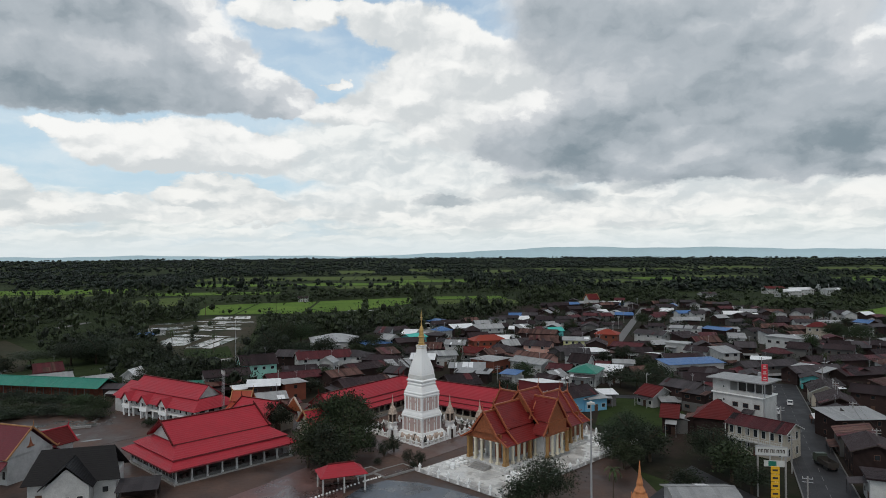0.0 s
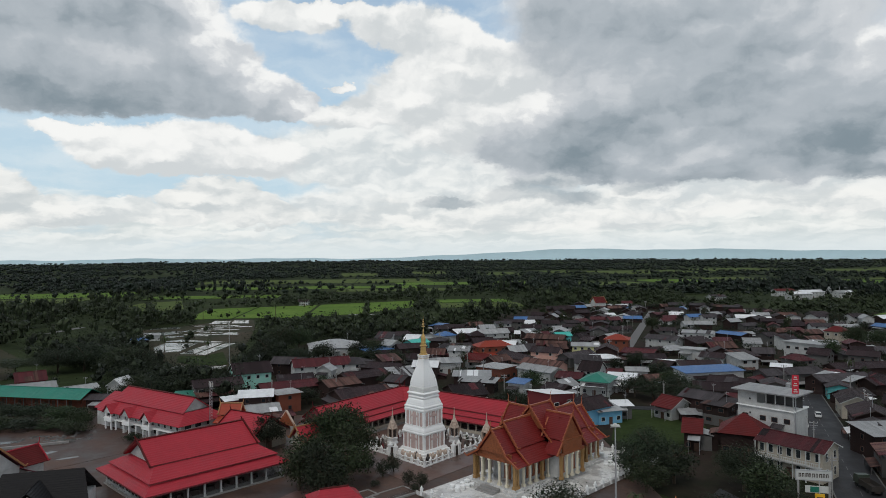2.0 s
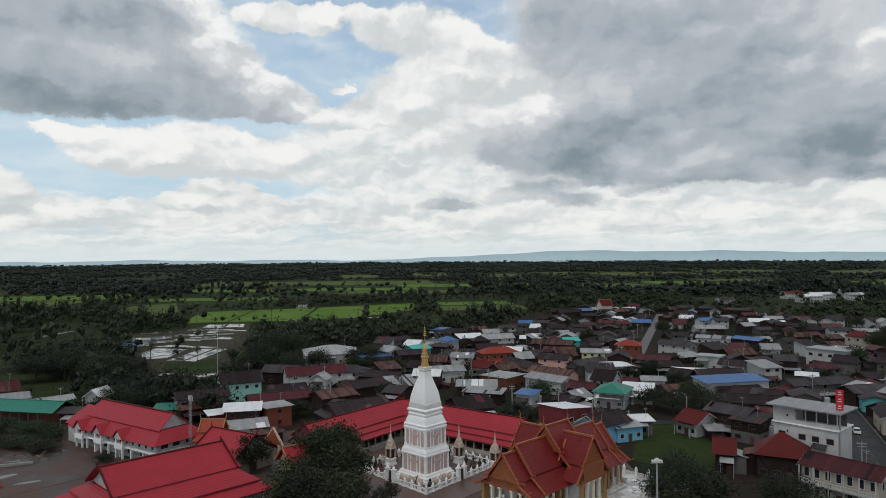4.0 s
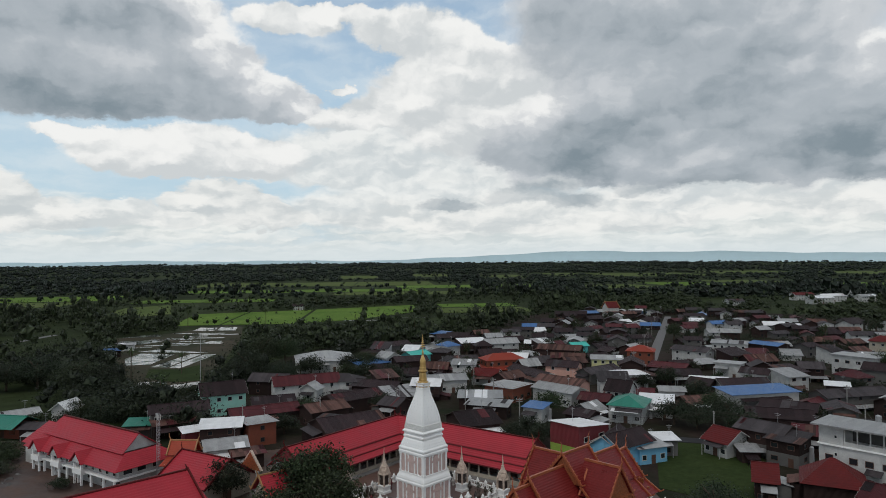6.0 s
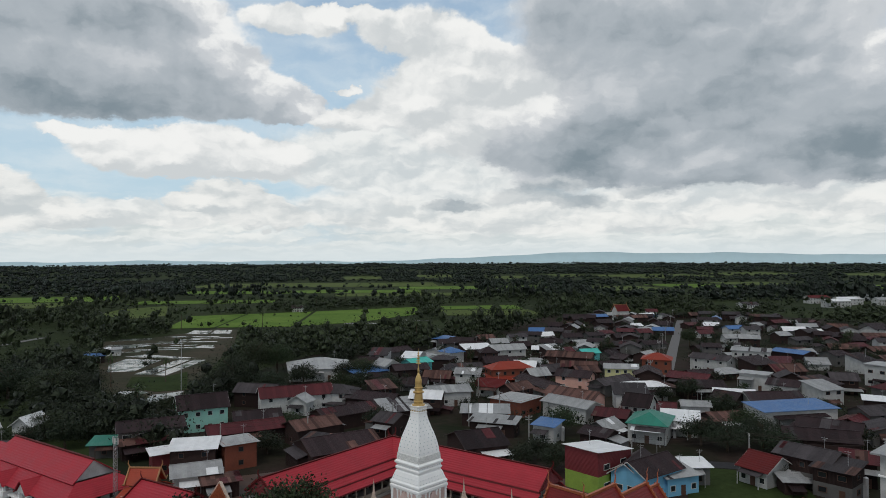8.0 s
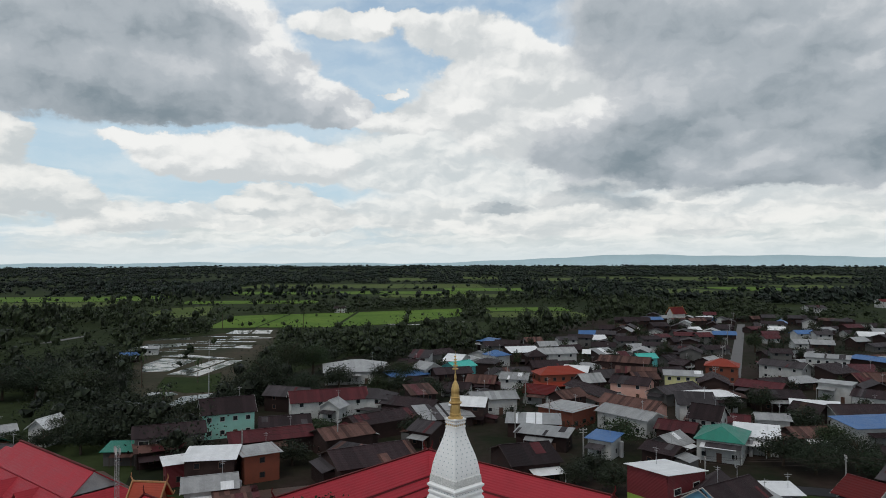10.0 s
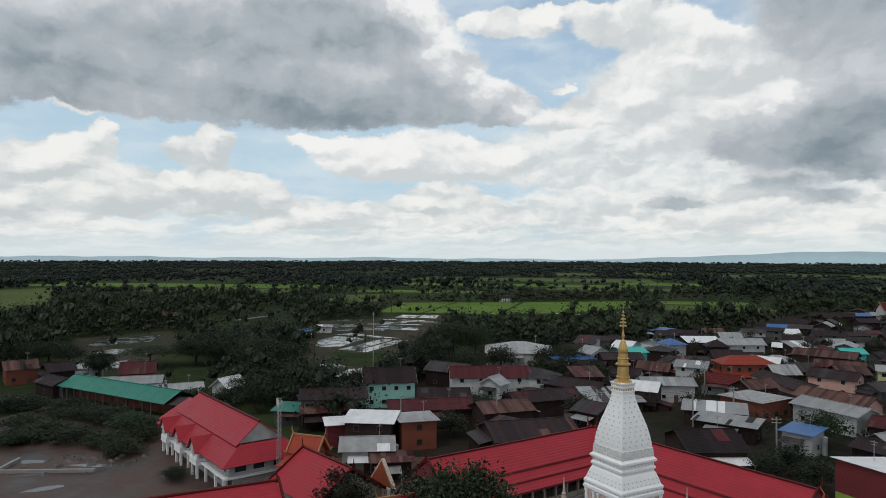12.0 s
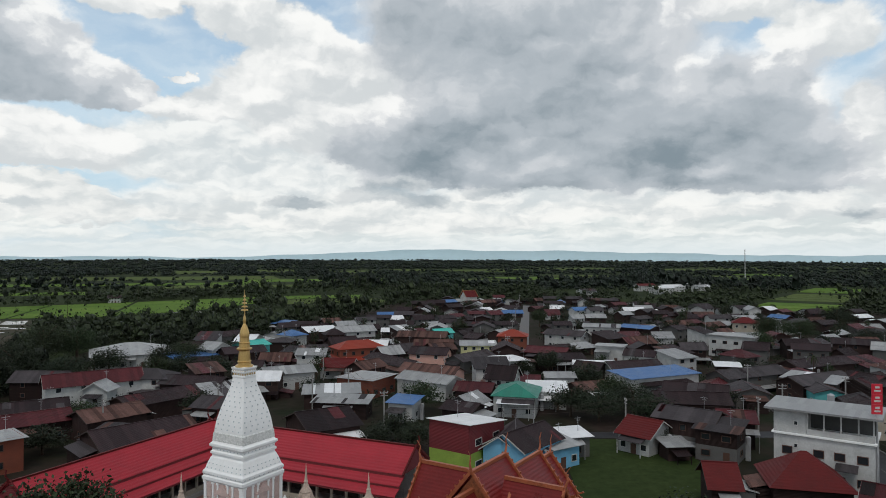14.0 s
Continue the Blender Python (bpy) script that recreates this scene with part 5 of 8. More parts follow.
# ---------------------------------------------------------------- two-storey school hall
ts = thing("school_building", -75.2, 26.6, 0, -35.7, "two-storey white building with red tile roofs and dormers", "building")
part("lower_wall", Build().box(-16.5, -5.6, 0, 18.0, 6.2, 3.0), WALLS["white"], ts)
part("upper_wall", Build().box(-16.5, -6.4, 3.0, 18.4, 6.4, 5.6), WALLS["white"], ts)
part("floor_band", Build().box(-17.0, -7.4, 2.75, 18.9, 7.0, 3.05), STUCCO, ts)
part("skirt_roof", ring_roof(Build(), 16.6, 3.9, 7.7, 19.6, 8.0, 5.0, 2.2, r0), RED, ts)
part("main_roof", Build().slope((-16.8, -4.7, 7.6), (16.8, -4.7, 7.6), (15.6, 0, 11.0), (-16.2, 0, 11.0), 0.14, 2.2, 0.01, r0).slope((16.8, 4.7, 7.6), (-16.8, 4.7, 7.6), (-16.2, 0, 11.0), (15.6, 0, 11.0), 0.14, 2.2, 0.01, r0), RED, ts)
part("ridge", Build().box(-16.3, -0.2, 10.9, 15.7, 0.2, 11.2), OLD_RED, ts)
for s in (-16.0, 15.4):
    part("gable", Build().wall([(-4.3, 7.6), (4.3, 7.6), (0, 10.8)], "x", s - 0.1, s + 0.1), WALLS["white"], ts, "white rendered gable")
part("west_roof", Build().slope((-23.5, -6.5, 5.0), (-16.6, -6.5, 5.0), (-16.6, 0, 8.8), (-23.5, 0, 8.8), 0.14, 2.0, 0.01, r0).slope((-16.6, 6.5, 5.0), (-23.5, 6.5, 5.0), (-23.5, 0, 8.8), (-16.6, 0, 8.8), 0.14, 2.0, 0.01, r0), RED, ts)
part("west_wall", Build().box(-23.0, -5.8, 0, -16.5, 5.8, 5.2).wall([(-5.8, 5.2), (5.8, 5.2), (0, 8.6)], "x", -23.0, -22.8), WALLS["white"], ts)
window(ts, "std", -23.05, -2.5, 3.4, -90)
window(ts, "std", -23.05, 1.5, 3.4, -90)
for i, x in enumerate((-13.5, -4.5, 5.0)):
    d = part("dormer", Build().wall([(x - 1.9, 4.9), (x + 1.9, 4.9), (x, 6.9)], "y", -8.2, -8.05), WALLS["white"], ts, "white dormer gable")
    part("dormer_roof", Build().slope((x - 2.4, -8.6, 4.75), (x - 2.4, -4.2, 4.75), (x, -3.2, 7.2), (x, -8.6, 7.2), 0.12, 1.5, 0.01, r0).slope((x + 2.4, -4.2, 4.75), (x + 2.4, -8.6, 4.75), (x, -8.6, 7.2), (x, -3.2, 7.2), 0.12, 1.5, 0.01, r0), RED, d)
    part("balcony", Build().box(x - 1.8, -8.2, 2.4, x + 1.8, -6.4, 3.6).box(x - 1.6, -8.0, 0, x - 1.2, -7.6, 5.0).box(x + 1.2, -8.0, 0, x + 1.6, -7.6, 5.0), STUCCO, ts)
for i in range(13):
    x = -15.6 + i * 2.7
    window(ts, "tall", x, -6.43, 3.4, 0)
    if i % 2 == 0:
        window(ts, "dark", x, -5.63, 1.0, 0)
for y in (-4.4, -1.2, 2.0, 5.0):
    window(ts, "wide" if y < 0 else "std", 18.43, y, 3.6, 90)
for x in (-16.2, -11, -6, -1, 4, 9, 14, 18):
    part("pier", Build().box(x - 0.2, -7.3, 0, x + 0.2, -6.9, 2.8), STUCCO, ts)


# ---------------------------------------------------------------- smaller temple buildings
def shrine_hall(x, y, ang, w, d, ze, rise, roof, wall, trim, label, name="shrine_hall", lower=True):
    """Gabled hall, ridge along local x, with bargeboards and a lower skirt on the long sides."""
    h = thing(name, x, y, 0, ang, label, "temple hall")
    rr = random.Random(int(abs(x) * 10))
    part("wall", Build().box(-w / 2 + 0.6, -d / 2 + 0.7, 0, w / 2 - 0.6, d / 2 - 0.7, ze + 0.3).wall([(-d / 2 + 0.7, ze), (d / 2 - 0.7, ze), (0, ze + rise - 0.7)], "x", -w / 2 + 0.6, -w / 2 + 0.8).wall([(-d / 2 + 0.7, ze), (d / 2 - 0.7, ze), (0, ze + rise - 0.7)], "x", w / 2 - 0.8, w / 2 - 0.6), wall, h)
    part("roof", Build().slope((-w / 2, -d / 2, ze), (w / 2, -d / 2, ze), (w / 2, 0, ze + rise), (-w / 2, 0, ze + rise), 0.13, 2.0, 0.01, rr).slope((w / 2, d / 2, ze), (-w / 2, d / 2, ze), (-w / 2, 0, ze + rise), (w / 2, 0, ze + rise), 0.13, 2.0, 0.01, rr), roof, h)
    if lower:
        part("skirt_roof", Build().slope((-w / 2 - 0.8, -d / 2 - 2.2, ze - 1.7), (w / 2 + 0.8, -d / 2 - 2.2, ze - 1.7), (w / 2, -d / 2 + 0.3, ze - 0.35), (-w / 2, -d / 2 + 0.3, ze - 0.35), 0.13, 2.0, 0.01, rr)
             .slope((w / 2 + 0.8, d / 2 + 2.2, ze - 1.7), (-w / 2 - 0.8, d / 2 + 2.2, ze - 1.7), (-w / 2, d / 2 - 0.3, ze - 0.35), (w / 2, d / 2 - 0.3, ze - 0.35), 0.13, 2.0, 0.01, rr), roof, h)
        for i in range(int(w / 3) + 1):
            for y2 in (-d / 2 - 1.6, d / 2 + 1.6):
                xx = -w / 2 + 0.3 + i * (w - 0.6) / int(w / 3)
                part("post", Build().box(xx - 0.13, y2 - 0.13, 0, xx + 0.13, y2 + 0.13, ze - 1.4), WALLS["white"], h)
    part("ridge", Build().box(-w / 2, -0.15, ze + rise - 0.05, w / 2, 0.15, ze + rise + 0.2), trim, h)
    for s, sg in ((-w / 2, -1), (w / 2, 1)):
        bb = Build().beam((s, -d / 2 - 0.15, ze), (s, 0, ze + rise + 0.15), 0.22, 0.36).beam((s, d / 2 + 0.15, ze), (s, 0, ze + rise + 0.15), 0.22, 0.36)
        bb.beam((s, 0, ze + rise + 0.1), (s + sg * 0.35, 0, ze + rise + 0.9), 0.14, 0.18).beam((s + sg * 0.35, 0, ze + rise + 0.9), (s + sg * 0.25, 0, ze + rise + 1.5), 0.08, 0.1)
        for k in (-1, 1):
            bb.beam((s, k * (d / 2 + 0.15), ze), (s, k * (d / 2 + 0.8), ze + 0.45), 0.14, 0.16)
        part("bargeboard", bb, trim, h)
    for i in range(max(2, int(w / 3))):
        xx = -w / 2 + 1.5 + i * (w - 3) / max(1, int(w / 3) - 1)
        window(h, "tall", xx, -d / 2 + 0.66, 1.2, 0)
        window(h, "tall", xx, d / 2 - 0.66, 1.2, 180)
    placed("door", DOOR_MESH, h, pose(w / 2 - 0.56, 0, 0, 0, 0, 90))
    return h


CREAM_TRIM = mat("cream_gold_trim", (0.34, 0.17, 0.07), 0.6, 0.3)
shrine_hall(-52.4, 16.6, -4, 6.0, 4.2, 6.8, 2.7, ORANGE_TILE, GOLD_WORK, CREAM_TRIM, "small shrine hall with orange tile roof and gilded gable", lower=True)
shrine_hall(-45.5, 9.5, -33, 15.0, 13.0, 3.9, 4.5, RED, WALLS["cream"], OLD_RED, "cream-walled temple hall with plain red tile roof", lower=False)
FADED = mat("faded_mauve_tile", (0.125, 0.028, 0.035), 0.6, 0.25, 0.3, ribs=("Z", 3.0, 0.5), bump=0.4, spec=0.2)
old_hall = shrine_hall(-96.0, -26.5, 159, 20, 12.5, 5.6, 5.7, FADED, WALLS["white"], CREAM_TRIM, "old temple hall with purple-red roof and white gable", lower=True)
shrine_hall(-88.0, -20.5, 62, 9, 7, 5.0, 3.2, OLD_RED, WALLS["white"], RED, "side wing with old red tile roof", "side_wing", lower=False)
shrine_hall(-26.5, 0.5, 40, 13, 6, 4.6, 3.2, RED, WALLS["cream"], CREAM_TRIM, "small red-roofed hall with gilded gable ends", lower=False)

for s in (-1, 1):
    em = part("gable_emblem", Build().lathe([(0.9, 0), (1.0, 0.15), (0.55, 0.3), (0.3, 0.9), (0.12, 1.5), (0.02, 2.2)], 10), GOLD_WORK, old_hall, "gilt emblem on the white gable")
    em.matrix_local = Matrix.Translation((s * 9.42, 0, 7.0)) @ Matrix.Diagonal((0.25, 1.1, 1.0, 1))

# open red-roofed shelter beside the big trees
sh = thing("open_shelter", -17.4, -40.6, 0, 19, "small open shelter with hipped red tile roof", "shelter")
part("roof", Build().slope((-5, -3.4, 3.6), (5, -3.4, 3.6), (2.6, 0, 5.4), (-2.6, 0, 5.4), 0.12, 1.6, 0.01, r0).slope((5, 3.4, 3.6), (-5, 3.4, 3.6), (-2.6, 0, 5.4), (2.6, 0, 5.4), 0.12, 1.6, 0.01, r0).slope((5, -3.4, 3.6), (5, 3.4, 3.6), (2.6, 0, 5.4), (2.6, 0, 5.4), 0.12, 1.6, 0.01, r0).slope((-5, 3.4, 3.6), (-5, -3.4, 3.6), (-2.6, 0, 5.4), (-2.6, 0, 5.4), 0.12, 1.6, 0.01, r0), RED, sh)
part("ridge", Build().box(-2.8, -0.15, 5.35, 2.8, 0.15, 5.6), OLD_RED, sh)
for x in (-4.4, 0, 4.4):
    for y in (-2.9, 2.9):
        part("post", Build().box(x - 0.14, y - 0.14, 0, x + 0.14, y + 0.14, 3.7), WALLS["white"], sh)
part("bench", Build().box(-4.2, 2.3, 0.4, 4.2, 2.8, 0.48).box(-4, 2.4, 0, -3.8, 2.7, 0.4).box(3.8, 2.4, 0, 4, 2.7, 0.4), DARKWOOD, sh)

# black-roofed house with white gables
bh = thing("black_roofed_house", -71.2, -41.6, 0, 14, "white house with steep black tile roofs and white gables", "house")
part("wall", Build().box(-8, -4.5, 0, 8, 4.5, 5.0).wall([(-4.5, 5.0), (4.5, 5.0), (0, 8.8)], "x", -6.2, -6.0).wall([(-4.5, 5.0), (4.5, 5.0), (0, 8.8)], "x", 6.2, 6.4), WALLS["white"], bh)
part("main_roof", Build().slope((-9, -5.6, 4.4), (9, -5.6, 4.4), (7.0, 0, 9.9), (-6.6, 0, 9.9), 0.14, 2, 0.01, r0).slope((9, 5.6, 4.4), (-9, 5.6, 4.4), (-6.6, 0, 9.9), (7.0, 0, 9.9), 0.14, 2, 0.01, r0), BLACK_TILE, bh)
part("front_wing", Build().box(-4.2, -8.6, 0, 3.8, -4.5, 4.6).wall([(-4.0, 4.6), (3.6, 4.6), (-0.2, 8.0)], "y", -8.6, -8.4), WALLS["white"], bh, "white gabled wing")
part("front_roof", Build().slope((-5.0, -9.2, 4.2), (-5.0, -1.5, 4.2), (-0.2, -1.5, 8.6), (-0.2, -9.2, 8.6), 0.14, 2, 0.01, r0).slope((4.6, -1.5, 4.2), (4.6, -9.2, 4.2), (-0.2, -9.2, 8.6), (-0.2, -1.5, 8.6), 0.14, 2, 0.01, r0), BLACK_TILE, bh)
for x in (-2.6, -0.2, 2.2):
    window(bh, "std", x, -8.63, 1.4, 0)
window(bh, "std", 6, -4.53, 1.6, 0)
window(bh, "std", 8.03, -1.5, 1.6, 90)
placed("door", DOOR_MESH, bh, pose(-6, -4.53, 0))
lean = thing("lean_to_shed", -57.5, -45.0, 0, 14, "lean-to shed with grey boarded flat roof", "shed")
part("roof", Build().slope((-4, -3.4, 3.0), (4, -3.4, 3.0), (4, 3.4, 3.7), (-4, 3.4, 3.7), 0.08, 0.9, 0.03, r0), GREY, lean)
for x in (-3.6, 3.6):
    for y in (-3, 3):
        part("post", Build().box(x - 0.1, y - 0.1, 0, x + 0.1, y + 0.1, 3.05 + (0.55 if y > 0 else 0)), DARKWOOD, lean)
part("wall", Build().box(-3.7, 2.9, 0, 3.7, 3.05, 3.4), WALLS["wood"], lean)

# ornate gate arch
ga = thing("gate_arch", -36.3, 10.4, 0, -35, "ornate temple gate with gilded pointed arch on white posts", "gate")
for x in (-2.2, 2.2):
    part("gatepost", Build().box(x - 0.4, -0.4, 0, x + 0.4, 0.4, 4.8).box(x - 0.55, -0.55, 0, x + 0.55, 0.55, 0.8).box(x - 0.5, -0.5, 4.5, x + 0.5, 0.5, 4.9), WALLS["white"], ga)
part("arch_gable", Build().wall([(-3.0, 4.9), (3.0, 4.9), (2.2, 5.9), (1.2, 6.9), (0, 8.5), (-1.2, 6.9), (-2.2, 5.9)], "y", -0.35, 0.35), GOLD_WORK, ga, "carved gilded arch gable")
part("arch_edge", Build().beam((-3.2, 0, 4.9), (0, 0, 8.7), 0.5, 0.3).beam((3.2, 0, 4.9), (0, 0, 8.7), 0.5, 0.3), TOWER_MAT, ga)

# lattice radio mast
ma = thing("radio_mast", -57.9, 16.2, 0, 20, "slim galvanised lattice mast behind the school building", "mast")
mb = [(0.45 * math.cos(a), 0.45 * math.sin(a)) for a in (0.5, 2.59, 4.69)]
for i, (x, y) in enumerate(mb):
    part("leg", Build().rod((x, y, 0), (x * 0.8, y * 0.8, 15.6), 0.05, 0.04, 5), STEEL, ma)
for k in range(20):
    z = k * 0.78
    br = Build()
    for i in range(3):
        (xa, ya), (xb, yb) = mb[i], mb[(i + 1) % 3]
        br.rod((xa, ya, z), (xb, yb, z + 0.78), 0.025, 0.025, 4).rod((xa, ya, z + 0.78), (xb, yb, z + 0.78), 0.02, 0.02, 4)
    part("brace", br, STEEL, ma)
for z, a in ((14.6, 20), (15.0, 140), (14.8, 260)):
    m = pose(0, 0, z, 0, 0, a)
    part("aerial_panel", Build().box(0.4, -0.15, -0.5, 0.55, 0.15, 0.6, m).box(0, -0.04, 0, 0.45, 0.04, 0.08, m), FRAME, ma)

# green hall beyond the vacant lot
GH = "long low hall with a green sheet roof"
for x, y, a, L in ((-131.5, 62.6, -14.0, 46),):
    g = thing("green_roofed_hall", x, y, 0, a, GH, "hall", "green-roofed halls")
    rr = random.Random(int(L))
    part("roof", Build().slope((-L / 2, -5.4, 3.7), (L / 2, -5.4, 3.7), (L / 2, 0, 6.2), (-L / 2, 0, 6.2), 0.08, 1.1, 0.015, rr).slope((L / 2, 5.4, 3.7), (-L / 2, 5.4, 3.7), (-L / 2, 0, 6.2), (L / 2, 0, 6.2), 0.08, 1.1, 0.015, rr), TEAL_SHEET, g)
    part("ridge", Build().box(-L / 2, -0.2, 6.15, L / 2, 0.2, 6.3), TEAL_SHEET, g)
    part("rear_wall", Build().box(-L / 2 + 0.5, -1.0, 0, L / 2 - 0.5, 4.6, 3.9), WALLS["brick"], g, "red-brown brick wall under the eaves")
    for i in range(int(L / 3.3)):
        xx = -L / 2 + 0.8 + i * 3.3
        part("post", Build().box(xx - 0.1, -4.9, 0, xx + 0.1, -4.7, 3.9), WALLS["grey"], g)
        placed("door" if i % 2 else "window", DOOR_MESH if i % 2 else WIN["dark"][0], g, pose(xx + 1.6, -1.03, 0 if i % 2 else 1.2))

# concrete pad with broken edge and rubble on the vacant lot
pad = thing("concrete_pad", -104.5, 14.5, 0.11, 20, "low broken concrete frame lying in the mud", "concrete frame")
part("beam", Build().box(-9, -4.2, 0, 9, -3.6, 0.6), CONCRETE, pad)
part("beam", Build().box(-9, -3.6, 0, -8.4, 4, 0.6), CONCRETE, pad)
RUB = Build().add([(-0.5, -0.4, 0), (0.6, -0.3, 0), (0.4, 0.5, 0), (-0.4, 0.4, 0), (-0.2, -0.1, 0.4), (0.3, 0.0, 0.55)], [(3, 2, 1, 0), (0, 1, 5, 4), (1, 2, 5), (2, 3, 4, 5), (3, 0, 4)]).mesh("rubble_block", WALLS["grey"])
rng = random.Random(21)
for i in range(40):
    tagged(new("rubble_block", RUB), "pale broken concrete block on wet mud", "rubble", "rubble on the vacant lot").matrix_world = pose(-101 + rng.gauss(0, 5), 19 + rng.gauss(0, 3.5), 0.11, 0, 0, rng.uniform(0, 360)) @ Matrix.Diagonal((rng.uniform(0.5, 2.2), rng.uniform(0.5, 1.3), rng.uniform(0.4, 1), 1))

# flood-light mast on the forecourt
lp = thing("floodlight_mast", 28.2, -69.7, 0, 0, "tall galvanised floodlight mast with white lamp head", "street lamp")
part("pole", Build().lathe([(0.24, 0), (0.22, 1), (0.1, 23.6)], 10), STEEL, lp)
part("lamp_head", Build().box(-0.65, -0.3, 23.6, 0.65, 0.3, 23.85).lathe([(0.35, 23.85), (0.2, 24.1)], 8), FRAME, lp, "white lamp head")
part("bracket", Build().rod((-0.8, 0, 23.5), (0.8, 0, 23.5), 0.04), STEEL, lp)

# orange spired shrine in the foreground trees
sp2 = thing("orange_shrine", 31.4, -85.0, 0, 30, "small terracotta-orange shrine with tall spire", "shrine")
TERRA = mat("orange_terracotta_stucco", (0.48, 0.19, 0.075), 0.7, 0.35, 2.0, bump=0.5)
part("base", Build().lathe([(2.6, 0), (2.6, 1.2), (2.2, 1.3), (2.2, 7.0), (2.7, 7.3), (2.7, 7.8)], 4, math.pi / 4), TERRA, sp2)
part("roof_tier", Build().lathe([(2.9, 7.8), (2.5, 9.0), (2.6, 9.3), (2.0, 10.6), (2.1, 10.9), (1.5, 12.2), (1.55, 12.5), (0.9, 14.0)], 4, math.pi / 4), TERRA, sp2)
part("spire", Build().lathe([(0.8, 13.9), (0.85, 14.2), (0.45, 15.0), (0.5, 15.3), (0.22, 16.6), (0.05, 18.6)], 8), TERRA, sp2)
for z, r in ((7.8, 2.6), (9.3, 2.3), (10.9, 1.9), (12.5, 1.4)):
    for k in range(4):
        a = k * math.pi / 2
        part("antefix", Build().add([(r * math.cos(a) - 0.3 * math.sin(a), r * math.sin(a) + 0.3 * math.cos(a), z), (r * math.cos(a) + 0.3 * math.sin(a), r * math.sin(a) - 0.3 * math.cos(a), z), (r * 1.15 * math.cos(a), r * 1.15 * math.sin(a), z + 1.2), (r * 0.85 * math.cos(a), r * 0.85 * math.sin(a), z)], [(0, 1, 2), (1, 3, 2), (3, 0, 2), (0, 3, 1)]), TERRA, sp2)

# three-storey white house with a roofed terrace on top
wb = thing("terrace_house", 91.0, 2.9, 0, -51, "three-storey white concrete house with roofed top terrace", "house")
wb.scale = (0.9, 0.95, 1.1)
part("wall", Build().box(-7.8, -4.6, 0, 7.8, 4.6, 9.0), WALLS["white"], wb)
part("stair_block", Build().box(-7.8, -4.6, 9.0, -2.6, 4.6, 12.2), WALLS["white"], wb)
part("floor_band", Build().box(-8.1, -5.0, 8.8, 8.1, 4.9, 9.05), STUCCO, wb)
part("roof_slab", Build().box(-9.2, -5.9, 12.4, 9.0, 5.6, 12.7), ROOFS["light"], wb, "flat pale sheet roof with wide overhang")
for x in (-2.4, 0.2, 2.8, 5.4, 7.6):
    part("terrace_column", Build().box(x - 0.12, -4.5, 9.0, x + 0.12, -4.26, 12.4), WALLS["white"], wb)
part("parapet", Build().box(-2.5, -4.65, 9.0, 7.8, -4.5, 9.9), WALLS["white"], wb)
part("back_wall", Build().box(-2.6, 1.2, 9.0, 7.8, 1.4, 12.3), WALLS["grey"], wb)
for z in (5.9, 2.6):
    for x in (-5.6, -0.6, 2.6, 6.0):
        window(wb, "dark", x, -4.62, z, 0)
    for y in (-2.6, 1.6):
        window(wb, "dark", -7.82, y, z, -90)
for x, z in ((-5.6, 10.2), (-5.6, 6.9)):
    window(wb, "small", x + 1.4, -4.62, z, 0)
window(wb, "std", -7.82, -1.5, 10.0, -90)
aw = part("awning", Build().slope((2.0, -6.6, 5.0), (5.4, -6.6, 5.0), (5.4, -4.6, 5.7), (2.0, -4.6, 5.7), 0.06), ROOFS["grey"], wb)
tank = thing("water_tank", 99.5, 10.5, 12.7, 0, "small round steel water tank standing on the flat roof", "water tank")
part("drum", Build().lathe([(0.55, 0), (0.6, 0.1), (0.6, 1.2), (0.2, 1.45)], 12), STEEL, tank)

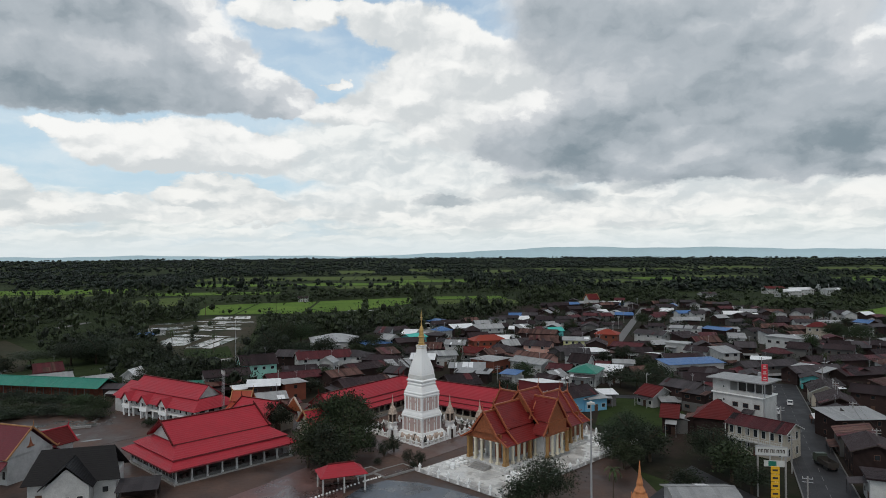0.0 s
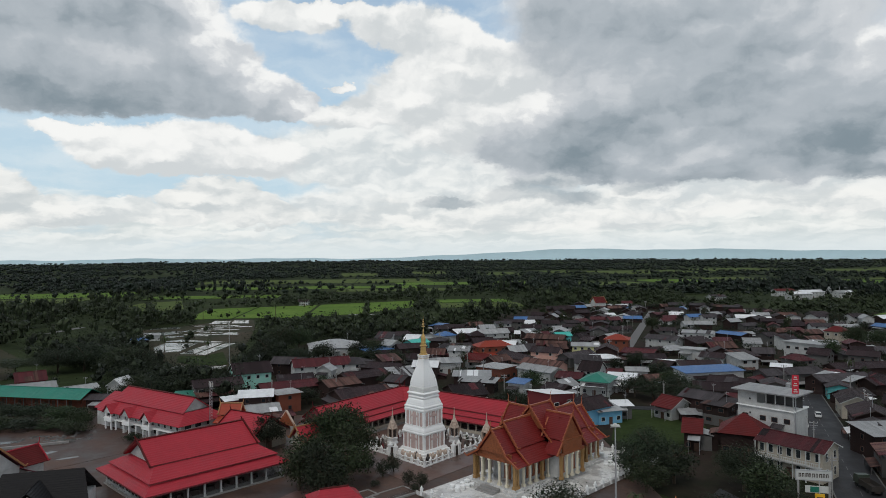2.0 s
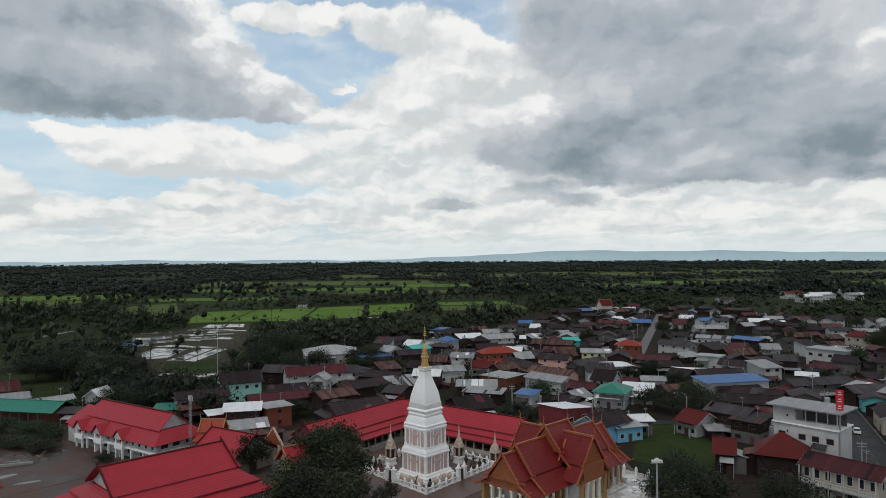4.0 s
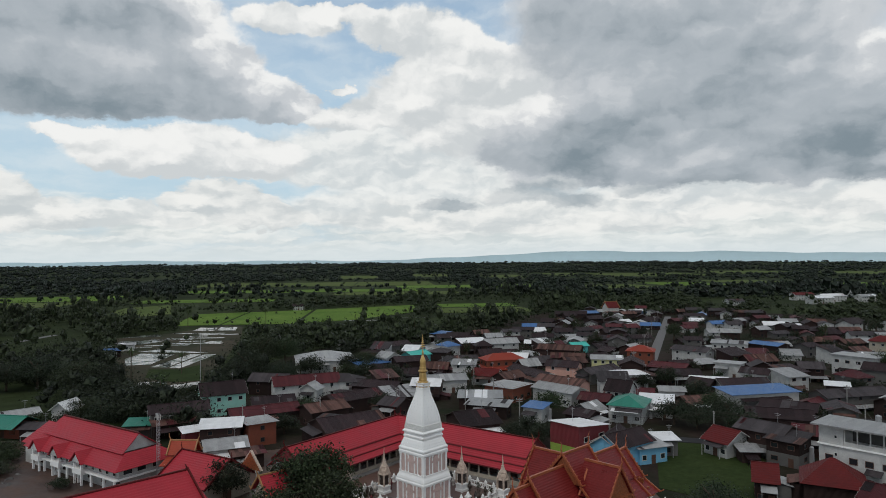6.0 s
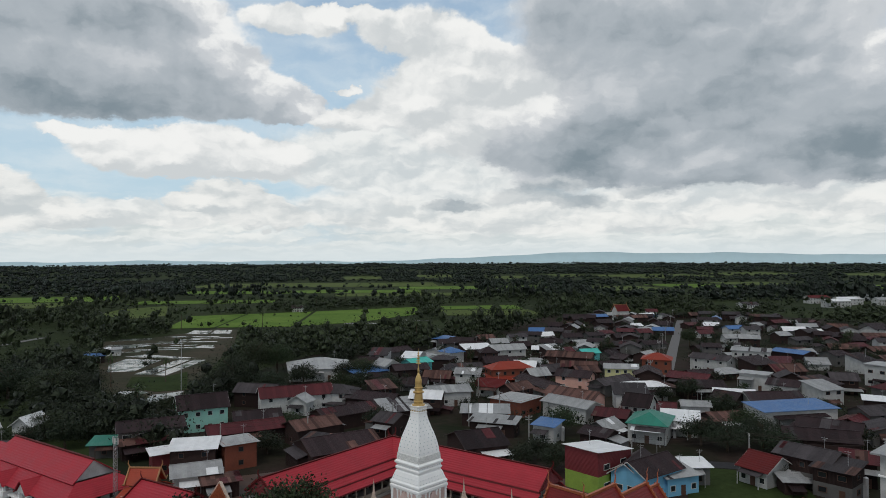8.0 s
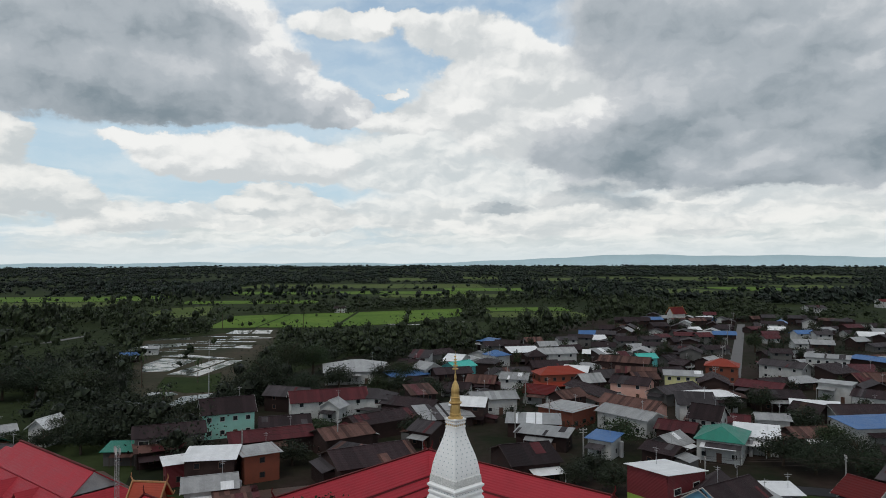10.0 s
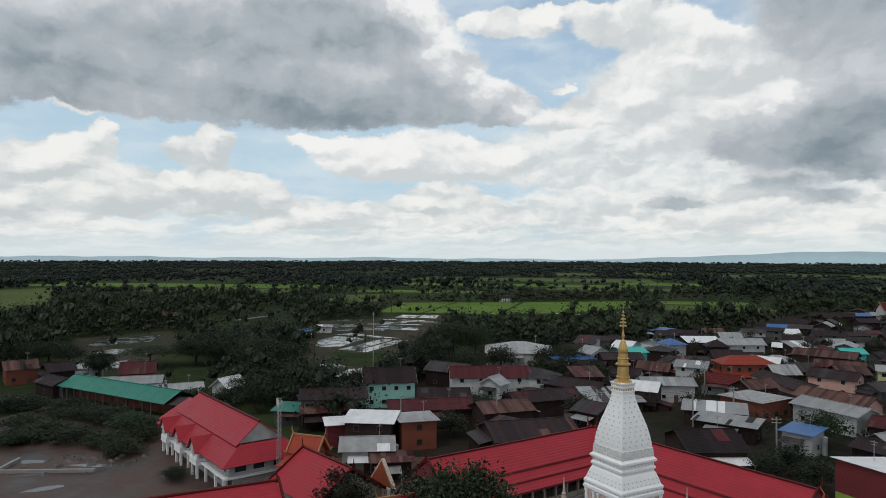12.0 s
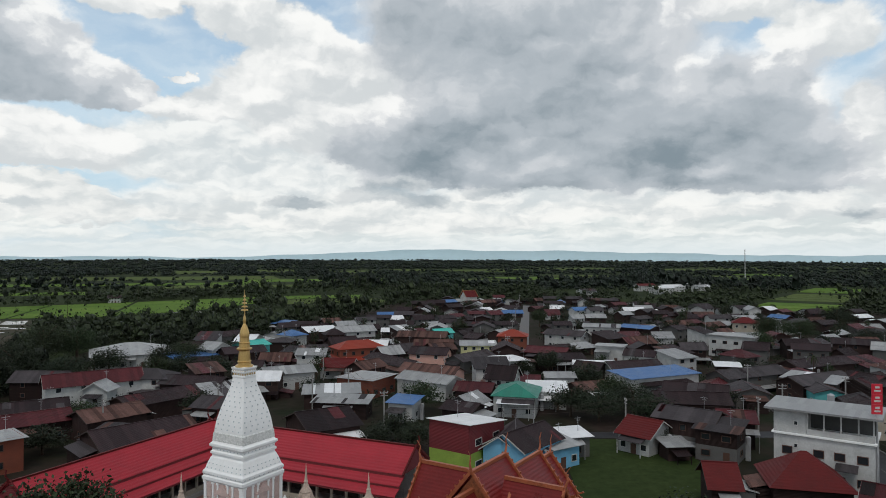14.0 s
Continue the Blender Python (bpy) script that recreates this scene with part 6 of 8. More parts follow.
# ---------------------------------------------------------------- houses
def house(x, y, ang, w, d, h, rise, kind, roof, wall, label, wins=(2, 1), storeys=1, upper=None, win="std", over=0.7, name="house", group="houses of the town", porch=0.0, skirt=0.0, z=0.0, trim=True, balcony=0.0):
    """A house: footprint w by d round (x, y), eaves at h. kind: gable (ridge along the front), cross (gable to the front),
    hip, shed (falls to the front), flat. The front looks to local -y. wins: windows per storey on the front and on each side."""
    ob = thing(name, x, y, z, ang, label, "house", group)
    rr = random.Random(int(abs(x * 7 + y * 13)))
    W, D = w / 2, d / 2
    rm, wm_ = ROOFS[roof], WALLS[wall]
    um = WALLS[upper] if upper else wm_
    hs = h / storeys
    split = storeys > 1 and upper
    lo = Build().box(-W, -D, 0, W, D, hs if split else h)
    top = Build().box(-W, -D, hs, W, D, h) if split else lo
    t = 0.16
    if kind == "gable":
        for s in (-W, W - t):
            top.wall([(-D, h), (D, h), (0, h + rise * 0.97)], "x", s, s + t)
    elif kind == "cross":
        for s in (-D, D - t):
            top.wall([(-W, h), (W, h), (0, h + rise * 0.97)], "y", s, s + t)
    elif kind == "shed":
        for s in (-W, W - t):
            top.wall([(-D, h), (D, h), (D, h + rise * 0.97)], "x", s, s + t)
        top.box(-W, D - t, h, W, D, h + rise * 0.97)
    part("wall", lo, wm_, ob)
    if split:
        part("upper_wall", top, um, ob)
    A, B = W + over, D + over
    rb = Build()
    if kind == "gable":
        e = h - rise * over / D
        rb.slope((-A, -B, e), (A, -B, e), (A, 0, h + rise), (-A, 0, h + rise), rr.uniform(0.06, 0.09), 0.95, 0.03, rr).slope((A, B, e), (-A, B, e), (-A, 0, h + rise), (A, 0, h + rise), 0.07, 0.95, 0.03, rr)
        rb.box(-A, -0.16, h + rise - 0.02, A, 0.16, h + rise + 0.07)
    elif kind == "cross":
        e = h - rise * over / W
        rb.slope((-A, B, e), (-A, -B, e), (0, -B, h + rise), (0, B, h + rise), 0.07, 0.95, 0.03, rr).slope((A, -B, e), (A, B, e), (0, B, h + rise), (0, -B, h + rise), 0.07, 0.95, 0.03, rr)
        rb.box(-0.16, -B, h + rise - 0.02, 0.16, B, h + rise + 0.07)
    elif kind == "hip":
        k = min(W, D) * 0.95
        e = h - 0.15
        rx, ry = (W - k, 0) if W >= D else (0, D - k)
        p, q = (-rx, -ry, h + rise), (rx, ry, h + rise)
        if W >= D:
            rb.slope((-A, -B, e), (A, -B, e), q, p, 0.08, 0.95, 0.02, rr).slope((A, B, e), (-A, B, e), p, q, 0.08, 0.95, 0.02, rr)
            rb.slope((A, -B, e), (A, B, e), q, q, 0.08, 0.95, 0.02, rr).slope((-A, B, e), (-A, -B, e), p, p, 0.08, 0.95, 0.02, rr)
        else:
            rb.slope((A, -B, e), (A, B, e), q, p, 0.08, 0.95, 0.02, rr).slope((-A, B, e), (-A, -B, e), p, q, 0.08, 0.95, 0.02, rr)
            rb.slope((-A, -B, e), (A, -B, e), p, p, 0.08, 0.95, 0.02, rr).slope((A, B, e), (-A, B, e), q, q, 0.08, 0.95, 0.02, rr)
    elif kind == "shed":
        s = rise / d
        rb.slope((-A, -B, h - s * over), (A, -B, h - s * over), (A, B, h + rise + s * over), (-A, B, h + rise + s * over), 0.08, 0.95, 0.03, rr)
    else:
        rb.box(-A, -B, h, A, B, h + 0.35)
    rf = part("roof", rb, rm, ob)
    if kind in ("gable", "cross") and trim:
        half, run, axis = (B, A, "x") if kind == "gable" else (A, B, "y")
        e = h - rise * over / (D if kind == "gable" else W) - 0.02
        top_z = h + rise - 0.02
        tm = FRAME if wall in ("white", "sky", "mint", "cream") else DARKWOOD
        for s in (-run - 0.03, run - 0.03):
            part("bargeboard", Build().wall([(-half, e - 0.22), (0, top_z - 0.22), (half, e - 0.22), (half, e), (0, top_z), (-half, e)], axis, s, s + 0.06), tm, rf)
    if skirt:
        sk = Build()
        o, i = (A + skirt, B + skirt), (W + 0.05, D + 0.05)
        z0, z1 = hs - 0.45, hs + 0.55
        c = [(-1, -1), (1, -1), (1, 1), (-1, 1)]
        for k in range(4):
            (ax, ay), (bx, by) = c[k], c[(k + 1) % 4]
            sk.slope((ax * o[0], ay * o[1], z0), (bx * o[0], by * o[1], z0), (bx * i[0], by * i[1], z1), (ax * i[0], ay * i[1], z1), 0.07, 1.0, 0.02, rr)
        part("skirt_roof", sk, rm, ob)
    if porch:
        pm = ROOFS[rr.choice(("light", "grey", "rust", "white"))]
        part("porch_roof", Build().slope((-W * 0.8, -D - porch, hs * 0.72), (W * 0.8, -D - porch, hs * 0.72), (W * 0.8, -D, hs * 0.72 + 0.5), (-W * 0.8, -D, hs * 0.72 + 0.5), 0.06, 0.95, 0.03, rr), pm, ob)
        for s in (-W * 0.75, W * 0.75):
            part("porch_post", Build().box(s - 0.07, -D - porch + 0.15, 0, s + 0.07, -D - porch + 0.29, hs * 0.72), wm_, ob)
    if balcony:
        bal = part("balcony", Build().box(-W, -D - balcony, hs - 0.12, W, -D, hs + 0.05), WALLS["white"], ob)
        part("railing", Build().box(-W, -D - balcony, hs + 0.95, W, -D - balcony + 0.08, hs + 1.05).box(-W, -D - balcony, hs + 0.12, W, -D - balcony + 0.06, hs + 0.18), FRAME, bal)
        for i in range(int(w / 0.45)):
            s = -W + 0.2 + i * 0.45
            part("baluster", Build().box(s - 0.06, -D - balcony + 0.01, hs + 0.18, s + 0.06, -D - balcony + 0.07, hs + 0.95), FRAME, bal)
        for i in range(6):
            s = -W + 0.1 + i * (w - 0.2) / 5
            part("balcony_post", Build().box(s - 0.09, -D - balcony, 0, s + 0.09, -D - balcony + 0.18, h - 0.1), WALLS["white"], ob)
    # sheds and lean-tos grown on to the older houses
    if wall in ("wood", "grey") and kind in ("gable", "hip") and rr.random() < 0.75:
        pm = ROOFS[rr.choice(("rust", "grey", "light", "brown", "maroon", "rust", "brown"))]
        dp, sgn, z1 = rr.uniform(2.0, 4.2), rr.choice((-1, 1)), min(hs, h) - rr.uniform(0.3, 0.8)
        y0, y1 = -D * rr.uniform(0.5, 1.0), D * rr.uniform(0.4, 1.1)
        e0, e1 = (sgn * (W + dp), y0, z1 - 0.7), (sgn * (W + dp), y1, z1 - 0.7)
        t0, t1 = (sgn * W, y0, z1), (sgn * W, y1, z1)
        ax = part("annex", Build().box(min(sgn * W, sgn * (W + dp - 0.5)), y0 + 0.3, 0, max(sgn * W, sgn * (W + dp - 0.5)), y1 - 0.3, z1 - 0.75), WALLS[rr.choice(("wood", "grey", "wood"))], ob)
        part("annex_roof", Build().slope(*((e0, e1, t1, t0) if sgn > 0 else (e1, e0, t0, t1)), 0.06, 0.95, 0.04, rr), pm, ax)
    # odd sheets of another age laid over the roof, and awnings along the eaves
    if kind in ("gable", "shed") and roof in ("brown", "grey", "rust", "maroon", "light") and rr.random() < 0.8:
        pm = ROOFS[rr.choice(("rust", "grey", "maroon", "grey") if roof == "brown" else ("brown", "rust", "maroon") if roof != "light" else ("grey", "light", "white"))]
        for i in range(rr.randint(1, 3)):
            x0 = rr.uniform(-A, A - 1.2)
            x1, f0 = min(A, x0 + rr.choice((0.8, 0.8, 1.6, 2.4))), rr.choice((0.0, 0.0, 0.45))
            f1, k = 0.985 if f0 else rr.choice((0.5, 0.985)), -1 if kind == "shed" else rr.choice((-1, -1, 1))
            if kind == "gable":
                e = h - rise * over / D
                q = [(x, k * B * (1 - f), e + (h + rise - e) * f + 0.04) for x, f in ((x0, f0), (x1, f0), (x1, f1), (x0, f1))]
            else:
                q = [(x, -B + 2 * B * f, h - rise / d * over + (rise + 2 * rise / d * over) * f + 0.04) for x, f in ((x0, f0), (x1, f0), (x1, f1), (x0, f1))]
            part("patch_sheet", Build().plate(*(q if k < 0 else q[::-1]), 0.03), pm, rf)
    if wall in ("wood", "grey", "white") and rr.random() < 0.5:
        pm = ROOFS[rr.choice(("light", "rust", "grey", "brown", "white", "light"))]
        dp, z1, x0 = rr.uniform(1.6, 3.4), min(hs, h) * rr.uniform(0.72, 0.88), -W * rr.uniform(0.3, 1.05)
        x1 = x0 + rr.uniform(0.5, 0.9) * w
        part("awning_roof", Build().slope((x0, -D - dp, z1 - 0.55), (x1, -D - dp, z1 - 0.55), (x1, -D, z1), (x0, -D, z1), 0.06).box(x0 + 0.1, -D - dp + 0.1, 0, x0 + 0.22, -D - dp + 0.22, z1 - 0.6).box(x1 - 0.22, -D - dp + 0.1, 0, x1 - 0.1, -D - dp + 0.22, z1 - 0.6), pm, ob)
    if wall in ("white", "grey", "cream") and rr.random() < 0.3:
        part("water_tank", Build().lathe([(0.45, h * 0.5), (0.5, h * 0.5 + 0.2), (0.5, h * 0.5 + 1.4), (0.2, h * 0.5 + 1.6)], 10, 0, W + 0.9, D * 0.4).box(W + 0.5, D * 0.4 - 0.4, 0, W + 1.3, D * 0.4 + 0.4, h * 0.5), STEEL, ob)
    if rr.random() < 0.45:
        part("aerial", Build().rod((W * 0.5, 0, h), (W * 0.5, 0, h + rise + 2.6), 0.05, 0.04, 4).rod((W * 0.5 - 0.7, 0, h + rise + 2.3), (W * 0.5 + 0.7, 0, h + rise + 2.3), 0.04, 0.04, 4).rod((W * 0.5 - 0.4, 0, h + rise + 1.9), (W * 0.5 + 0.4, 0, h + rise + 1.9), 0.04, 0.04, 4), STEEL, ob)
    nf, ns = wins
    if win == "std" and wall in ("wood", "grey", "brick", "red"):
        win = "wood"
    for st in range(storeys):
        zb = st * hs + min(1.0, hs * 0.35)
        for i in range(nf):
            xx = -W + (i + 0.5) * w / nf
            if st == 0 and i == nf // 2 and nf > 1:
                placed("door", DOOR_MESH, ob, pose(xx, -D - 0.01, 0))
            else:
                window(ob, win, xx, -D - 0.01, zb, 0)
        for i in range(ns):
            yy = -D + (i + 0.5) * d / ns
            window(ob, win, W + 0.01, yy, zb, 90)
            window(ob, win, -W - 0.01, yy, zb, -90)
    return ob

# ---------------------------------------------------------------- the town, house by house
house(38.7, 31.8, 130, 8.6, 12.0, 7.7, 1.4, "shed", "white", "lime", "lime-green house with dark red upper storey and white roof", (0, 2), 2, over=0.5, upper="red", win="wide")
house(46.1, 30.3, -34, 5.9, 13.0, 4.8, 2.0, "cross", "brown", "sky", "sky-blue timber house with dark brown roof and white trim", (2, 1), win="wide")
house(48.2, 27.4, 34, 12.0, 8.0, 5.2, 2.2, "gable", "brown", "sky", "single-storey sky-blue house with dark brown sheet gabled roof", (2, 1))
house(53.6, 28.1, 18, 7.8, 7.0, 4.0, 0.8, "shed", "light", "sky", "single-storey sky-blue house with pale zinc lean-to roof", (3, 1))
house(60.2, 32.6, 1, 4.7, 5.0, 4.2, 0.5, "shed", "white", "grey", "single-storey bare concrete house with new white sheet lean-to roof", (1, 0))
house(63.0, 69.3, -28, 9.9, 13.0, 5.2, 2.2, "hip", "teal", "white", "white house with green hipped roof and pale porch", (3, 3), porch=2.5)
house(34.4, 68.2, -34, 5.9, 6.0, 4.6, 0.6, "shed", "blue", "white", "single-storey white-rendered house with blue sheet lean-to roof", (1, 1))
house(75.7, 32.0, -61, 6.6, 9.0, 4.0, 2.4, "gable", "oldred", "white", "single-storey white-rendered house with old red tile gabled roof", (3, 1), porch=2.0)
house(85.4, 31.3, -52, 11.2, 9.0, 6.5, 1.5, "gable", "grey", "grey", "two-storey bare concrete house with grey fibre-cement gabled roof", (3, 1), 2, upper="wood", win="wood")
house(86.6, 23.4, -51, 7.4, 7.0, 6.0, 1.0, "shed", "grey", "grey", "two-storey bare concrete house with grey fibre-cement lean-to roof", (2, 1), 2, upper="wood", win="dark")
house(77.8, 25.4, -7, 4.2, 4.0, 3.0, 0.5, "shed", "light", "wood", "single-storey dark timber house with pale zinc lean-to roof", (0, 0))
house(68.9, 0.5, -25, 3.8, 8.0, 5.0, 2.4, "gable", "oldred", "wood", "single-storey dark timber house with old red tile gabled roof", (2, 1))
house(80.1, -4.0, -29, 10.3, 10.0, 5.5, 4.0, "hip", "oldred", "wood", "single-storey dark timber house with old red tile hipped roof", (4, 1), win="dark")
house(83.8, -21.1, -54, 14.0, 8.0, 7.0, 1.6, "gable", "maroon", "cream", "two-storey cream row house with maroon roof and long balcony", (7, 2), 2, win="tall", balcony=1.5)
house(106.7, 77.8, 10, 23.5, 9.0, 6.3, 0.8, "shed", "blue", "white", "single-storey white-rendered house with blue sheet lean-to roof", (2, 1), win="dark")
house(65.3, 86.0, -36, 7.5, 8.0, 6.0, 2.8, "gable", "brown", "white", "two-storey white-rendered house with dark brown sheet gabled roof", (3, 2), 2)
house(72.9, 74.0, -22, 9.5, 9.0, 4.5, 1.0, "shed", "white", "white", "single-storey white-rendered house with new white sheet lean-to roof", (2, 1))
house(84.1, 91.0, -14, 7.7, 6.0, 4.5, 1.0, "gable", "light", "white", "single-storey white-rendered house with pale zinc gabled roof", (2, 1))
house(34.1, 150.1, 15, 16.6, 9.0, 6.8, 2.2, "hip", "orange", "brick", "two-storey orange brick house with orange tile hipped roof", (5, 2), 2, skirt=2.2)
house(25.5, 129.1, -25, 9.7, 8.0, 4.0, 2.0, "gable", "oldred", "white", "single-storey white-rendered house with old red tile gabled roof", (2, 1))
house(40.7, 210.8, 16, 16.8, 8.0, 6.0, 2.0, "gable", "light", "white", "two-storey white-rendered house with pale zinc gabled roof", (3, 2), 2)
house(8.9, 115.2, 12, 13.6, 9.0, 5.0, 1.4, "gable", "light", "white", "single-storey white-rendered house with pale zinc gabled roof", (4, 1))
house(30.1, 100.8, -42, 11.5, 12.0, 5.2, 1.0, "hip", "light", "brick", "single-storey orange brick house with pale zinc hipped roof", (2, 3), win="dark")
house(46.3, 92.7, -49, 16.1, 8.0, 5.0, 1.4, "gable", "light", "white", "single-storey white-rendered house with pale zinc gabled roof", (3, 1))
house(19.2, 87.9, -6, 13.6, 8.0, 4.0, 0.8, "shed", "light", "wood", "single-storey dark timber house with pale zinc lean-to roof", (2, 1))
house(20.7, 75.1, -22, 12.8, 6.0, 4.0, 0.7, "shed", "light", "wood", "single-storey dark timber house with pale zinc lean-to roof", (2, 1))
house(13.8, 51.5, 19, 10.5, 13.0, 5.0, 2.4, "gable", "brown", "wood", "single-storey dark timber house with dark brown sheet gabled roof", (3, 1))
house(78.7, 203.4, 14, 8.3, 7.0, 5.0, 1.5, "gable", "aqua", "teal", "single-storey teal house with aqua sheet gabled roof", (1, 1))
house(79.4, 152.9, -14, 12.5, 8.0, 6.0, 1.2, "gable", "light", "yellow", "two-storey pale yellow house with pale zinc gabled roof", (4, 1), 2)
house(50.5, 107.6, -44, 17.9, 8.0, 4.5, 1.8, "gable", "rust", "pink", "single-storey salmon-pink house with rusty zinc gabled roof", (3, 1))
house(13.9, 209.5, -51, 9.0, 8.0, 5.0, 2.0, "hip", "blue", "white", "single-storey white-rendered house with blue sheet hipped roof", (1, 1))
house(11.7, 261.6, -49, 8.5, 8.0, 5.0, 1.0, "shed", "blue", "wood", "single-storey dark timber house with blue sheet lean-to roof", (1, 0))
house(100.8, 172.4, -23, 11.5, 10.0, 6.5, 2.2, "hip", "orange", "brick", "two-storey orange brick house with orange tile hipped roof", (3, 2), 2)
house(151.6, 192.0, -31, 15.5, 10.0, 7.0, 1.0, "gable", "light", "white", "two-storey white-rendered house with pale zinc gabled roof", (5, 2), 2)
house(170.9, 191.8, -61, 15.4, 10.0, 6.0, 1.0, "gable", "blue", "wood", "single-storey dark timber house with blue sheet gabled roof", (2, 1))
house(124.8, 135.0, -39, 9.6, 7.0, 6.0, 0.0, "flat", "light", "white", "single-storey white-rendered house with pale zinc flat roof", (2, 1))
house(127.8, 119.5, -42, 9.8, 8.0, 5.0, 1.6, "gable", "brown", "white", "single-storey white-rendered house with dark brown sheet gabled roof", (3, 1))
house(101.3, 137.9, -41, 14.2, 9.0, 4.5, 1.6, "gable", "maroon", "wood", "single-storey dark timber house with maroon sheet gabled roof", (2, 1))
house(98.7, 122.1, -5, 14.2, 9.0, 4.5, 1.6, "gable", "brown", "wood", "single-storey dark timber house with dark brown sheet gabled roof", (2, 1))
house(77.3, 119.7, 3, 14.6, 8.0, 5.2, 1.2, "hip", "white", "white", "single-storey white-rendered house with new white sheet hipped roof", (3, 2))
house(179.2, 136.4, -59, 16.7, 10.0, 8.0, 0.0, "flat", "light", "white", "two-storey white-rendered house with pale zinc flat roof", (4, 2), 2, win="dark")
house(228.2, 191.2, -39, 11.4, 9.0, 7.0, 2.4, "hip", "oldred", "cream", "two-storey cream house with old red tile hipped roof", (3, 1), 2)
house(281.5, 228.3, -75, 10.5, 8.0, 5.0, 1.5, "gable", "blue", "wood", "single-storey dark timber house with blue sheet gabled roof", (1, 1))
house(145.2, 97.2, -30, 6.9, 5.0, 4.0, 0.6, "shed", "white", "wood", "single-storey dark timber house with new white sheet lean-to roof", (1, 0))
house(164.3, 87.8, -56, 8.1, 6.0, 4.5, 0.6, "shed", "white", "grey", "single-storey bare concrete house with new white sheet lean-to roof", (1, 0))
house(148.3, 65.6, -65, 13.7, 7.0, 5.0, 1.0, "shed", "light", "grey", "two-storey bare concrete house with pale zinc lean-to roof", (3, 1), 2)
house(143.1, 57.9, -115, 13.1, 7.0, 4.3, 1.0, "gable", "grey", "teal", "single-storey teal house with grey fibre-cement gabled roof", (3, 1))
house(185.5, 105.8, -42, 10.8, 8.0, 7.0, 1.6, "gable", "brown", "grey", "two-storey bare concrete house with dark brown sheet gabled roof", (3, 1), 2)
house(219.7, 120.2, -44, 14.8, 9.0, 6.0, 1.6, "gable", "brown", "wood", "two-storey dark timber house with dark brown sheet gabled roof", (3, 1), 2)
house(161.6, 61.1, -84, 9.3, 8.0, 5.0, 1.8, "gable", "brown", "wood", "single-storey dark timber house with dark brown sheet gabled roof", (2, 1))
house(96.4, 31.7, -32, 6.4, 9.0, 5.5, 1.4, "gable", "maroon", "wood", "single-storey dark timber house with maroon sheet gabled roof", (2, 1))
house(99.1, 50.9, -22, 16.0, 8.0, 5.0, 1.8, "gable", "brown", "wood", "single-storey dark timber house with dark brown sheet gabled roof", (3, 1))
house(107.9, 60.9, -40, 14.3, 8.0, 5.0, 1.6, "gable", "brown", "wood", "single-storey dark timber house with dark brown sheet gabled roof", (3, 1))
house(98.2, 99.4, -49, 7.5, 7.0, 5.0, 1.6, "gable", "brown", "wood", "single-storey dark timber house with dark brown sheet gabled roof", (1, 1))
house(126.0, 175.0, -49, 16.5, 8.0, 6.0, 1.6, "gable", "grey", "white", "two-storey white-rendered house with grey fibre-cement gabled roof", (3, 1), 2)
house(111.1, 97.3, 2, 17.0, 8.0, 5.0, 1.8, "gable", "brown", "white", "single-storey white-rendered house with dark brown sheet gabled roof", (2, 1))
house(122.4, 60.0, 65, 10.3, 8.0, 4.5, 1.3, "gable", "grey", "grey", "single-storey bare concrete house with grey fibre-cement gabled roof", (2, 1))
house(57.8, 138.6, -31, 12.6, 8.0, 5.5, 1.8, "gable", "brown", "pink", "two-storey salmon-pink house with dark brown sheet gabled roof", (2, 1), 2)
house(67.7, 192.2, -25, 20.3, 9.0, 5.0, 1.8, "gable", "rust", "wood", "single-storey dark timber house with rusty zinc gabled roof", (2, 1))
house(100.3, 231.7, -36, 13.2, 8.0, 5.0, 1.5, "gable", "grey", "wood", "single-storey dark timber house with grey fibre-cement gabled roof", (2, 1))
house(70.0, 130.9, 37, 18.2, 7.0, 4.5, 1.6, "gable", "grey", "grey", "single-storey bare concrete house with grey fibre-cement gabled roof", (2, 1))
house(55.8, 80.7, -31, 8.9, 8.0, 4.2, 1.5, "gable", "maroon", "wood", "single-storey dark timber house with maroon sheet gabled roof", (2, 1))
house(46.6, 60.9, -45, 7.3, 7.0, 4.0, 1.2, "gable", "brown", "wood", "single-storey dark timber house with dark brown sheet gabled roof", (2, 1))
house(42.7, 125.9, -67, 24.8, 7.0, 5.0, 1.4, "gable", "brown", "white", "single-storey white-rendered house with dark brown sheet gabled roof", (2, 1))
house(-64.4, 85.7, 26, 13.2, 10.0, 7.0, 3.0, "gable", "brown", "mint", "two-storey mint-green timber house with dark brown roof", (4, 2), 2)
house(-70.2, 63.3, 26, 15.1, 9.0, 6.5, 1.6, "gable", "brown", "grey", "two-storey bare concrete house with dark brown sheet gabled roof", (4, 1), 2, win="wide")
house(-68.8, 57.7, 31, 12.1, 4.0, 4.0, 0.8, "shed", "rust", "wood", "single-storey dark timber house with rusty zinc lean-to roof", (2, 0))
house(-52.7, 45.2, 11, 9.8, 7.0, 6.0, 0.8, "shed", "white", "wood", "two-storey dark timber house with new white sheet lean-to roof", (2, 1), 2, win="wood")
house(-59.7, 44.1, 32, 5.1, 4.0, 5.0, 0.5, "shed", "white", "red", "single-storey dark red house with new white sheet lean-to roof", (1, 1))
house(-48.0, 32.0, 22, 9.2, 8.0, 4.5, 1.4, "gable", "light", "white", "single-storey white-rendered house with pale zinc gabled roof", (3, 1), win="dark")
house(-41.6, 28.0, 25, 7.0, 4.0, 3.5, 0.5, "shed", "rust", "wood", "single-storey dark timber house with rusty zinc lean-to roof", (0, 0))
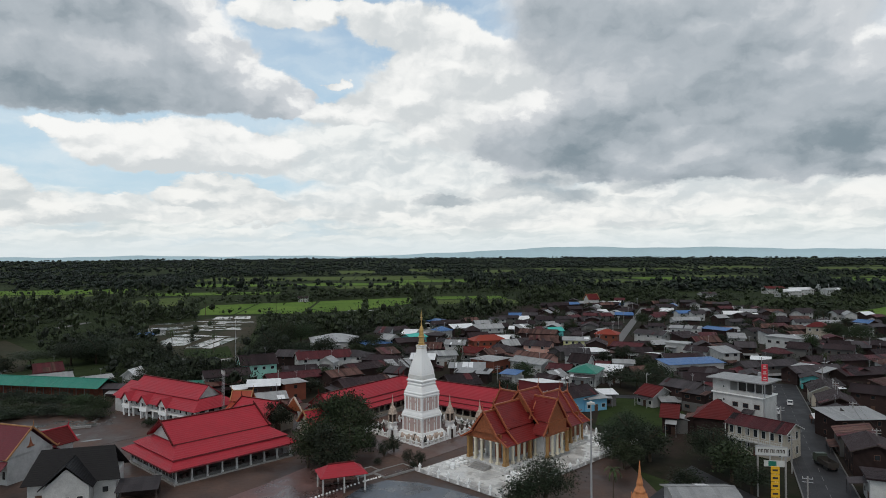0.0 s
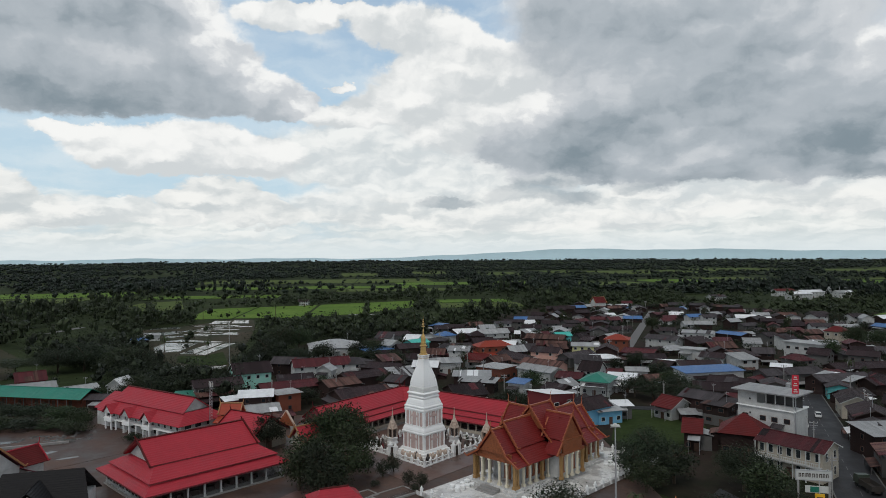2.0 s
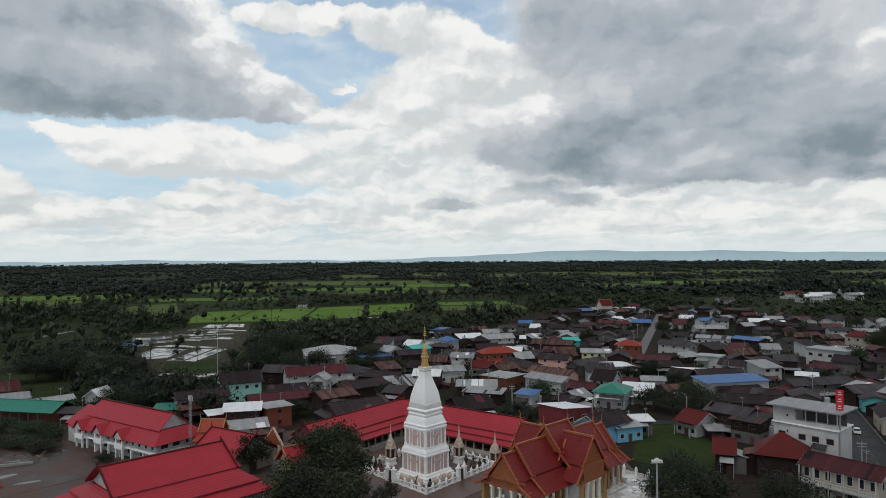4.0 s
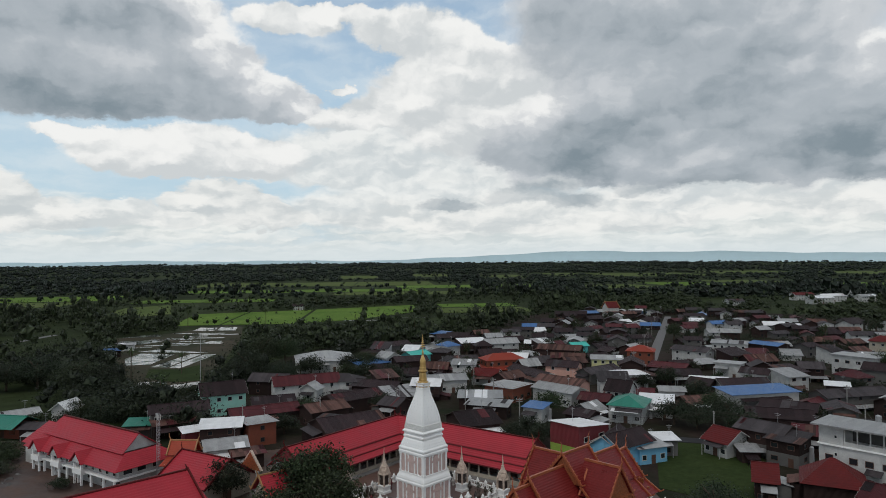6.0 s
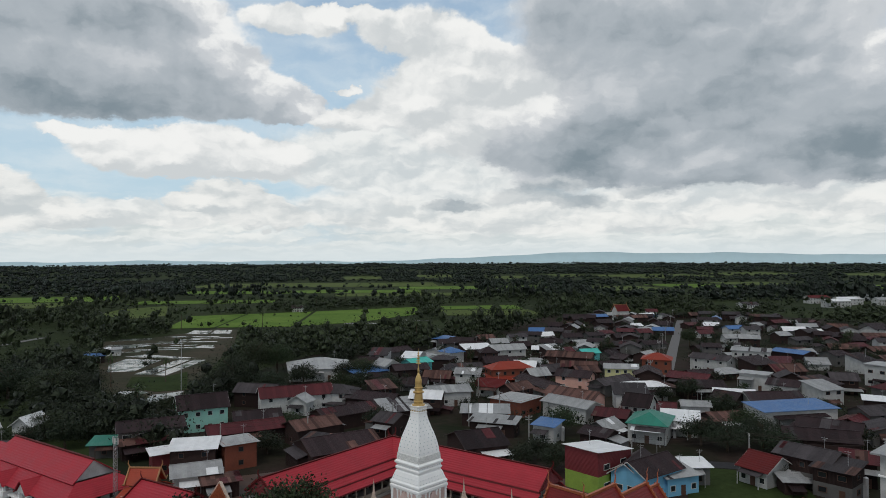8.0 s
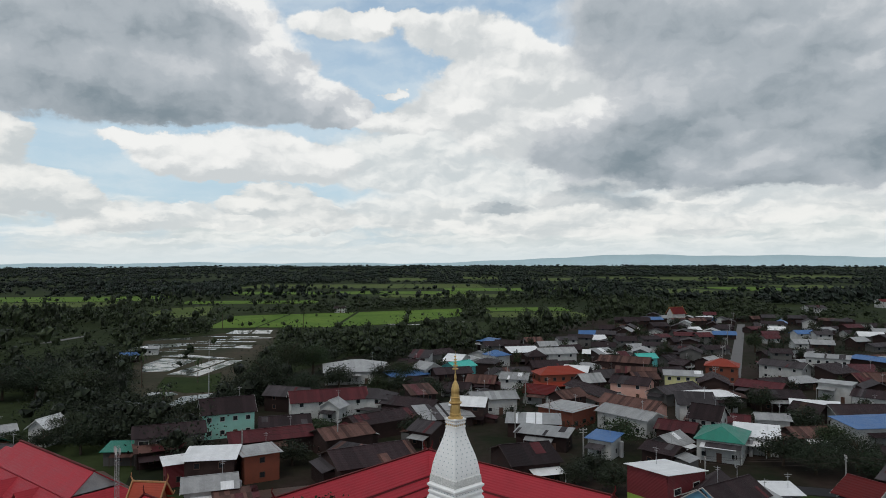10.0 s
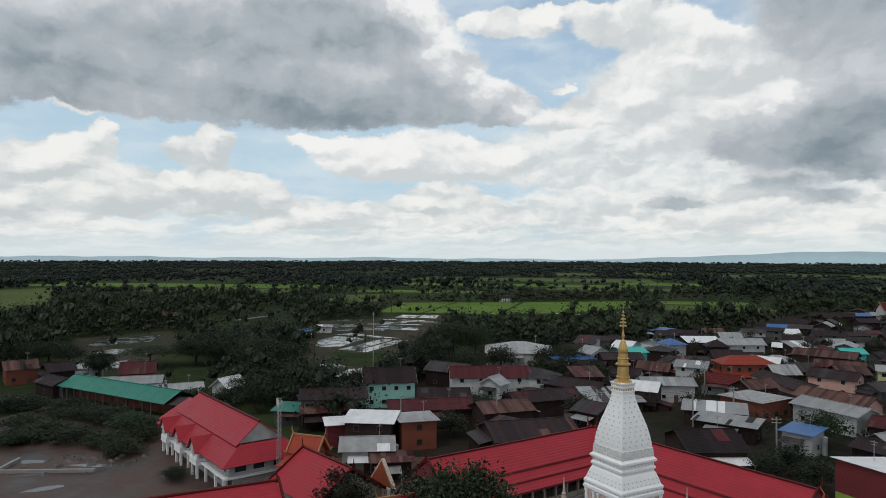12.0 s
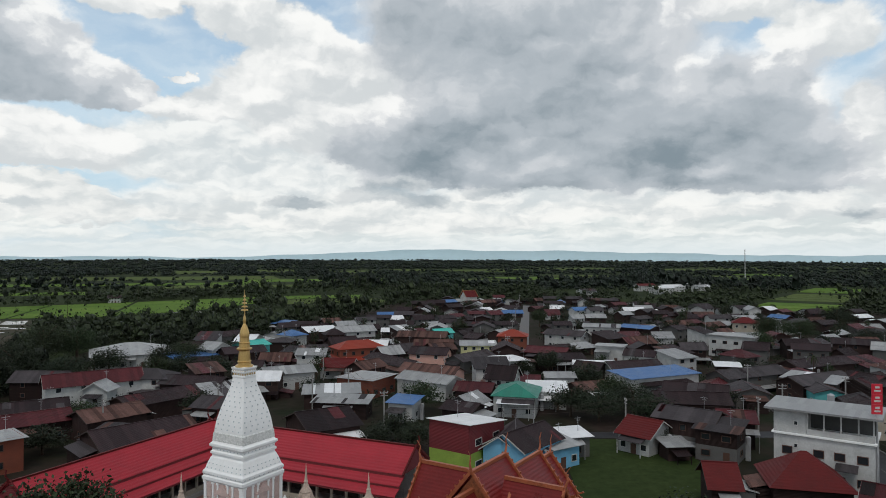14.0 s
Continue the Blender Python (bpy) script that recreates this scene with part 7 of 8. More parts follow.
house(-44.3, 49.4, 32, 7.4, 8.0, 6.2, 0.7, "hip", "light", "brick", "two-storey orange brick house with pale zinc hipped roof", (1, 1), 2, win="wood")
house(-47.0, 67.9, 27, 19.4, 8.0, 4.5, 1.6, "gable", "maroon", "wood", "single-storey dark timber house with maroon sheet gabled roof", (4, 1))
house(-46.8, 79.8, 19, 12.2, 8.0, 5.0, 1.5, "gable", "brown", "wood", "two-storey dark timber house with dark brown sheet gabled roof", (3, 1), 2)
house(-29.5, 69.2, 36, 12.1, 9.0, 5.0, 1.6, "gable", "rust", "wood", "single-storey dark timber house with rusty zinc gabled roof", (3, 1))
house(-20.0, 49.5, 30, 17.2, 13.0, 5.0, 2.2, "gable", "brown", "wood", "single-storey dark timber house with dark brown sheet gabled roof", (4, 1))
house(-25.8, 54.1, -25, 7.5, 7.0, 4.0, 1.2, "shed", "grey", "white", "single-storey white-rendered house with grey fibre-cement lean-to roof", (2, 1))
house(-41.6, 109.3, 21, 22.6, 9.0, 5.5, 2.4, "gable", "maroon", "white", "two-storey white-rendered house with maroon sheet gabled roof", (4, 1), 2)
house(-38.4, 102.4, -17, 6.3, 5.0, 4.6, 1.8, "cross", "light", "white", "single-storey white-rendered house with pale zinc front-gabled roof", (1, 1))
house(-43.3, 171.2, 13, 25.2, 22.0, 5.0, 3.0, "hip", "light", "white", "large white hall with pale zinc hipped roof", (4, 4))
house(-22.4, 159.2, 34, 14.7, 9.0, 4.3, 1.0, "shed", "blue", "grey", "single-storey bare concrete house with blue sheet lean-to roof", (2, 1))
house(-14.9, 165.9, 47, 8.5, 7.0, 6.0, 2.0, "cross", "light", "white", "two-storey white-rendered house with pale zinc front-gabled roof", (2, 1), 2)
house(-2.4, 171.1, 42, 10.5, 8.0, 6.0, 1.5, "gable", "aqua", "teal", "two-storey teal house with aqua sheet gabled roof", (2, 1), 2)
house(-107.2, 74.4, -10, 5.4, 7.0, 5.0, 2.0, "cross", "white", "white", "single-storey white-rendered house with new white sheet front-gabled roof", (1, 1))
house(-121.1, 70.3, 43, 12.6, 6.0, 4.0, 1.0, "gable", "light", "white", "single-storey white-rendered house with pale zinc gabled roof", (3, 1))
house(-142.5, 80.4, 36, 8.9, 9.0, 6.0, 2.5, "gable", "maroon", "red", "two-storey dark red house with maroon sheet gabled roof", (3, 1), 2)
house(-140.2, 73.6, 32, 17.7, 7.0, 4.0, 1.4, "gable", "light", "white", "single-storey white-rendered house with pale zinc gabled roof", (4, 1))
house(-170.9, 90.8, 0, 5.8, 6.0, 4.0, 1.0, "gable", "light", "white", "single-storey white-rendered house with pale zinc gabled roof", (1, 1))
house(-186.8, 79.2, 54, 8.3, 10.0, 5.0, 2.0, "gable", "rust", "brick", "single-storey orange brick house with rusty zinc gabled roof", (2, 1))
house(-172.3, 80.0, 60, 7.0, 9.0, 5.0, 2.0, "gable", "brown", "wood", "single-storey dark timber house with dark brown sheet gabled roof", (2, 1))
house(-274.6, 259.0, 8, 16.3, 8.0, 4.5, 2.0, "hip", "rust", "wood", "single-storey dark timber house with rusty zinc hipped roof", (2, 1))
house(-157.8, 215.2, 21, 8.8, 6.0, 3.6, 0.8, "gable", "blue", "wood", "single-storey dark timber house with blue sheet gabled roof", (1, 1))
house(-159.9, 238.7, 21, 7.5, 6.0, 3.6, 0.8, "gable", "light", "white", "single-storey white-rendered house with pale zinc gabled roof", (1, 1))
house(-78.9, 58.5, 6, 7.1, 5.0, 3.5, 0.8, "shed", "teal", "grey", "single-storey bare concrete house with green sheet lean-to roof", (1, 0))
house(-22.6, 87.1, 39, 18.4, 9.0, 4.5, 1.6, "gable", "brown", "wood", "single-storey dark timber house with dark brown sheet gabled roof", (2, 1))
house(-8.3, 76.8, -31, 6.5, 9.0, 4.5, 1.6, "gable", "grey", "wood", "single-storey dark timber house with grey fibre-cement gabled roof", (2, 1))
house(-15.5, 106.3, -26, 16.7, 8.0, 4.5, 1.6, "gable", "brown", "wood", "single-storey dark timber house with dark brown sheet gabled roof", (2, 1))
house(-105.8, 56.7, -4, 7.3, 6.0, 3.6, 1.0, "gable", "grey", "wood", "single-storey dark timber house with grey fibre-cement gabled roof", (1, 1))
house(-159.7, 67.5, -19, 10.5, 7.0, 4.0, 1.5, "gable", "brown", "wood", "single-storey dark timber house with dark brown sheet gabled roof", (1, 1))
house(113.8, -9.1, 1, 14.0, 9.0, 6.0, 1.0, "shed", "light", "wood", "two-storey dark timber house with pale zinc lean-to roof", (3, 1), 2)
house(122.0, 9.9, -115, 13.0, 9.0, 6.0, 1.8, "gable", "brown", "wood", "two-storey dark timber house with dark brown sheet gabled roof", (3, 1), 2)
house(141.2, 20.3, -43, 11.8, 9.0, 6.0, 1.8, "gable", "brown", "wood", "two-storey dark timber house with dark brown sheet gabled roof", (3, 1), 2)
house(131.2, 30.9, -115, 13.0, 8.0, 5.0, 2.0, "gable", "brown", "cream", "single-storey cream house with dark brown sheet gabled roof", (2, 1))
house(92.2, -54.5, -115, 6.6, 9.0, 5.0, 0.0, "flat", "brown", "white", "single-storey white-rendered house with dark brown sheet flat roof", (2, 1))
house(52.4, -57.5, -3, 11.4, 8.0, 4.0, 1.0, "gable", "light", "white", "single-storey white-rendered house with pale zinc gabled roof", (3, 1))
house(100.6, -36.2, -115, 11.7, 9.0, 6.0, 1.6, "gable", "brown", "wood", "two-storey dark timber house with dark brown sheet gabled roof", (3, 1), 2)
house(148.3, 64.9, 11, 21.1, 8.0, 5.0, 1.6, "gable", "grey", "wood", "two-storey dark timber house with grey fibre-cement gabled roof", (3, 1), 2)
house(137.4, 78.3, 11, 24.2, 8.0, 5.0, 1.6, "gable", "grey", "grey", "two-storey bare concrete house with grey fibre-cement gabled roof", (3, 1), 2)
house(161.7, 58.1, 12, 18.9, 8.0, 5.0, 1.6, "gable", "brown", "wood", "single-storey dark timber house with dark brown sheet gabled roof", (3, 1))
house(171.7, 89.0, 8, 25.1, 8.0, 5.0, 1.6, "gable", "brown", "wood", "single-storey dark timber house with dark brown sheet gabled roof", (3, 1))
house(105.4, -22.7, -115, 9, 7.0, 5.2, 1.3, "shed", "rust", "grey", "bare concrete shophouse with rusty zinc lean-to roof", (3, 0), 2, win="dark", porch=2.0)
house(114.5, -3.2, -115, 8, 7.0, 5.6, 1.3, "gable", "grey", "wood", "dark timber shophouse with grey sheet roof by the road", (3, 0), 2, win="dark", porch=2.0)
house(118.2, 4.9, -115, 8.5, 7.0, 5.0, 1.3, "shed", "brown", "wood", "low timber shophouse with brown lean-to roof", (3, 0), 2, win="dark", porch=2.0)

# ---------------------------------------------------------------- trees
def leaf_cards(centres, sizes, per, spread, seed, flat=0.0):
    """Small four-sided leaf sprays about each centre, as vertex and face arrays."""
    g = np.random.default_rng(seed)
    n = len(centres) * per
    c = np.repeat(centres, per, 0) + g.normal(0, 1, (n, 3)) * np.repeat(spread, per, 0)
    s = np.repeat(sizes, per)[:, None] * g.uniform(0.6, 1.3, (n, 1))
    u = g.normal(0, 1, (n, 3))
    u /= np.linalg.norm(u, axis=1, keepdims=True)
    w = g.normal(0, 1, (n, 3))
    w[:, 2] *= 1 - flat
    w -= (w * u).sum(1, keepdims=True) * u
    w /= np.linalg.norm(w, axis=1, keepdims=True)
    v = np.stack([c - u * s * 0.5, c - w * s * 0.28 + u * s * 0.1, c + u * s * 0.5, c + w * s * 0.3], 1).reshape(-1, 3)
    return v, np.arange(4 * n).reshape(-1, 4)


def mesh_from(name, v, f, material):
    me = bpy.data.meshes.new(name)
    me.vertices.add(len(v))
    me.vertices.foreach_set("co", v.astype(np.float32).ravel())
    me.loops.add(f.size)
    me.loops.foreach_set("vertex_index", f.astype(np.int32).ravel())
    me.polygons.add(len(f))
    me.polygons.foreach_set("loop_start", np.arange(0, f.size, f.shape[1], dtype=np.int32))
    me.materials.append(material)
    me.update(calc_edges=True)
    me.validate()
    return me


def make_crown(seed, lobes, per, size, material, squash=0.8, low=-0.5):
    """A crown of unit radius: lobes of leaf sprays on uneven shells."""
    g = np.random.default_rng(seed)
    d = g.normal(0, 1, (lobes, 3))
    d /= np.linalg.norm(d, axis=1, keepdims=True)
    d[:, 2] = np.maximum(d[:, 2], low)
    c = d * g.uniform(0.35, 0.92, (lobes, 1)) * np.array([1, 1, squash])
    v, f = leaf_cards(c, np.full(lobes, size), per, np.full((lobes, 3), 0.13), seed + 1)
    return mesh_from("crown", v, f, material)


def make_trunk(seed, h=1.0):
    r = random.Random(seed)
    b = Build().rod((0, 0, 0), (0.02, 0.01, 0.45 * h), 0.045, 0.03, 7)
    for i in range(6):
        a, z = i * 1.05 + r.uniform(-0.3, 0.3), 0.38 + 0.05 * i
        b.rod((0.015, 0.01, z * 0.95 * h), (math.cos(a) * 0.26, math.sin(a) * 0.26, (z + 0.25) * h), 0.02, 0.006, 5)
    b.rod((0.02, 0.01, 0.45 * h), (0, 0, 0.8 * h), 0.028, 0.008, 6)
    return b.mesh("trunk", BARK)


CROWNS = [make_crown(s, 100, 32, 0.105, m, q) for s, m, q in ((1, LEAF, 0.85), (2, LEAF_MID, 0.75), (3, LEAF, 0.95), (4, LEAF_MID, 0.8))]
BIG_CROWNS = [make_crown(s, 200, 44, 0.058, m, q) for s, m, q in ((5, LEAF, 0.85), (6, LEAF_MID, 0.8))]
SMALL_CROWNS = [make_crown(s, 36, 22, 0.15, m, 0.85) for s, m in ((11, LEAF), (12, LEAF_MID), (13, LEAF))]
TOPIARY = make_crown(21, 110, 30, 0.09, LEAF, 1.0, -0.9)
TRUNKS = [make_trunk(s) for s in (1, 2, 3)]
PALM_CROWN = Build()
for i in range(15):
    a, e = i * 2.4, 0.9 - 0.11 * i
    p = Vector((0, 0, 0))
    for k in range(5):
        q = p + Vector((math.cos(a) * math.cos(e), math.sin(a) * math.cos(e), math.sin(e))) * 0.24
        s = Vector((-math.sin(a), math.cos(a), 0)) * (0.1 - 0.016 * k)
        PALM_CROWN.add([p - s, p + s, q + s * 0.8, q - s * 0.8], [(0, 1, 2, 3)])
        p, e = q, e - 0.42
PALM_CROWN = PALM_CROWN.mesh("crown", LEAF_PALM)
PALM_TRUNK = Build().lathe([(0.03, 0), (0.02, 0.1), (0.015, 0.5), (0.012, 1.0)], 7).mesh("trunk", BARK)
tree_rng = random.Random(77)
TREE_WORDS = {"broad": "leafy broad-crowned tree with dark green foliage", "palm": "slender coconut palm with drooping fronds", "topiary": "clipped round shrub in the temple garden", "bush": "low tangle of dark green bushes on the lot", "spread": "wide flat-crowned rain tree over wet ground"}


def tree(x, y, h, r, kind="broad", small=False, label=""):
    ob = thing("palm_tree" if kind == "palm" else "shrub" if kind in ("topiary", "bush") else "tree", x, y, 0.02, tree_rng.uniform(0, 360), label or TREE_WORDS[kind], "palm" if kind == "palm" else "shrub" if kind in ("topiary", "bush") else "tree", "trees and shrubs")
    if kind == "palm":
        placed("trunk", PALM_TRUNK, ob, Matrix.Diagonal((h, h, h, 1)))
        placed("crown", PALM_CROWN, ob, Matrix.Translation((0, 0, h)) @ Matrix.Diagonal((r, r, r, 1)))
        return ob
    if kind in ("bush", "topiary"):
        v = h * (0.55 if kind == "bush" else 0.5)
        placed("stem", tree_rng.choice(TRUNKS), ob, Matrix.Diagonal((h, h, h * 0.6, 1)))
        placed("crown", TOPIARY if kind == "topiary" else tree_rng.choice(CROWNS), ob, Matrix.Translation((0, 0, h - v * 0.95)) @ Matrix.Diagonal((r, r, v, 1)))
        return ob
    placed("trunk", tree_rng.choice(TRUNKS), ob, Matrix.Diagonal((h, h, h, 1)))
    me = tree_rng.choice(SMALL_CROWNS if small else BIG_CROWNS if r >= 6.5 else CROWNS)
    v = h * (0.46 if kind != "spread" else 0.3)
    placed("crown", me, ob, Matrix.Translation((0, 0, h - v * 0.95)) @ Matrix.Diagonal((r, r, v, 1)))
    return ob

# single trees and shrubs
tree(-22.3, -0.6, 13, 5.5, "broad")
tree(-22.8, -25.4, 10, 6, "broad")
tree(-17.0, -24.6, 10, 6, "broad")
tree(-20.2, -31.1, 8, 5.5, "broad")
tree(-26.3, -15.1, 10, 6, "broad")
tree(-16.7, -12.5, 12, 6, "broad")
tree(-25.8, 0.7, 12, 5.5, "broad")
tree(-19.8, 3.9, 12, 6, "broad")
tree(-22.4, 0.2, 11, 5, "broad")
tree(-26.6, -26.3, 8.5, 4.5, "broad")
tree(-39.8, 3.6, 9.5, 4.6, "broad")
tree(23.4, -53.8, 10.5, 6.5, "broad")
tree(18.8, -55.0, 7, 4.5, "broad")
tree(50.6, -18.8, 10.5, 7, "broad")
tree(53.6, -26.4, 9, 5.5, "broad")
tree(45.7, -23.5, 8, 5, "broad")
tree(66.3, -31.9, 10, 6.5, "broad")
tree(66.2, -41.2, 9, 6, "broad")
tree(53.4, -48.2, 6, 4, "broad")
tree(66.8, -48.5, 7, 4, "broad")
tree(-166.5, 90.6, 10, 6, "broad")
tree(-147.6, 130.7, 13, 12, "broad")
tree(-127.1, 121.1, 13, 11, "broad")
tree(-157.0, 126.8, 11, 10, "broad")
tree(-119.8, 123.8, 11, 9, "broad")
tree(-207.0, 108.8, 10, 8, "broad")
tree(-211.6, 98.8, 10, 8, "broad")
tree(-197.6, 108.6, 9, 7, "broad")
tree(-70.1, 138.3, 14, 8, "broad")
tree(-71.7, 173.0, 16, 9, "broad")
tree(-63.2, 181.2, 14, 8, "broad")
tree(-53.7, 130.2, 10, 7, "broad")
tree(-71.2, 126.3, 11, 7, "broad")
tree(-74.0, 110.2, 8, 5, "broad")
tree(-104.1, 75.6, 8, 7, "broad")
tree(-110.1, 64.0, 6, 5, "broad")
tree(-103.1, 66.3, 6, 4, "broad")
tree(-92.7, 64.6, 8, 5, "broad")
tree(-95.1, 109.4, 6, 5, "broad")
tree(-108.0, 114.6, 6, 5, "broad")
tree(-79.5, 100.6, 7, 4, "broad")
tree(73.6, 61.3, 8, 6, "broad")
tree(77.8, 55.1, 8, 7, "broad")
tree(88.1, 57.6, 8.5, 6.5, "broad")
tree(88.0, 48.8, 7, 5, "broad")
tree(89.7, 70.0, 8, 5, "broad")
tree(39.6, 74.0, 8, 5, "broad")
tree(28.8, 50.7, 6, 5, "broad")
tree(23.8, 45.1, 5, 4, "broad")
tree(30.9, 41.1, 6, 4, "broad")
tree(186.0, 131.0, 11, 6, "broad")
tree(227.1, 175.1, 12, 7, "broad")
tree(152.4, 97.5, 6, 4, "broad")
tree(15.0, 94.3, 6, 4, "broad")
tree(82.5, 115.1, 6, 4, "broad")
tree(92.6, 118.0, 8, 5, "broad")
tree(92.2, 90.8, 8, 6, "broad")
tree(78.1, 31.1, 5, 3, "broad")
tree(-23.7, 160.2, 10, 7, "broad")
tree(-22.8, 137.6, 8, 6, "broad")
tree(-29.9, 135.1, 8, 5, "broad")
tree(-46.2, 149.9, 9, 6, "broad")
tree(-31.2, 158.3, 9, 5, "broad")
tree(-37.9, 80.8, 6, 5, "broad")
tree(-38.9, 58.0, 6, 5, "broad")
tree(-11.7, 132.6, 8, 6, "broad")
tree(-12.3, 80.8, 7, 5, "broad")
tree(232.4, 161.5, 12, 8, "broad")
tree(308.1, 216.9, 12, 9, "broad")
tree(243.1, 135.2, 10, 8, "broad")
tree(45.8, -31.6, 7, 5, "broad")
tree(-9.4, -18.5, 4.2, 2.0, "topiary")
tree(-7.1, -15.5, 4.4, 2.0, "topiary")
tree(-12.9, -14.1, 4.6, 1.9, "topiary")
tree(-3.5, -24.2, 3.4, 1.7, "topiary")
tree(-0.9, -26.1, 3.6, 1.7, "topiary")
tree(-2.2, -28.3, 1.8, 1.2, "topiary")
tree(-10.7, -24.8, 1.6, 1.2, "topiary")
tree(-136.4, 35.2, 3.5, 6, "bush")
tree(-123.5, 31.0, 3, 5, "bush")
tree(-154.2, 46.7, 4.5, 7, "bush")
tree(-148.1, 48.7, 4, 6, "bush")
tree(-108.8, 39.2, 5, 4.5, "bush")
tree(-101.0, 33.7, 4, 3.5, "bush")
tree(-135.1, 45.0, 3, 4, "bush")
tree(-78.5, 15.4, 2.2, 2.5, "bush")
tree(-125.9, 24.6, 2.4, 5, "bush")
tree(-139.0, 51.4, 4, 6, "bush")
tree(-128.6, 46.2, 4, 6, "bush")
tree(-121.0, 45.7, 4.2, 6, "bush")
tree(-112.1, 42.5, 4, 5.5, "bush")
tree(-103.9, 38.6, 4.4, 5, "bush")
tree(-124.2, 31.9, 3.6, 6, "bush")
tree(-114.9, 29.1, 3.6, 6, "bush")
tree(-106.9, 28.5, 3.4, 5.5, "bush")
tree(-98.5, 25.0, 3, 5, "bush")
tree(-124.9, 24.5, 3.5, 6, "bush")
tree(-117.0, 379.9, 11, 3, "palm")
tree(-120.6, 150.9, 12, 3, "palm")
tree(-171.1, 367.9, 12, 3, "palm")
tree(-103.4, 160.9, 9, 2.8, "palm")
tree(-16.3, 299.4, 11, 3, "palm")
tree(-3.8, 298.1, 11, 3, "palm")
tree(37.7, -50.3, 6, 2.4, "palm")
tree(-72.9, 91.6, 7, 2.6, "palm")
tree(-91.8, 106.8, 8, 2.8, "palm")
tree(163.9, 81.9, 8, 2.6, "palm")
tree(227.0, 236.6, 10, 3, "palm")
tree(-106.5, 560.7, 12, 3.2, "palm")
tree(-83.1, 607.7, 12, 3.2, "palm")
tree(-169.2, 117.3, 8, 12, "spread")
tree(148.1, 255.8, 11, 5, "broad")

# ---------------------------------------------------------------- rest of the town and its greenery
def inside(poly, x, y):
    n, hit_ = len(poly), False
    for i in range(n):
        (x0, y0), (x1, y1) = poly[i], poly[i - 1]
        if (y0 > y) != (y1 > y) and x < (x1 - x0) * (y - y0) / (y1 - y0) + x0:
            hit_ = not hit_
    return hit_


TOWN_EDGE = [(22, 88), (60, 60), (96, 84), (120, -10), (150, 30), (190, -60), (400, 70), (380, 230), (300, 300), (262, 420), (190, 455), (130, 440), (70, 330), (34, 262), (-8, 225), (-52, 160), (-58, 112), (-30, 92)]
taken = [(o.location.x, o.location.y, 7.5) for o in bpy.data.objects if o.parent is None and o.name.split(".")[0] in ("house", "tree", "shrine_hall")]


def near_road(x, y):
    for ax, ay, bx, by, w in ((50.7, -118, 134.6, 63, 10), (96, 150, 203, 412, 8), (40, 52, 170, 20, 5)):
        d = Vector((bx - ax, by - ay))
        t = max(0, min(1, Vector((x - ax, y - ay)).dot(d) / d.length_squared))
        if math.hypot(x - ax - d.x * t, y - ay - d.y * t) < w:
            return True
    return False


def free(x, y, r):
    return not near_road(x, y) and all(math.hypot(x - a, y - b) > r + c for a, b, c in taken)


WORDS = {"brown": "dark brown sheet", "grey": "grey fibre-cement", "light": "pale zinc", "rust": "rusty zinc", "maroon": "maroon sheet", "white": "new white sheet", "orange": "orange tile", "blue": "blue sheet", "aqua": "aqua sheet", "oldred": "old red tile"}
WALL_WORDS = {"wood": "dark timber", "white": "white-rendered", "grey": "bare concrete", "cream": "cream", "pink": "salmon-pink"}
fill = random.Random(2024)
FAR_MATS = list(ROOFS.values()) + list(WALLS.values()) + [PANE]
far_b, far_i = Build(), []


def far_house(x, y, ang, w, d, h, rise, roof, wall):
    """One of the uncounted gabled houses at the far edge of the town."""
    m = pose(x, y, 0, 0, 0, ang)
    W, D, o = w / 2, d / 2, 0.7
    ri, wi = FAR_MATS.index(ROOFS[roof]), FAR_MATS.index(WALLS[wall])
    at = lambda *ps: [m @ Vector(p) for p in ps]  # noqa: E731
    far_b.box(-W, -D, 0, W, D, h, m)
    far_b.add(at((-W, -D, h), (-W, D, h), (-W, 0, h + rise), (W, -D, h), (W, D, h), (W, 0, h + rise)), [(0, 1, 2), (5, 4, 3)])
    far_i.extend([wi] * 8)
    for k in (-1, 1):
        e = h - rise * o / D
        q = at((-W - o, k * (D + o), e), (W + o, k * (D + o), e), (W + o, 0, h + rise), (-W - o, 0, h + rise))
        far_b.plate(*(q if k < 0 else q[::-1]), 0.1)
        far_i.extend([ri] * 6)
    for s in (-0.28, 0.28):
        for z in ([1.1] if h < 5 else [1.1, 4.0]):
            far_b.box(s * w - 0.6, -D - 0.05, z, s * w + 0.6, -D + 0.05, z + 1.2, m)
            far_i.extend([len(FAR_MATS) - 1] * 6)



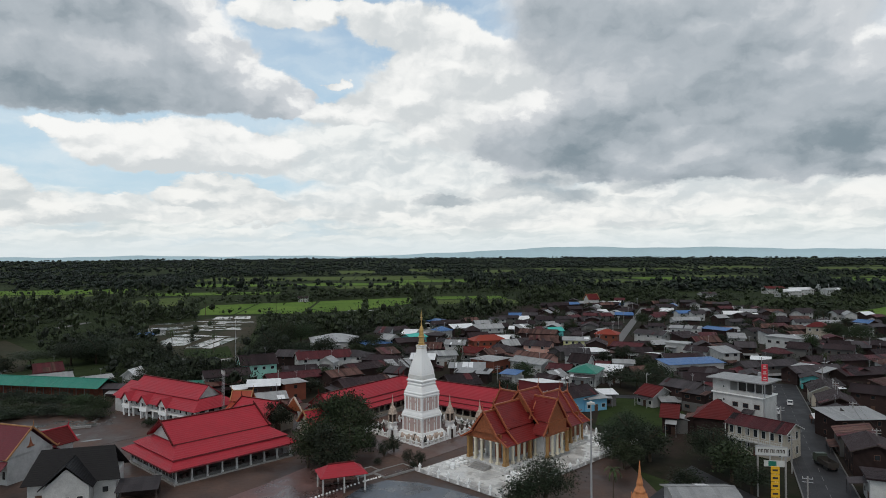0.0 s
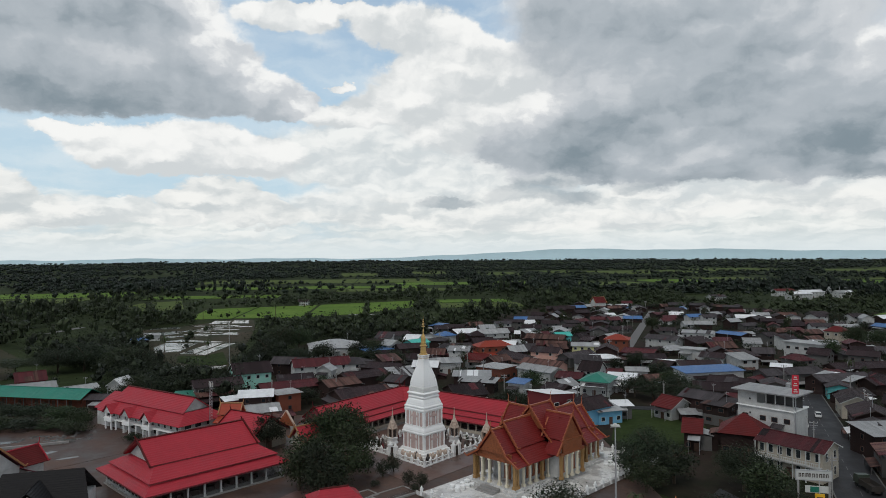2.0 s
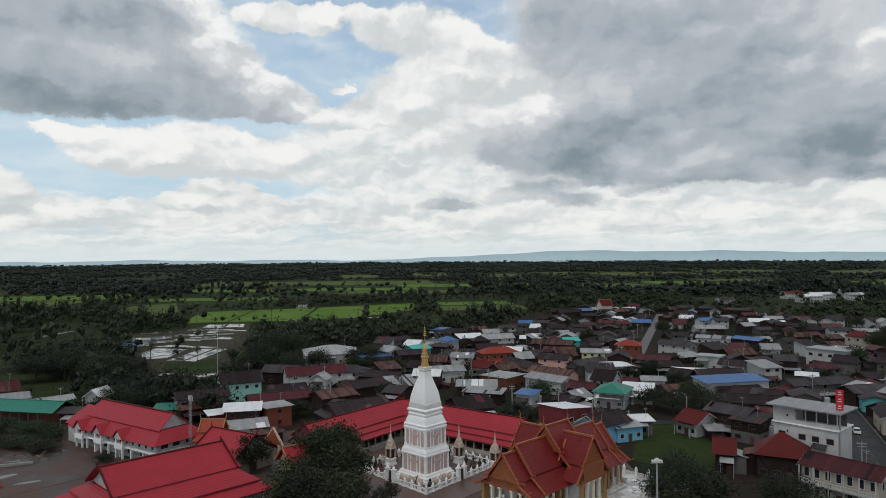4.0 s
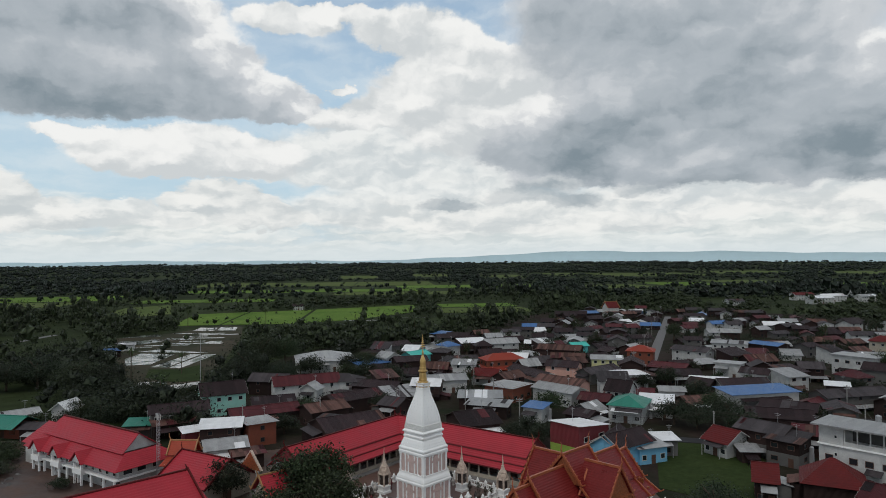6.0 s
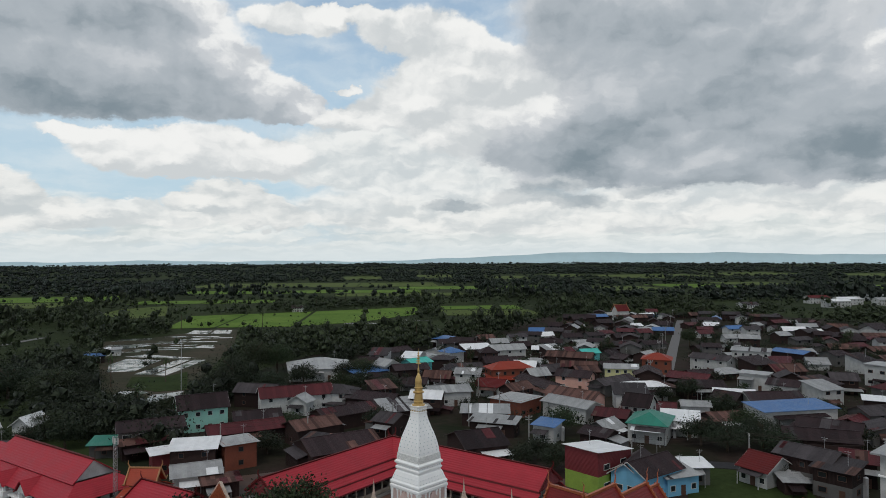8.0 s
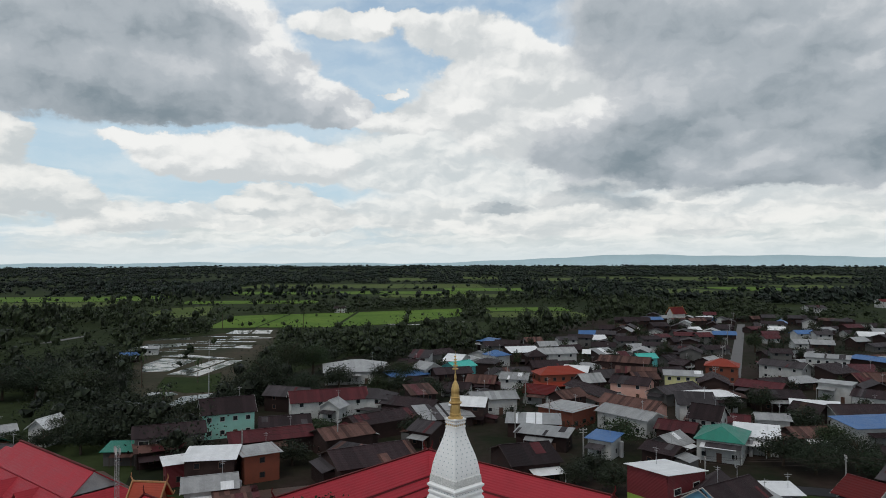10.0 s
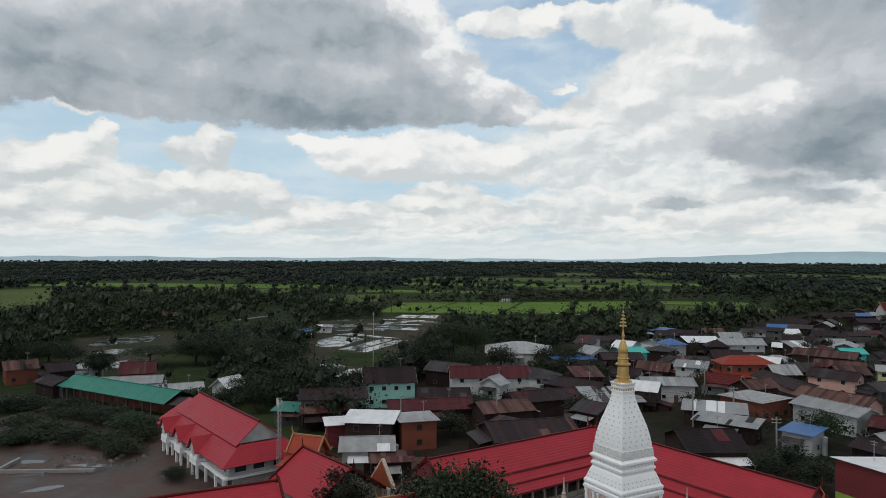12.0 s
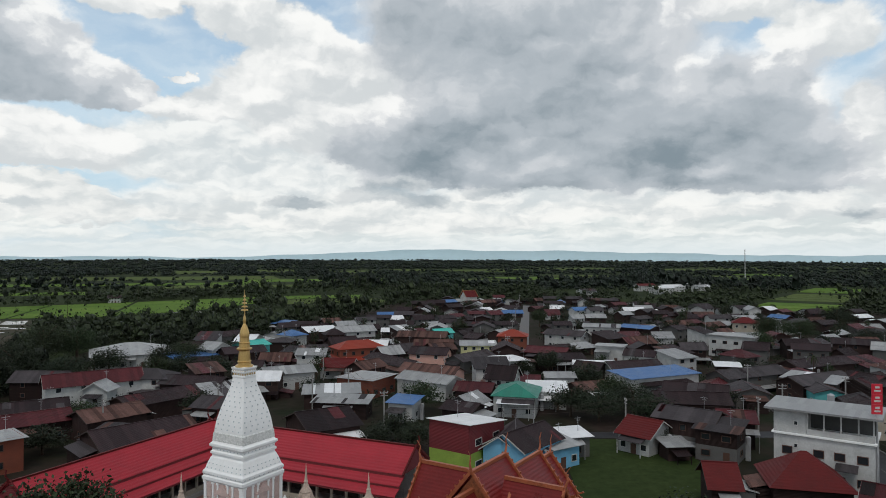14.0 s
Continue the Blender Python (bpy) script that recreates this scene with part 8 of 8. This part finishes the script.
FAR_LINE = 322
count = 0
for i in range(9000):
    x, y = fill.uniform(-60, 400), fill.uniform(-60, 455)
    if count >= 380 or not inside(TOWN_EDGE, x, y) or not free(x, y, 2.9):
        continue
    roof = fill.choice(("brown", "brown", "brown", "brown", "brown", "brown", "grey", "grey", "grey", "rust", "rust", "rust", "maroon", "maroon", "light", "light", "light", "white") if y < 300 else ("brown", "brown", "brown", "brown", "grey", "grey", "rust", "maroon", "light", "light", "white", "blue"))
    wall = fill.choice(("wood", "wood", "wood", "wood", "wood", "grey", "grey", "white"))
    kind = fill.choice(("gable", "gable", "gable", "hip", "shed", "cross"))
    st = fill.choice((1, 1, 2))
    far = math.hypot(x, y + 90) > 300
    if math.hypot(x, y + 90) > FAR_LINE:
        far_house(x, y, fill.choice((-15, 10, 16, 68)) + fill.uniform(-5, 5), fill.uniform(8, 13), fill.uniform(6.5, 9.5), 3.0 if st == 1 else 5.4, fill.uniform(1.2, 2.0), roof, wall)
        taken.append((x, y, 4.9))
        count += 1
        continue
    house(x, y, fill.choice((-18, -12, 8, 14, 20, 72, 40)) + fill.uniform(-5, 5), fill.uniform(7.5, 15), fill.uniform(6.5, 9.5), 3.0 if st == 1 else 5.4, fill.uniform(1.3, 2.2), kind, roof, wall,
          f"{'two' if st == 2 else 'single'}-storey {WALL_WORDS[wall]} house with {WORDS[roof]} roof", (2, 0) if not far else (1, 0), st, win=fill.choice(("std", "wood", "dark")), porch=0 if far or fill.random() < 0.6 else 2.2, trim=False)
    taken.append((x, y, 4.9))
    count += 1
far_me = far_b.mesh("far_houses", FAR_MATS[0])
for m_ in FAR_MATS[1:]:
    far_me.materials.append(m_)
far_me.polygons.foreach_set("material_index", far_i)
tagged(new("far_houses", far_me), "crowd of small dark-roofed houses at the town's far edge", "houses", kind="stuff")
# small trees and bushes in the gaps
count = 0
for i in range(2600):
    x, y = fill.uniform(-70, 400), fill.uniform(-60, 460)
    if count >= 270 or not inside(TOWN_EDGE, x, y) or not free(x, y, -2.5) or 52 < x < 84 and 2 < y < 44:
        continue
    h = fill.uniform(3.5, 8) * (1.3 if y > 190 or x > 220 else 1)
    tree(x, y, h, fill.uniform(2.0, 4.2), "broad", True, "small dark green tree between the houses")
    taken.append((x, y, 4.5))
    count += 1

# weeds, creepers and banana clumps that fill the gaps between houses
wg = np.random.default_rng(17)
wx, wy = wg.uniform(-75, 400, 5200), wg.uniform(-60, 455, 5200)
weeds = np.array([(x, y, wg.uniform(0.6, 2.0)) for x, y in zip(wx.tolist(), wy.tolist()) if inside(TOWN_EDGE, x, y) and not near_road(x, y) and all(abs(x - a) + abs(y - b) > 6.5 for a, b, c in taken)])
wv, wf = leaf_cards(weeds, 0.35 + 0.25 * weeds[:, 2], 34, np.stack([0.9 * weeds[:, 2], 0.9 * weeds[:, 2], 0.45 * weeds[:, 2]], 1), 18)
wv[:, 2] = np.maximum(wv[:, 2], 0.04)
tagged(new("undergrowth", mesh_from("undergrowth", wv, wf, LEAF)), "dark green weeds and bushes between the houses", "undergrowth", kind="stuff")

# ---------------------------------------------------------------- woods and hedgerows of the plain
COMPOUND = [(-150, -150), (75, -150), (90, 44), (20, 60), (-60, 52), (-98, 74), (-150, 84), (-200, 84), (-200, 30)]
BIG_TOWN = [(-70, 60), (20, 14), (60, -70), (200, -90), (420, 60), (392, 240), (310, 310), (262, 425), (190, 462), (120, 450), (60, 335), (24, 272), (-18, 232), (-62, 165)]
CLEARING = [(-127, 35), (-210, 105), (-175, 128), (-135, 128), (-89, 53)]
g = np.random.default_rng(9)
N = 64000
azs = g.uniform(-60, 62, N)
ds = np.exp(g.uniform(math.log(150), math.log(4750), N))
px, py = ds * np.sin(np.radians(azs)), -90 + ds * np.cos(np.radians(azs))


def inside_many(poly, x, y):
    """Which of many points lie in a plan polygon."""
    hit_ = np.zeros(len(x), bool)
    for i in range(len(poly)):
        (x0, y0), (x1, y1) = poly[i], poly[i - 1]
        if y0 != y1:
            hit_ ^= ((y0 > y) != (y1 > y)) & (x < (x1 - x0) * (y - y0) / (y1 - y0) + x0)
    return hit_


def in_fields(x, y):
    hit_ = np.zeros(len(x), bool)
    for q in FIELDS:
        hit_ |= inside_many([tuple(p) for p in q], x, y)
    return hit_


lot = g.random(N)
skip = inside_many(COMPOUND, px, py) | inside_many(BIG_TOWN, px, py)
skip |= in_fields(px, py) & (lot > np.where(ds < 650, 0.012, 0.05))
for s in (0.05, 0.12, 0.19):
    skip |= (ds < 1700) & in_fields(px * (1 + s), (py + 90) * (1 + s) - 90) & (lot > np.where(ds < 700, 0.05, 0.3))
skip |= inside_many(CLEARING, px, py) & (lot > 0.12)
keep = []
for i in np.flatnonzero(~skip):
    x, y, d = float(px[i]), float(py[i]), float(ds[i])
    k = 1 / 90 if d < 900 else 1 / 260
    v = noise.noise((x * k, y * k, 0.3)) + 0.5 * noise.noise((x * k * 3, y * k * 3, 1.3))
    if v < (-0.14 if d < 1400 else -0.25) and g.random() > 0.10:
        continue
    keep.append((x, y, d))
pts = np.array(keep)


GOLD_R = (1 + 5 ** 0.5) / 2
ICO_V = np.array([(-1, GOLD_R, 0), (1, GOLD_R, 0), (-1, -GOLD_R, 0), (1, -GOLD_R, 0), (0, -1, GOLD_R), (0, 1, GOLD_R), (0, -1, -GOLD_R), (0, 1, -GOLD_R), (GOLD_R, 0, -1), (GOLD_R, 0, 1), (-GOLD_R, 0, -1), (-GOLD_R, 0, 1)]) / 1.9
ICO_F = np.array([(i, j, k) for i in range(12) for j in range(i + 1, 12) for k in range(j + 1, 12)
                  if all(abs(np.linalg.norm(ICO_V[a] - ICO_V[b]) - 2 / 1.9) < 0.01 for a, b in ((i, j), (j, k), (i, k)))])


def woods(name, lo, hi, per, k_size, seed, material, label, heart_in=0.22, heart_out=0.52):
    """Crowns run together: a dense uneven heart of foliage in each, and leaf sprays round it."""
    p = pts[(pts[:, 2] >= lo) & (pts[:, 2] < hi)]
    gg = np.random.default_rng(seed)
    n = len(p)
    h = gg.uniform(4.5, 11.0, n) * (1 + 0.25 * np.sin(p[:, 0] / 70))
    r = gg.uniform(2.0, 4.4, n) * np.maximum(1, p[:, 2] / 700) ** 0.62
    odd = np.clip(gg.lognormal(-0.05, 0.38, n), 0.5, np.where(p[:, 2] > 1100, 1.15, 1.9))
    h, r = h * odd, r * odd ** 0.8
    up = np.maximum(0, p[:, 1] - 1400) * 20 / 3500
    c = np.stack([p[:, 0], p[:, 1], h * 0.56 + up], 1)
    spread = np.stack([r * 0.52, r * 0.52, h * 0.22], 1)
    v, f = leaf_cards(c, k_size * r ** 0.75, per, spread, seed + 1)
    v[:, 2] = np.maximum(v[:, 2], 0.05)
    heart = c[:, None, :] + ICO_V[None] * gg.uniform(heart_in, heart_out, (n, 12, 1)) * np.stack([r, r, h * 0.46], 1)[:, None, :]
    heart[:, :, 2] = np.maximum(heart[:, :, 2], 0.02)
    core = (ICO_F[None] + 12 * np.arange(n)[:, None, None]).reshape(-1, 3)
    me = bpy.data.meshes.new(name)
    verts = np.concatenate([v, heart.reshape(-1, 3)])
    loops = np.concatenate([f.ravel(), (core + len(v)).ravel()])
    starts = np.concatenate([np.arange(len(f)) * 4, f.size + np.arange(len(core)) * 3])
    me.vertices.add(len(verts))
    me.vertices.foreach_set("co", verts.astype(np.float32).ravel())
    me.loops.add(len(loops))
    me.loops.foreach_set("vertex_index", loops.astype(np.int32))
    me.polygons.add(len(starts))
    me.polygons.foreach_set("loop_start", starts.astype(np.int32))
    me.update(calc_edges=True)
    me.materials.append(material)
    tagged(new(name, me), label, "woods", kind="stuff")


woods("woods_near", 0, 320, 150, 0.21, 31, LEAF, "dark green trees and scrub beyond the temple")
woods("woods_middle", 320, 800, 30, 0.43, 33, LEAF_MID, "dark green hedgerow trees between the rice fields", 0.30, 0.62)
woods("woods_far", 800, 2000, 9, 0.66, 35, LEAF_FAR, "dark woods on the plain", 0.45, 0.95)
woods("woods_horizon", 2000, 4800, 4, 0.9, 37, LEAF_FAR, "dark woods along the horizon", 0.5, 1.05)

# ---------------------------------------------------------------- street furniture, signs, vehicles
POLE = Build().box(-0.13, -0.13, 0, 0.13, 0.13, 8.6).mesh("pole", CONCRETE)
ARM = Build().box(-0.9, -0.06, 8.1, 0.9, 0.06, 8.22).box(-0.9, -0.06, 7.5, 0.9, 0.06, 7.6).mesh("crossarm", STEEL)
INSUL = Build().lathe([(0.06, 8.22), (0.09, 8.35), (0.04, 8.5)], 6).mesh("insulator", FRAME)


def pole(x, y, a):
    p = thing("utility_pole", x, y, 0.03, a, "square concrete utility pole with steel crossarms", "utility pole", "utility poles")
    placed("pole_shaft", POLE, p, pose(0, 0, 0))
    placed("crossarm", ARM, p, pose(0, 0, 0))
    for k in (-0.8, 0, 0.8):
        placed("insulator", INSUL, p, pose(k, 0, 0))


def cable_run(points, a):
    """Poles and the sagging cables between them."""
    for x, y in points:
        pole(x, y, a)
    for (xa, ya), (xb, yb) in zip(points, points[1:]):
        for off, z in ((-0.8, 8.5), (0.8, 8.5), (0, 7.4)):
            v, n = [], 9
            for k in range(n):
                f = k / (n - 1)
                c = Vector((xa + (xb - xa) * f + off * math.cos(radians(a)), ya + (yb - ya) * f + off * math.sin(radians(a)), z - 3.2 * f * (1 - f)))
                v += [c + Vector((0, 0, 0.03)), c + Vector((0.025, 0.012, -0.015)), c + Vector((-0.025, -0.012, -0.015))]
            fs = [(3 * k + i, 3 * k + (i + 1) % 3, 3 * k + 3 + (i + 1) % 3, 3 * k + 3 + i) for k in range(n - 1) for i in range(3)]
            tagged(new("overhead_cable", Build().add(v, fs).mesh("overhead_cable", DARKWOOD)), "black overhead cable sagging between concrete poles", "cable", "overhead cables")


cable_run([(63 + rd.x * s - rn.x * -1.35, -94 + rd.y * s - rn.y * -1.35) for s in range(0, 181, 30)], math.degrees(math.atan2(rd.y, rd.x)) + 90)
cable_run([(72 + rd.x * s - rn.x * 1.5, -84 + rd.y * s - rn.y * 1.5) for s in range(0, 151, 30)], math.degrees(math.atan2(rd.y, rd.x)) + 90)
cable_run([(91 + 107 * f, 152 + 262 * f) for f in (0, 0.12, 0.24, 0.36, 0.5, 0.64, 0.8, 1.0)], -22)
cable_run([(48, 38), (76, 40), (104, 34), (132, 27), (160, 20)], 76)
cable_run([(28, 60), (24, 92), (20, 124), (16, 158), (10, 192)], 5)
cable_run([(-50, 56), (-30, 66), (-8, 78), (14, 84)], 110)

tp = thing("field_pole", -79, 110, 0, 0, "very tall thin pole standing by the rice fields", "pole")
part("shaft", Build().lathe([(0.16, 0), (0.12, 12), (0.05, 23)], 8), STEEL, tp)
part("aerial", Build().rod((-0.5, 0, 22.4), (0.5, 0, 22.4), 0.03).rod((-0.35, 0, 21.8), (0.35, 0, 21.8), 0.03), STEEL, tp)
fm = thing("phone_mast", 786, 880, 0, 0, "distant lattice phone mast above the woods", "mast")
fb = Build()
for k in range(3):
    a = k * 2.094
    fb.rod((1.6 * math.cos(a), 1.6 * math.sin(a), 0), (0.4 * math.cos(a), 0.4 * math.sin(a), 52), 0.22, 0.15, 4)
for z in range(2, 52, 3):
    r1 = 1.6 - 1.2 * z / 52
    for k in range(3):
        a, c = k * 2.094, (k + 1) * 2.094
        fb.rod((r1 * math.cos(a), r1 * math.sin(a), z), (r1 * math.cos(c), r1 * math.sin(c), z + 3), 0.1, 0.1, 3)
part("lattice", fb, STEEL, fm)
part("aerial_panel", Build().lathe([(0.8, 48), (0.8, 51)], 6), FRAME, fm)

# temple name board over the lane: lettering too small to read
sg = thing("name_board", 69.9, -50.5, 0, -14, "white temple name board with dark lettering on posts", "sign")
part("board", Build().box(-2.9, -0.12, 8.5, 2.9, 0.12, 10.1), FRAME, sg)
part("board_frame", Build().box(-3.05, -0.16, 8.35, 3.05, 0.16, 8.5).box(-3.05, -0.16, 10.1, 3.05, 0.16, 10.25).box(-3.05, -0.16, 8.5, -2.9, 0.16, 10.1).box(2.9, -0.16, 8.5, 3.05, 0.16, 10.1), STEEL, sg)
for i, w in enumerate((0.42, 0.36, 0.5, 0.34, 0.44, 0.3, 0.46, 0.4, 0.38)):
    x = -2.5 + i * 0.57
    part("letter_bar", Build().box(x, -0.15, 8.95, x + w * 0.35, -0.12, 9.65).box(x, -0.15, 9.5, x + w, -0.12, 9.65).box(x + w * 0.7, -0.15, 8.95, x + w, -0.12, 9.5), DARKWOOD, sg)
for x in (-2.6, 2.6):
    part("post", Build().box(x - 0.15, -0.3, 0, x + 0.15, -0.1 + 0.2, 8.4), CONCRETE, sg)
part("lower_board", Build().box(-1.4, -0.1, 6.2, 2.8, 0.1, 7.4), FRAME, sg, "second faded white board")
part("green_panel", Build().box(-0.6, -0.13, 6.3, 0.9, -0.1, 7.3), TEAL_SHEET, sg, "green painted panel")

ys = thing("pylon_sign", 67.0, -57.2, 0, -14, "yellow stacked pylon sign with dark lettering bars", "sign")
part("pole", Build().lathe([(0.12, 0), (0.12, 8.4)], 8), STEEL, ys)
for i in range(5):
    z = 1.0 + i * 1.5
    p = part("panel", Build().box(-0.75, -0.12, z, 0.75, 0.12, z + 1.35), BRASS_SIGN, ys, "yellow panel with a dark bar")
    part("letter_bar", Build().box(-0.5, -0.15, z + 0.5, 0.45, -0.12, z + 0.85), DARKWOOD, p)
rp = thing("red_pylon_sign", 92.7, -5.0, 0, -20, "red upright sign with white lettering bars", "sign")
part("pole", Build().lathe([(0.2, 0), (0.14, 15.0)], 8), STEEL, rp)
RED_SIGN = mat("red_sign_sheet", (0.55, 0.02, 0.04), 0.45, 0.08)
for i in range(3):
    z = 14.4 + i * 1.55
    p = part("panel", Build().box(-0.75, -0.15, z, 0.75, 0.15, z + 1.5), RED_SIGN, rp, "red panel with white bars")
    part("letter_bar", Build().box(-0.45, -0.18, z + 0.35, 0.45, -0.15, z + 0.6).box(-0.3, -0.18, z + 0.85, 0.3, -0.15, z + 1.15), FRAME, p)

TYRE = Build().lathe([(0.3, -0.13), (0.48, -0.11), (0.5, 0), (0.48, 0.11), (0.3, 0.13)], 16).mesh("tyre", mat("black_rubber", (0.02, 0.02, 0.02), 0.9, 0.2))
RIM = Build().lathe([(0.1, -0.12), (0.3, -0.1), (0.3, 0.1), (0.1, 0.12)], 12).mesh("rim", STEEL)


def wheel(parent, x, y, k=1.0):
    w = placed("wheel", TYRE, parent, pose(x, y, 0.5 * k, 90, 0, 0) @ Matrix.Diagonal((k, k, k, 1)))
    placed("rim", RIM, w, pose(0, 0, 0))


tr = thing("dump_truck", 91.9, -33.0, 0.1, 84, "dark green six-wheeled truck with open loading bed", "truck")
TRUCK = mat("dark_green_truck_paint", (0.045, 0.06, 0.045), 0.4, 0.3)
part("chassis", Build().box(-3.6, -0.5, 0.5, 3.4, 0.5, 0.85), DARKWOOD, tr)
part("cab", Build().wall([(1.5, 0.8), (3.5, 0.8), (3.6, 1.7), (3.2, 2.6), (1.5, 2.7)], "y", -1.15, 1.15), TRUCK, tr)
part("windscreen", Build().plate((3.63, -1.0, 1.75), (3.63, 1.0, 1.75), (3.26, 1.0, 2.5), (3.26, -1.0, 2.5), 0.03), PANE, tr)
part("loading_bed", Build().box(-3.7, -1.2, 0.9, 1.3, 1.2, 1.05).box(-3.7, -1.2, 1.05, 1.3, -1.1, 2.0).box(-3.7, 1.1, 1.05, 1.3, 1.2, 2.0).box(1.2, -1.1, 1.05, 1.3, 1.1, 2.2).box(-3.7, -1.1, 1.05, -3.6, 1.1, 2.0), mat("weathered_truck_bed", (0.04, 0.033, 0.028), 0.8, 0.4), tr)
part("bumper", Build().box(3.5, -1.1, 0.5, 3.68, 1.1, 0.8), STEEL, tr)
for y in (-0.8, 0.8):
    part("headlight", Build().box(3.55, y - 0.16, 0.95, 3.66, y + 0.16, 1.2), FRAME, tr)
for x in (2.6, -1.6, -2.75):
    for y in (-1.0, 1.0):
        wheel(tr, x, y)


def car(x, y, a, colour, label):
    c = thing("parked_car", x, y, 0.1, a, label, "car", "parked cars")
    part("body", Build().wall([(-2.1, 0.35), (2.1, 0.35), (2.15, 0.75), (1.2, 0.95), (-2.05, 0.98)], "y", -0.85, 0.85), colour, c)
    part("cabin", Build().wall([(-1.7, 0.95), (1.1, 0.93), (0.45, 1.45), (-1.2, 1.48)], "y", -0.74, 0.74), PANE, c)
    part("roof", Build().box(-1.15, -0.7, 1.45, 0.42, 0.7, 1.5), colour, c)
    for px2 in (-1.35, 1.35):
        for py2 in (-0.8, 0.8):
            wheel(c, px2, py2, 0.62)
    for y2 in (-0.6, 0.6):
        part("headlight", Build().box(2.1, y2 - 0.15, 0.6, 2.17, y2 + 0.15, 0.74), FRAME, c)


WHITE_CAR, DARK_CAR = mat("white_car_paint", (0.7, 0.7, 0.7), 0.25, 0.03), mat("dark_car_paint", (0.03, 0.03, 0.035), 0.25, 0.05)
car(108.5, 18.0, 62, WHITE_CAR, "small white car parked beside the asphalt road")
car(-61.5, -39.0, 130, DARK_CAR, "dark car parked beside the pavilion")
car(119, 29, 62, WHITE_CAR, "white car standing on the town road")

# offerings, lanterns and potted shrubs crowded round the stupa's foot
POT = Build().lathe([(0.22, 0), (0.36, 0.1), (0.4, 0.5), (0.3, 0.6), (0.34, 0.66), (0.28, 0.6)], 9)
URN = Build().lathe([(0.3, 0), (0.34, 0.15), (0.16, 0.3), (0.42, 0.75), (0.46, 1.1), (0.2, 1.5), (0.28, 1.65), (0.04, 2.1)], 9)
POT_M = POT.mesh("pot", mat("brown_glazed_pot", (0.06, 0.028, 0.02), 0.35, 0.3))
URNS = [URN.mesh("offering_urn", mat(n, c, 0.45, 0.4)) for n, c in (("dark_bronze_urn", (0.05, 0.036, 0.028)), ("dark_red_lacquer_urn", (0.13, 0.02, 0.022)), ("white_stucco_urn", (0.5, 0.47, 0.44)), ("black_iron_urn", (0.02, 0.018, 0.018)))]
URN_WORDS = ("dark bronze offering urn at the stupa's foot", "dark red lacquered offering urn beside the stupa", "white stucco offering urn beside the stupa", "blackened iron offering urn at the stupa's foot")
ofr = random.Random(15)
for (ax, ay), (bx, by) in ((CL, CF), (CF, CR), (CR, CB), (CB, CL)):
    for i in range(11):
        f = (i + 0.5 + ofr.uniform(-0.2, 0.2)) / 11
        k = ofr.uniform(0.74, 0.9)
        x, y = (ax + (bx - ax) * f) * k, 5.3 + (ay + (by - ay) * f - 5.3) * k
        if abs(x) + abs(y) < 9.2:
            continue
        if i % 3 == 1:
            pt = thing("potted_shrub", x, y, 0.12, ofr.uniform(0, 90), "clipped dark shrub in a brown glazed pot", "potted plant", "pots round the stupa")
            placed("pot", POT_M, pt, Matrix.Diagonal((1.1, 1.1, 1.1, 1)))
            placed("foliage", SMALL_CROWNS[i % 3], pt, Matrix.Translation((0, 0, 1.35)) @ Matrix.Diagonal((0.7, 0.7, 0.85, 1)))
        else:
            c = ofr.randrange(4)
            tagged(new("offering_urn", URNS[c]), URN_WORDS[c], "urn", "urns round the stupa").matrix_world = pose(x, y, 0.12, 0, 0, ofr.uniform(0, 90)) @ Matrix.Scale(ofr.uniform(0.8, 1.25), 4)

# painted stones that edge the forecourt beds
STONE = Build().lathe([(0.22, 0), (0.25, 0.12), (0.16, 0.3)], 7).mesh("edging_stone", STUCCO)
er = random.Random(4)
for a, b, n in (((-46, -46), (-28, -56), 26), ((-13, -37), (-2, -28), 22), ((-24, -48), (-14, -38), 16)):
    for i in range(n):
        f = i / (n - 1)
        tagged(new("edging_stone", STONE), "white-painted edging stone along the planted bed", "edging stone", "edging stones").matrix_world = pose(a[0] + (b[0] - a[0]) * f + er.uniform(-0.1, 0.1), a[1] + (b[1] - a[1]) * f, 0.1, 0, 0, er.uniform(0, 60))
for x, y, w, d in ((-6.5, -30.5, 9, 5), (-13, -31, 6, 4)):
    pb = thing("planter_bed", x, y, 0.1, 40, "low grey kerbed garden bed with rocks", "garden bed")
    part("kerb", Build().box(-w / 2, -d / 2, 0, w / 2, -d / 2 + 0.25, 0.45).box(-w / 2, d / 2 - 0.25, 0, w / 2, d / 2, 0.45).box(-w / 2, -d / 2, 0, -w / 2 + 0.25, d / 2, 0.45).box(w / 2 - 0.25, -d / 2, 0, w / 2, d / 2, 0.45), CONCRETE, pb)
    part("soil", Build().box(-w / 2 + 0.25, -d / 2 + 0.25, 0, w / 2 - 0.25, d / 2 - 0.25, 0.3), EARTH, pb)
shrine_hall(158.9, 424, 20, 12, 9, 7.0, 5.0, OLD_RED, WALLS["white"], CREAM_TRIM, "distant temple hall with red tile roof", lower=False)
for x, y, w, c in ((408, 540, 26, "white"), (440, 572, 30, "white"), (424, 600, 24, "oldred"), (470, 560, 20, "light"), (512, 640, 22, "light"), (300, 500, 16, "grey")):
    house(x, y, 10, w, 10, 6.5, 2.0, "gable", c, "white", "distant white two-storey school block among trees", (7, 1), 2, name="school_block", group="school blocks")
house(-118, 520, 4, 9, 7, 4.6, 1.6, "gable", "brown", "white", "white farmhouse standing among trees by rice fields", (4, 1), 2, name="farmhouse", group="farmhouses")
